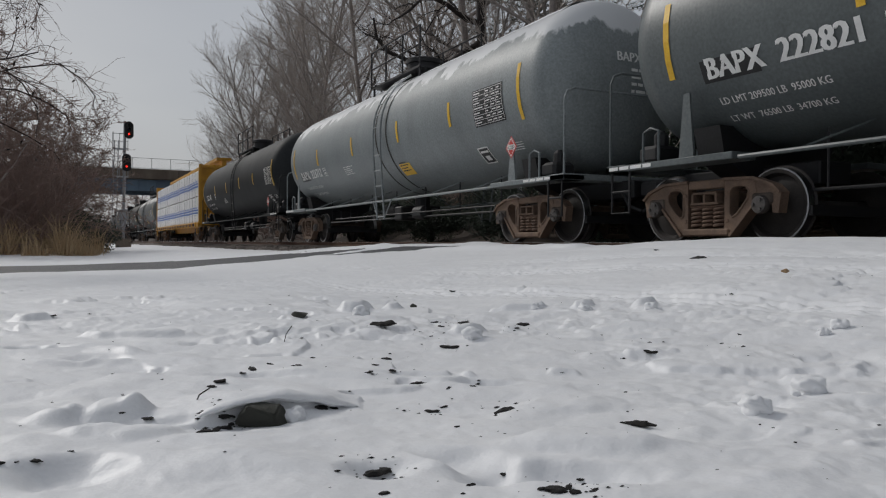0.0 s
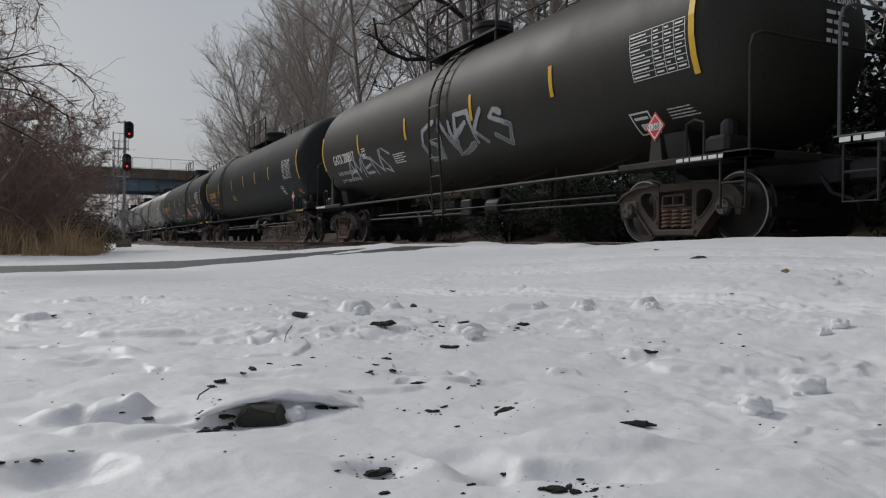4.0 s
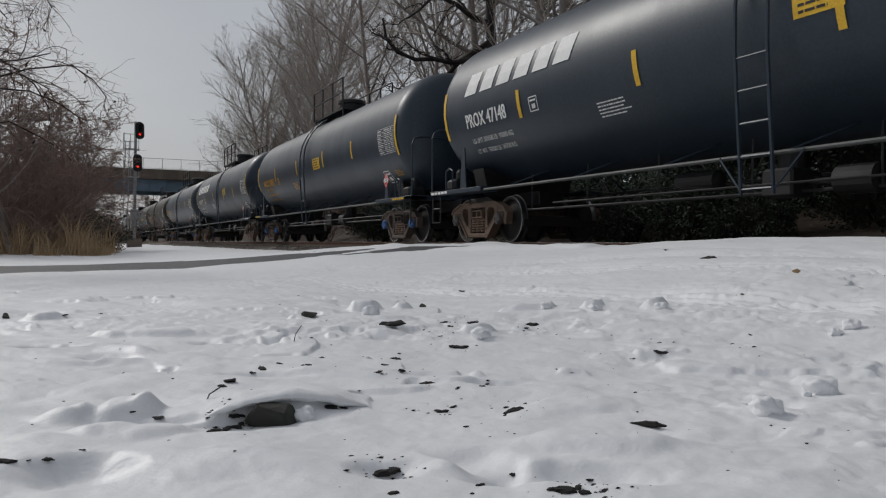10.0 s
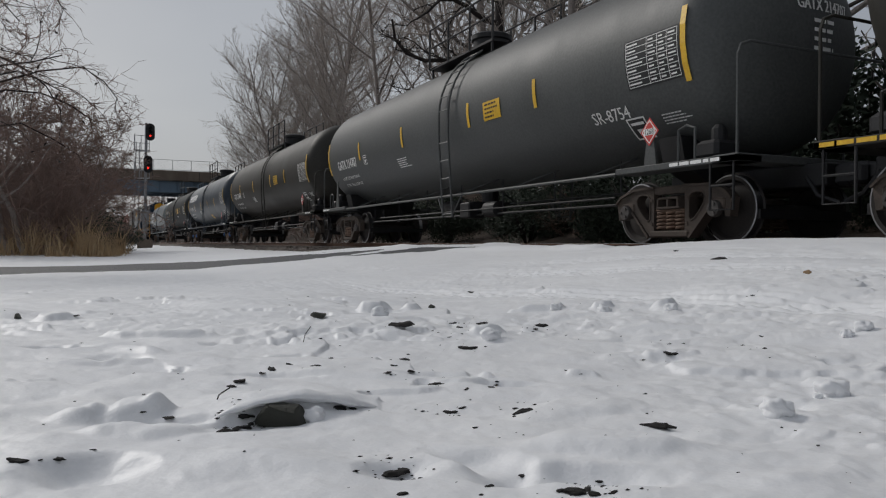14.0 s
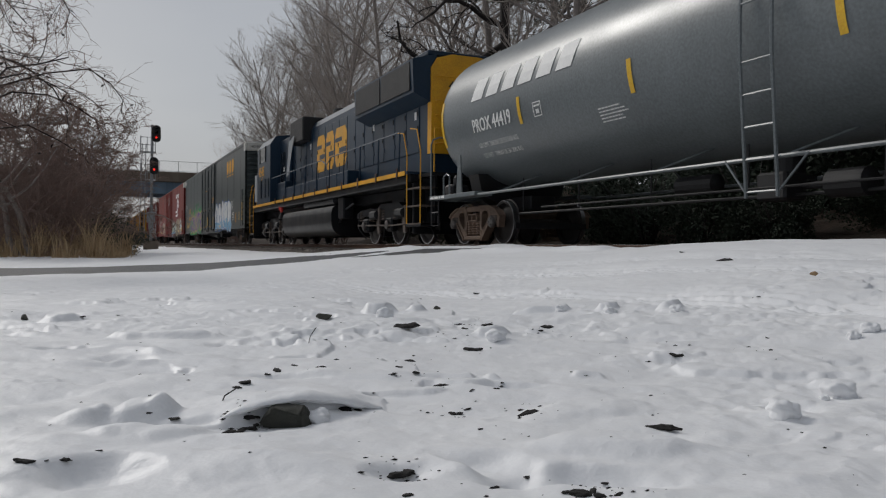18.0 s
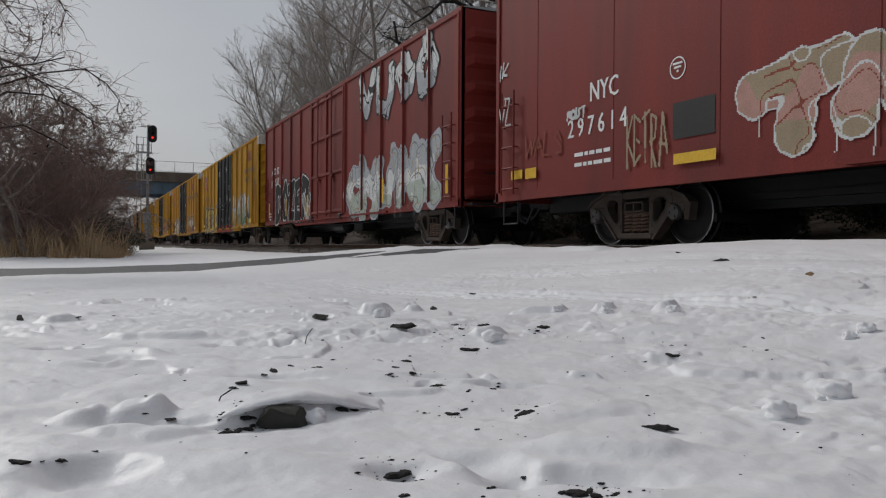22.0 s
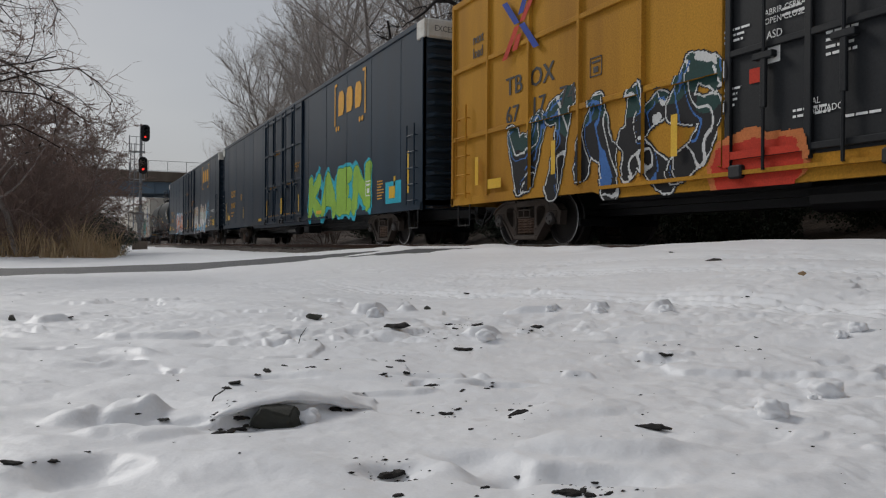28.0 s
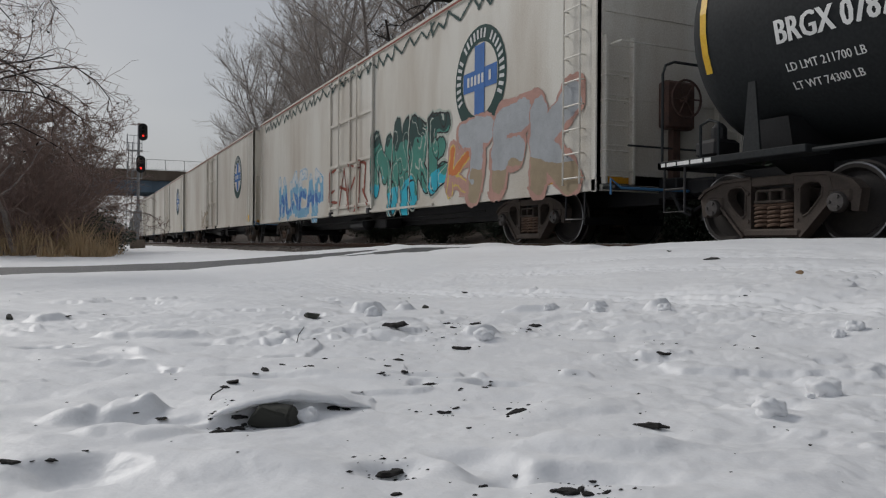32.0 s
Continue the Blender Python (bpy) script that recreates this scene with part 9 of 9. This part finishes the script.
# ---- stones, chips and clods lying in the snow ----
def lump(seed, n=16, flat=0.6, long=1.0, round_it=0):
    """A lump about one metre wide, to be scaled: angular, or a crumbly rounded block."""
    rng = random.Random(seed)
    bm = bmesh.new()
    if round_it:
        bmesh.ops.create_icosphere(bm, subdivisions=4, radius=0.5)
        for v in bm.verts:
            c = v.co.normalized()
            block = 0.44 / max(abs(c.x), abs(c.y), abs(c.z)) ** 0.3
            w = 1 + 0.34 * noise.noise(c * 1.7 + Vector((seed, 0, 0))) + 0.07 * noise.noise(c * 5 + Vector((seed, 3, 0))) + 0.02 * noise.noise(c * 13 + Vector((0, seed, 0)))
            v.co = Vector((c.x * long, c.y, c.z * flat)) * block * w
        return bm
    if n == 15:
        # a ragged curled flake
        k = 14
        rings = []
        edge = [0.5 * (0.62 + 0.55 * rng.random()) for _ in range(k)]
        curl = rng.uniform(-0.5, 0.5)
        for f, up in ((1.0, -0.35), (1.04, 0.0), (0.8, 0.42)):
            ring = []
            for i in range(k):
                a = 2 * math.pi * i / k
                x, y = edge[i] * f * math.cos(a) * long, edge[i] * f * math.sin(a)
                ring.append(bm.verts.new((x, y, flat * (up + rng.gauss(0, 0.10)) + curl * flat * (x / long * 2) ** 2 + 0.25 * flat * y)))
            rings.append(ring)
        for lo, hi in zip(rings, rings[1:]):
            for i in range(k):
                bm.faces.new((lo[i], lo[(i + 1) % k], hi[(i + 1) % k], hi[i]))
        top, low = bm.verts.new((0, 0, flat * 0.45)), bm.verts.new((0, 0, -flat * 0.4))
        for i in range(k):
            bm.faces.new((rings[2][i], rings[2][(i + 1) % k], top))
            bm.faces.new((rings[0][(i + 1) % k], rings[0][i], low))
        return bm
    if n == 30:
        bmesh.ops.create_cube(bm, size=1.0)
        bmesh.ops.bevel(bm, geom=list(bm.edges), offset=0.07, segments=2, affect="EDGES")
        bmesh.ops.subdivide_edges(bm, edges=list(bm.edges), cuts=3, use_grid_fill=True)
        for v in bm.verts:
            v.co.x *= 1 - 0.25 * v.co.z
            v.co += Vector((noise.noise(v.co * 1.6), noise.noise(v.co * 1.6 + Vector((7, 0, 0))), noise.noise(v.co * 1.6 + Vector((0, 7, 0))))) * 0.16 + v.co.normalized() * 0.05 * noise.noise(v.co * 7)
            v.co = Vector((v.co.x * long, v.co.y, v.co.z * flat))
        return bm
    for _ in range(n):
        v = Vector((rng.gauss(0, 1), rng.gauss(0, 1), rng.gauss(0, 1))).normalized() * (0.42 + 0.12 * rng.random())
        bm.verts.new((v.x * long, v.y, v.z * flat))
    bmesh.ops.convex_hull(bm, input=bm.verts)
    for v in [v for v in bm.verts if not v.link_faces]:
        bm.verts.remove(v)
    bmesh.ops.bevel(bm, geom=list(bm.edges), offset=0.035, segments=1, affect="EDGES")
    return bm


def bits(name, label, category, group, mat, places, seeds, sink=0.25, grow_by=1.4, **kw):
    """One lump at each (x, y, width), resting in the snow."""
    meshes = []
    for s in seeds:
        bm = lump(s, **kw)
        me = bpy.data.meshes.new(name)
        bm.to_mesh(me)
        bm.free()
        me.materials.append(M[mat])
        if kw.get("round_it"):
            me.polygons.foreach_set("use_smooth", [True] * len(me.polygons))
        meshes.append(me)
    rng = random.Random(len(places))
    for i, (x, y, w) in enumerate(places):
        z = float(snow_height(np.array([x]), np.array([y]))[0])
        ob = new(name, meshes[i % len(meshes)])
        flat = kw.get("flat", 0.6)
        wide = w * grow_by / kw.get("long", 1.0)
        ob.scale = (wide, wide, wide)
        ob.location = (x, y, z + wide * flat * (0.45 - sink))
        ob.rotation_euler = (rng.gauss(0, 0.12), rng.gauss(0, 0.12), -0.46 + rng.gauss(0, 0.5))
        tagged(ob, label, category, group)


bits("rock", "dark wet rock half buried in the snow", "rock", "", "rock", [(0.329, 1.385, 0.074)], (1,), 0.02, 1.0, n=30, flat=0.72, long=1.45)


def snow_lip():
    """The rounded edge of the snow that hangs over the rock and its hollow."""
    path = []
    for x in np.linspace(0.215, 0.545, 34):
        y = float(lip_line(x)) - 0.004 + 0.008 * noise.noise((x * 14, 0, 2))
        z = float(snow_height(np.array([x]), np.array([y + 0.035]))[0])
        path.append((x, y, z))
    rings = []
    for i, (x, y, z) in enumerate(path):
        fat = math.sin(math.pi * (i + 0.6) / 34.2) ** 0.5 * (0.8 + 0.35 * noise.noise((x * 22, 3, 1)))
        rings.append([(x + 0.3 * c * 0.02 * fat, y + 0.034 * fat * c, z - 0.002 + 0.013 * fat * sn * (1 + 0.25 * noise.noise((x * 40, c, sn)))) for c, sn in ((math.cos(t), math.sin(t)) for t in np.linspace(0, 2 * math.pi, 15)[:-1])])
    ob = part("snow_lip", Build().loft(rings), M["snow"], smooth=True)
    tagged(ob, "rounded lip of snow overhanging the dark rock", "snow")


snow_lip()
bits("stone", "small dark stone lying on the snow", "stone", "stones in the snow", "rock", [(0.932, 3.252, 0.085), (1.702, 3.751, 0.049), (-0.262, 3.725, 0.053)], (2, 3, 4), 0.3, 1.0, n=12, flat=0.6)
# bare soil, but the last two are dark lumps for the shade under the lip
bits("soil_patch", "dark clump in the snow: bare soil, two put in as the lip's shade", "soil", "soil clumps", "bark_chip", [(0.404, 1.016, 0.041), (0.42, 1.018, 0.025), (0.365, 0.889, 0.016), (0.563, 0.796, 0.033), (0.55, 0.808, 0.016), (0.58, 0.793, 0.017), (0.578, 0.775, 0.018), (0.262, 1.405, 0.034), (0.274, 1.398, 0.02), (0.261, 1.382, 0.03), (0.242, 1.366, 0.026), (0.217, 1.312, 0.027), (0.204, 1.308, 0.013), (0.276, 1.409, 0.019), (0.294, 1.427, 0.019), (0.455, 1.438, 0.034), (0.484, 1.446, 0.022)], (5, 6, 7, 8), 0.2, 0.95, n=18, flat=0.4, long=1.5, round_it=1)
CHIPS = [(1.078, 2.648, 0.124), (0.851, 2.057, 0.033), (0.689, 1.785, 0.026), (0.768, 1.819, 0.038), (0.78, 1.687, 0.039), (1.435, 2.931, 0.041), (1.405, 2.815, 0.035), (1.537, 2.868, 0.063), (1.678, 2.615, 0.074), (1.577, 2.506, 0.035), (1.133, 2.2, 0.066), (1.172, 2.429, 0.018), (0.879, 1.585, 0.019), (0.677, 1.394, 0.032), (0.713, 1.414, 0.02), (0.788, 1.284, 0.047), (0.812, 1.361, 0.021), (0.631, 1.195, 0.013)]
CHIPS += [(0.943, 1.08, 0.06), (0.927, 1.092, 0.021), (1.575, 1.743, 0.047), (1.722, 1.914, 0.015), (2.768, 2.529, 0.026), (1.874, 1.667, 0.021), (2.044, 1.83, 0.019), (1.073, 0.846, 0.011), (0.485, 0.878, 0.016), (0.58, 0.95, 0.015), (4.093, 4.477, 0.052), (3.75, 3.707, 0.111), (2.366, 4.548, 0.057), (0.322, 1.784, 0.047), (0.298, 1.756, 0.026), (0.44, 1.975, 0.044), (0.409, 1.95, 0.02), (0.504, 2.043, 0.025)]
CHIPS += [(0.564, 1.975, 0.027), (0.137, 1.452, 0.029), (-0.083, 1.186, 0.028), (-0.035, 1.201, 0.021), (0.011, 1.229, 0.012), (-0.057, 1.194, 0.008), (0.096, 1.475, 0.012), (-0.037, 3.58, 0.038), (0.112, 1.72, 0.011), (0.664, 0.877, 0.014), (0.605, 0.77, 0.014), (1.13, 0.936, 0.008), (1.177, 1.707, 0.012), (1.19, 1.661, 0.012), (0.828, 0.779, 0.006), (0.306, 0.927, 0.004), (0.763, 1.926, 0.022)]
bits("bark_chip", "dark wet bark chip on the snow", "bark chip", "bark chips on the snow", "bark_chip", CHIPS, (11, 12, 13, 14, 15, 16, 17), 0.26, 1.05, n=15, flat=0.3, long=2.1)
bits("wood_chip", "small tan wood chip standing in snow", "wood chip", "", "tan_chip", [(3.172, 2.57, 0.036)], (23,), -0.3, 1.2, n=9, flat=0.95, long=0.9)
bits("snow_clod", "rounded clod of frozen snow", "snow clod", "clods of snow", "snow", [(1.519, 1.162, 0.079), (1.201, 1.04, 0.063), (2.323, 1.663, 0.064), (2.215, 1.645, 0.047), (1.286, 2.325, 0.079), (2.167, 2.842, 0.068), (2.329, 2.58, 0.06), (1.187, 3.169, 0.086), (0.388, 1.385, 0.046), (2.058, 3.083, 0.06), (1.466, 1.157, 0.023), (13.883, 10.819, 0.165)], (31, 32, 33, 34), 0.3, 1.0, n=14, flat=0.75, round_it=1)


def specks():
    """Crumbs of bark and soil strewn over the snow, and a few dry stalks."""
    rng = np.random.RandomState(8)
    n = 330
    r = 0.8 + 4.2 * rng.rand(n) ** 1.5
    a = np.radians(-6 + 64 * rng.rand(n))
    x, y = r * np.sin(a), r * np.cos(a)
    # most lie round the chips and the bare soil
    home = [(c[0], c[1], 0.05) for c in CHIPS[:24]] + [(0.565, 0.799, 0.045), (0.402, 1.012, 0.03), (0.612, 0.802, 0.04), (0.255, 1.409, 0.03)] * 7
    for i in range(110, n):
        hx, hy, hs = home[i % len(home)]
        x[i], y[i] = hx + hs * rng.randn(), hy + hs * rng.randn()
    z = snow_height(x, y)
    b = Build()
    for i in range(n):
        s = (0.0014 + 0.0035 * rng.rand() ** 3) * min(1.0, 0.25 + 0.4 * y[i])
        c = [(x[i] + dx * s * (0.7 + rng.rand()), y[i] + dy * s * (0.7 + rng.rand()), z[i] + s * 0.3 + dz * s * 0.6) for dx, dy, dz in ((1.6, 0, 0), (-1.6, 0, 0), (0, 1, 0), (0, -1, 0), (0, 0, 1), (0, 0, -1))]
        b.add(c, [(0, 2, 4), (2, 1, 4), (1, 3, 4), (3, 0, 4), (2, 0, 5), (1, 2, 5), (3, 1, 5), (0, 3, 5)])
    tagged(part("bark_crumbs", plain_mesh("bark_crumbs", b, "bark_chip"), None), "fine dark crumbs strewn on the snow", "debris", kind="stuff")
    for x0, y0, h in ((0.651, 2.462, 0.05), (0.227, 1.509, 0.02)):
        z0 = float(snow_height(np.array([x0]), np.array([y0]))[0])
        ob = part("stalk", plain_mesh("stalk", Build().tube([(0, 0, -0.01), (0.008, 0, h * 0.5), (0.03, 0.01, h)], 0.0014, 5), "bark_chip"), None, at=(x0, y0, z0))
        tagged(ob, "thin dry stalk poking out of the snow", "stalk", "dry stalks")


specks()


# ---- what moves ----
def motions():
    """The train rolls past at a steady speed; its wheels turn with it while they pass close by."""
    for car, yc in TRAIN:
        walk(car, [(t, pose(TRACK_X, yc - SPEED * t, 0)) for t in (0.0, 16.0, 32.0)])
    for load, off in LUMBER:
        yc = (B[3] + B[4]) / 2
        walk(load, [(t, pose(TRACK_X, yc - SPEED * t, 0)) for t in (0.0, 16.0, 32.0)])
    centre = {car: yc for car, yc in TRAIN}
    step = 1 / 30
    for w, car, y, y1 in WHEELS:
        at0 = centre[car] + y + y1
        t0, t1 = max(0.0, (at0 - 22) / SPEED), min(32.0, (at0 + 1) / SPEED)
        if t1 - t0 < step * 2:
            continue
        k0, k1 = math.ceil(t0 * 30), math.floor(t1 * 30)
        radius = w.location[2]
        turn = math.degrees(SPEED * step / radius)
        rows = [(k * step, pose(0, y1, radius, turn * (k - k0))) for k in range(k0, k1 + 1)]
        if k0 > 0:
            rows = [(0.0, rows[0][1])] + ([((k0 - 1) * step, rows[0][1])] if k0 > 1 else []) + rows
        if k1 < 960:
            rows = rows + ([((k1 + 1) * step, rows[-1][1])] if k1 < 959 else []) + [(32.0, rows[-1][1])]
        walk(w, rows)


motions()
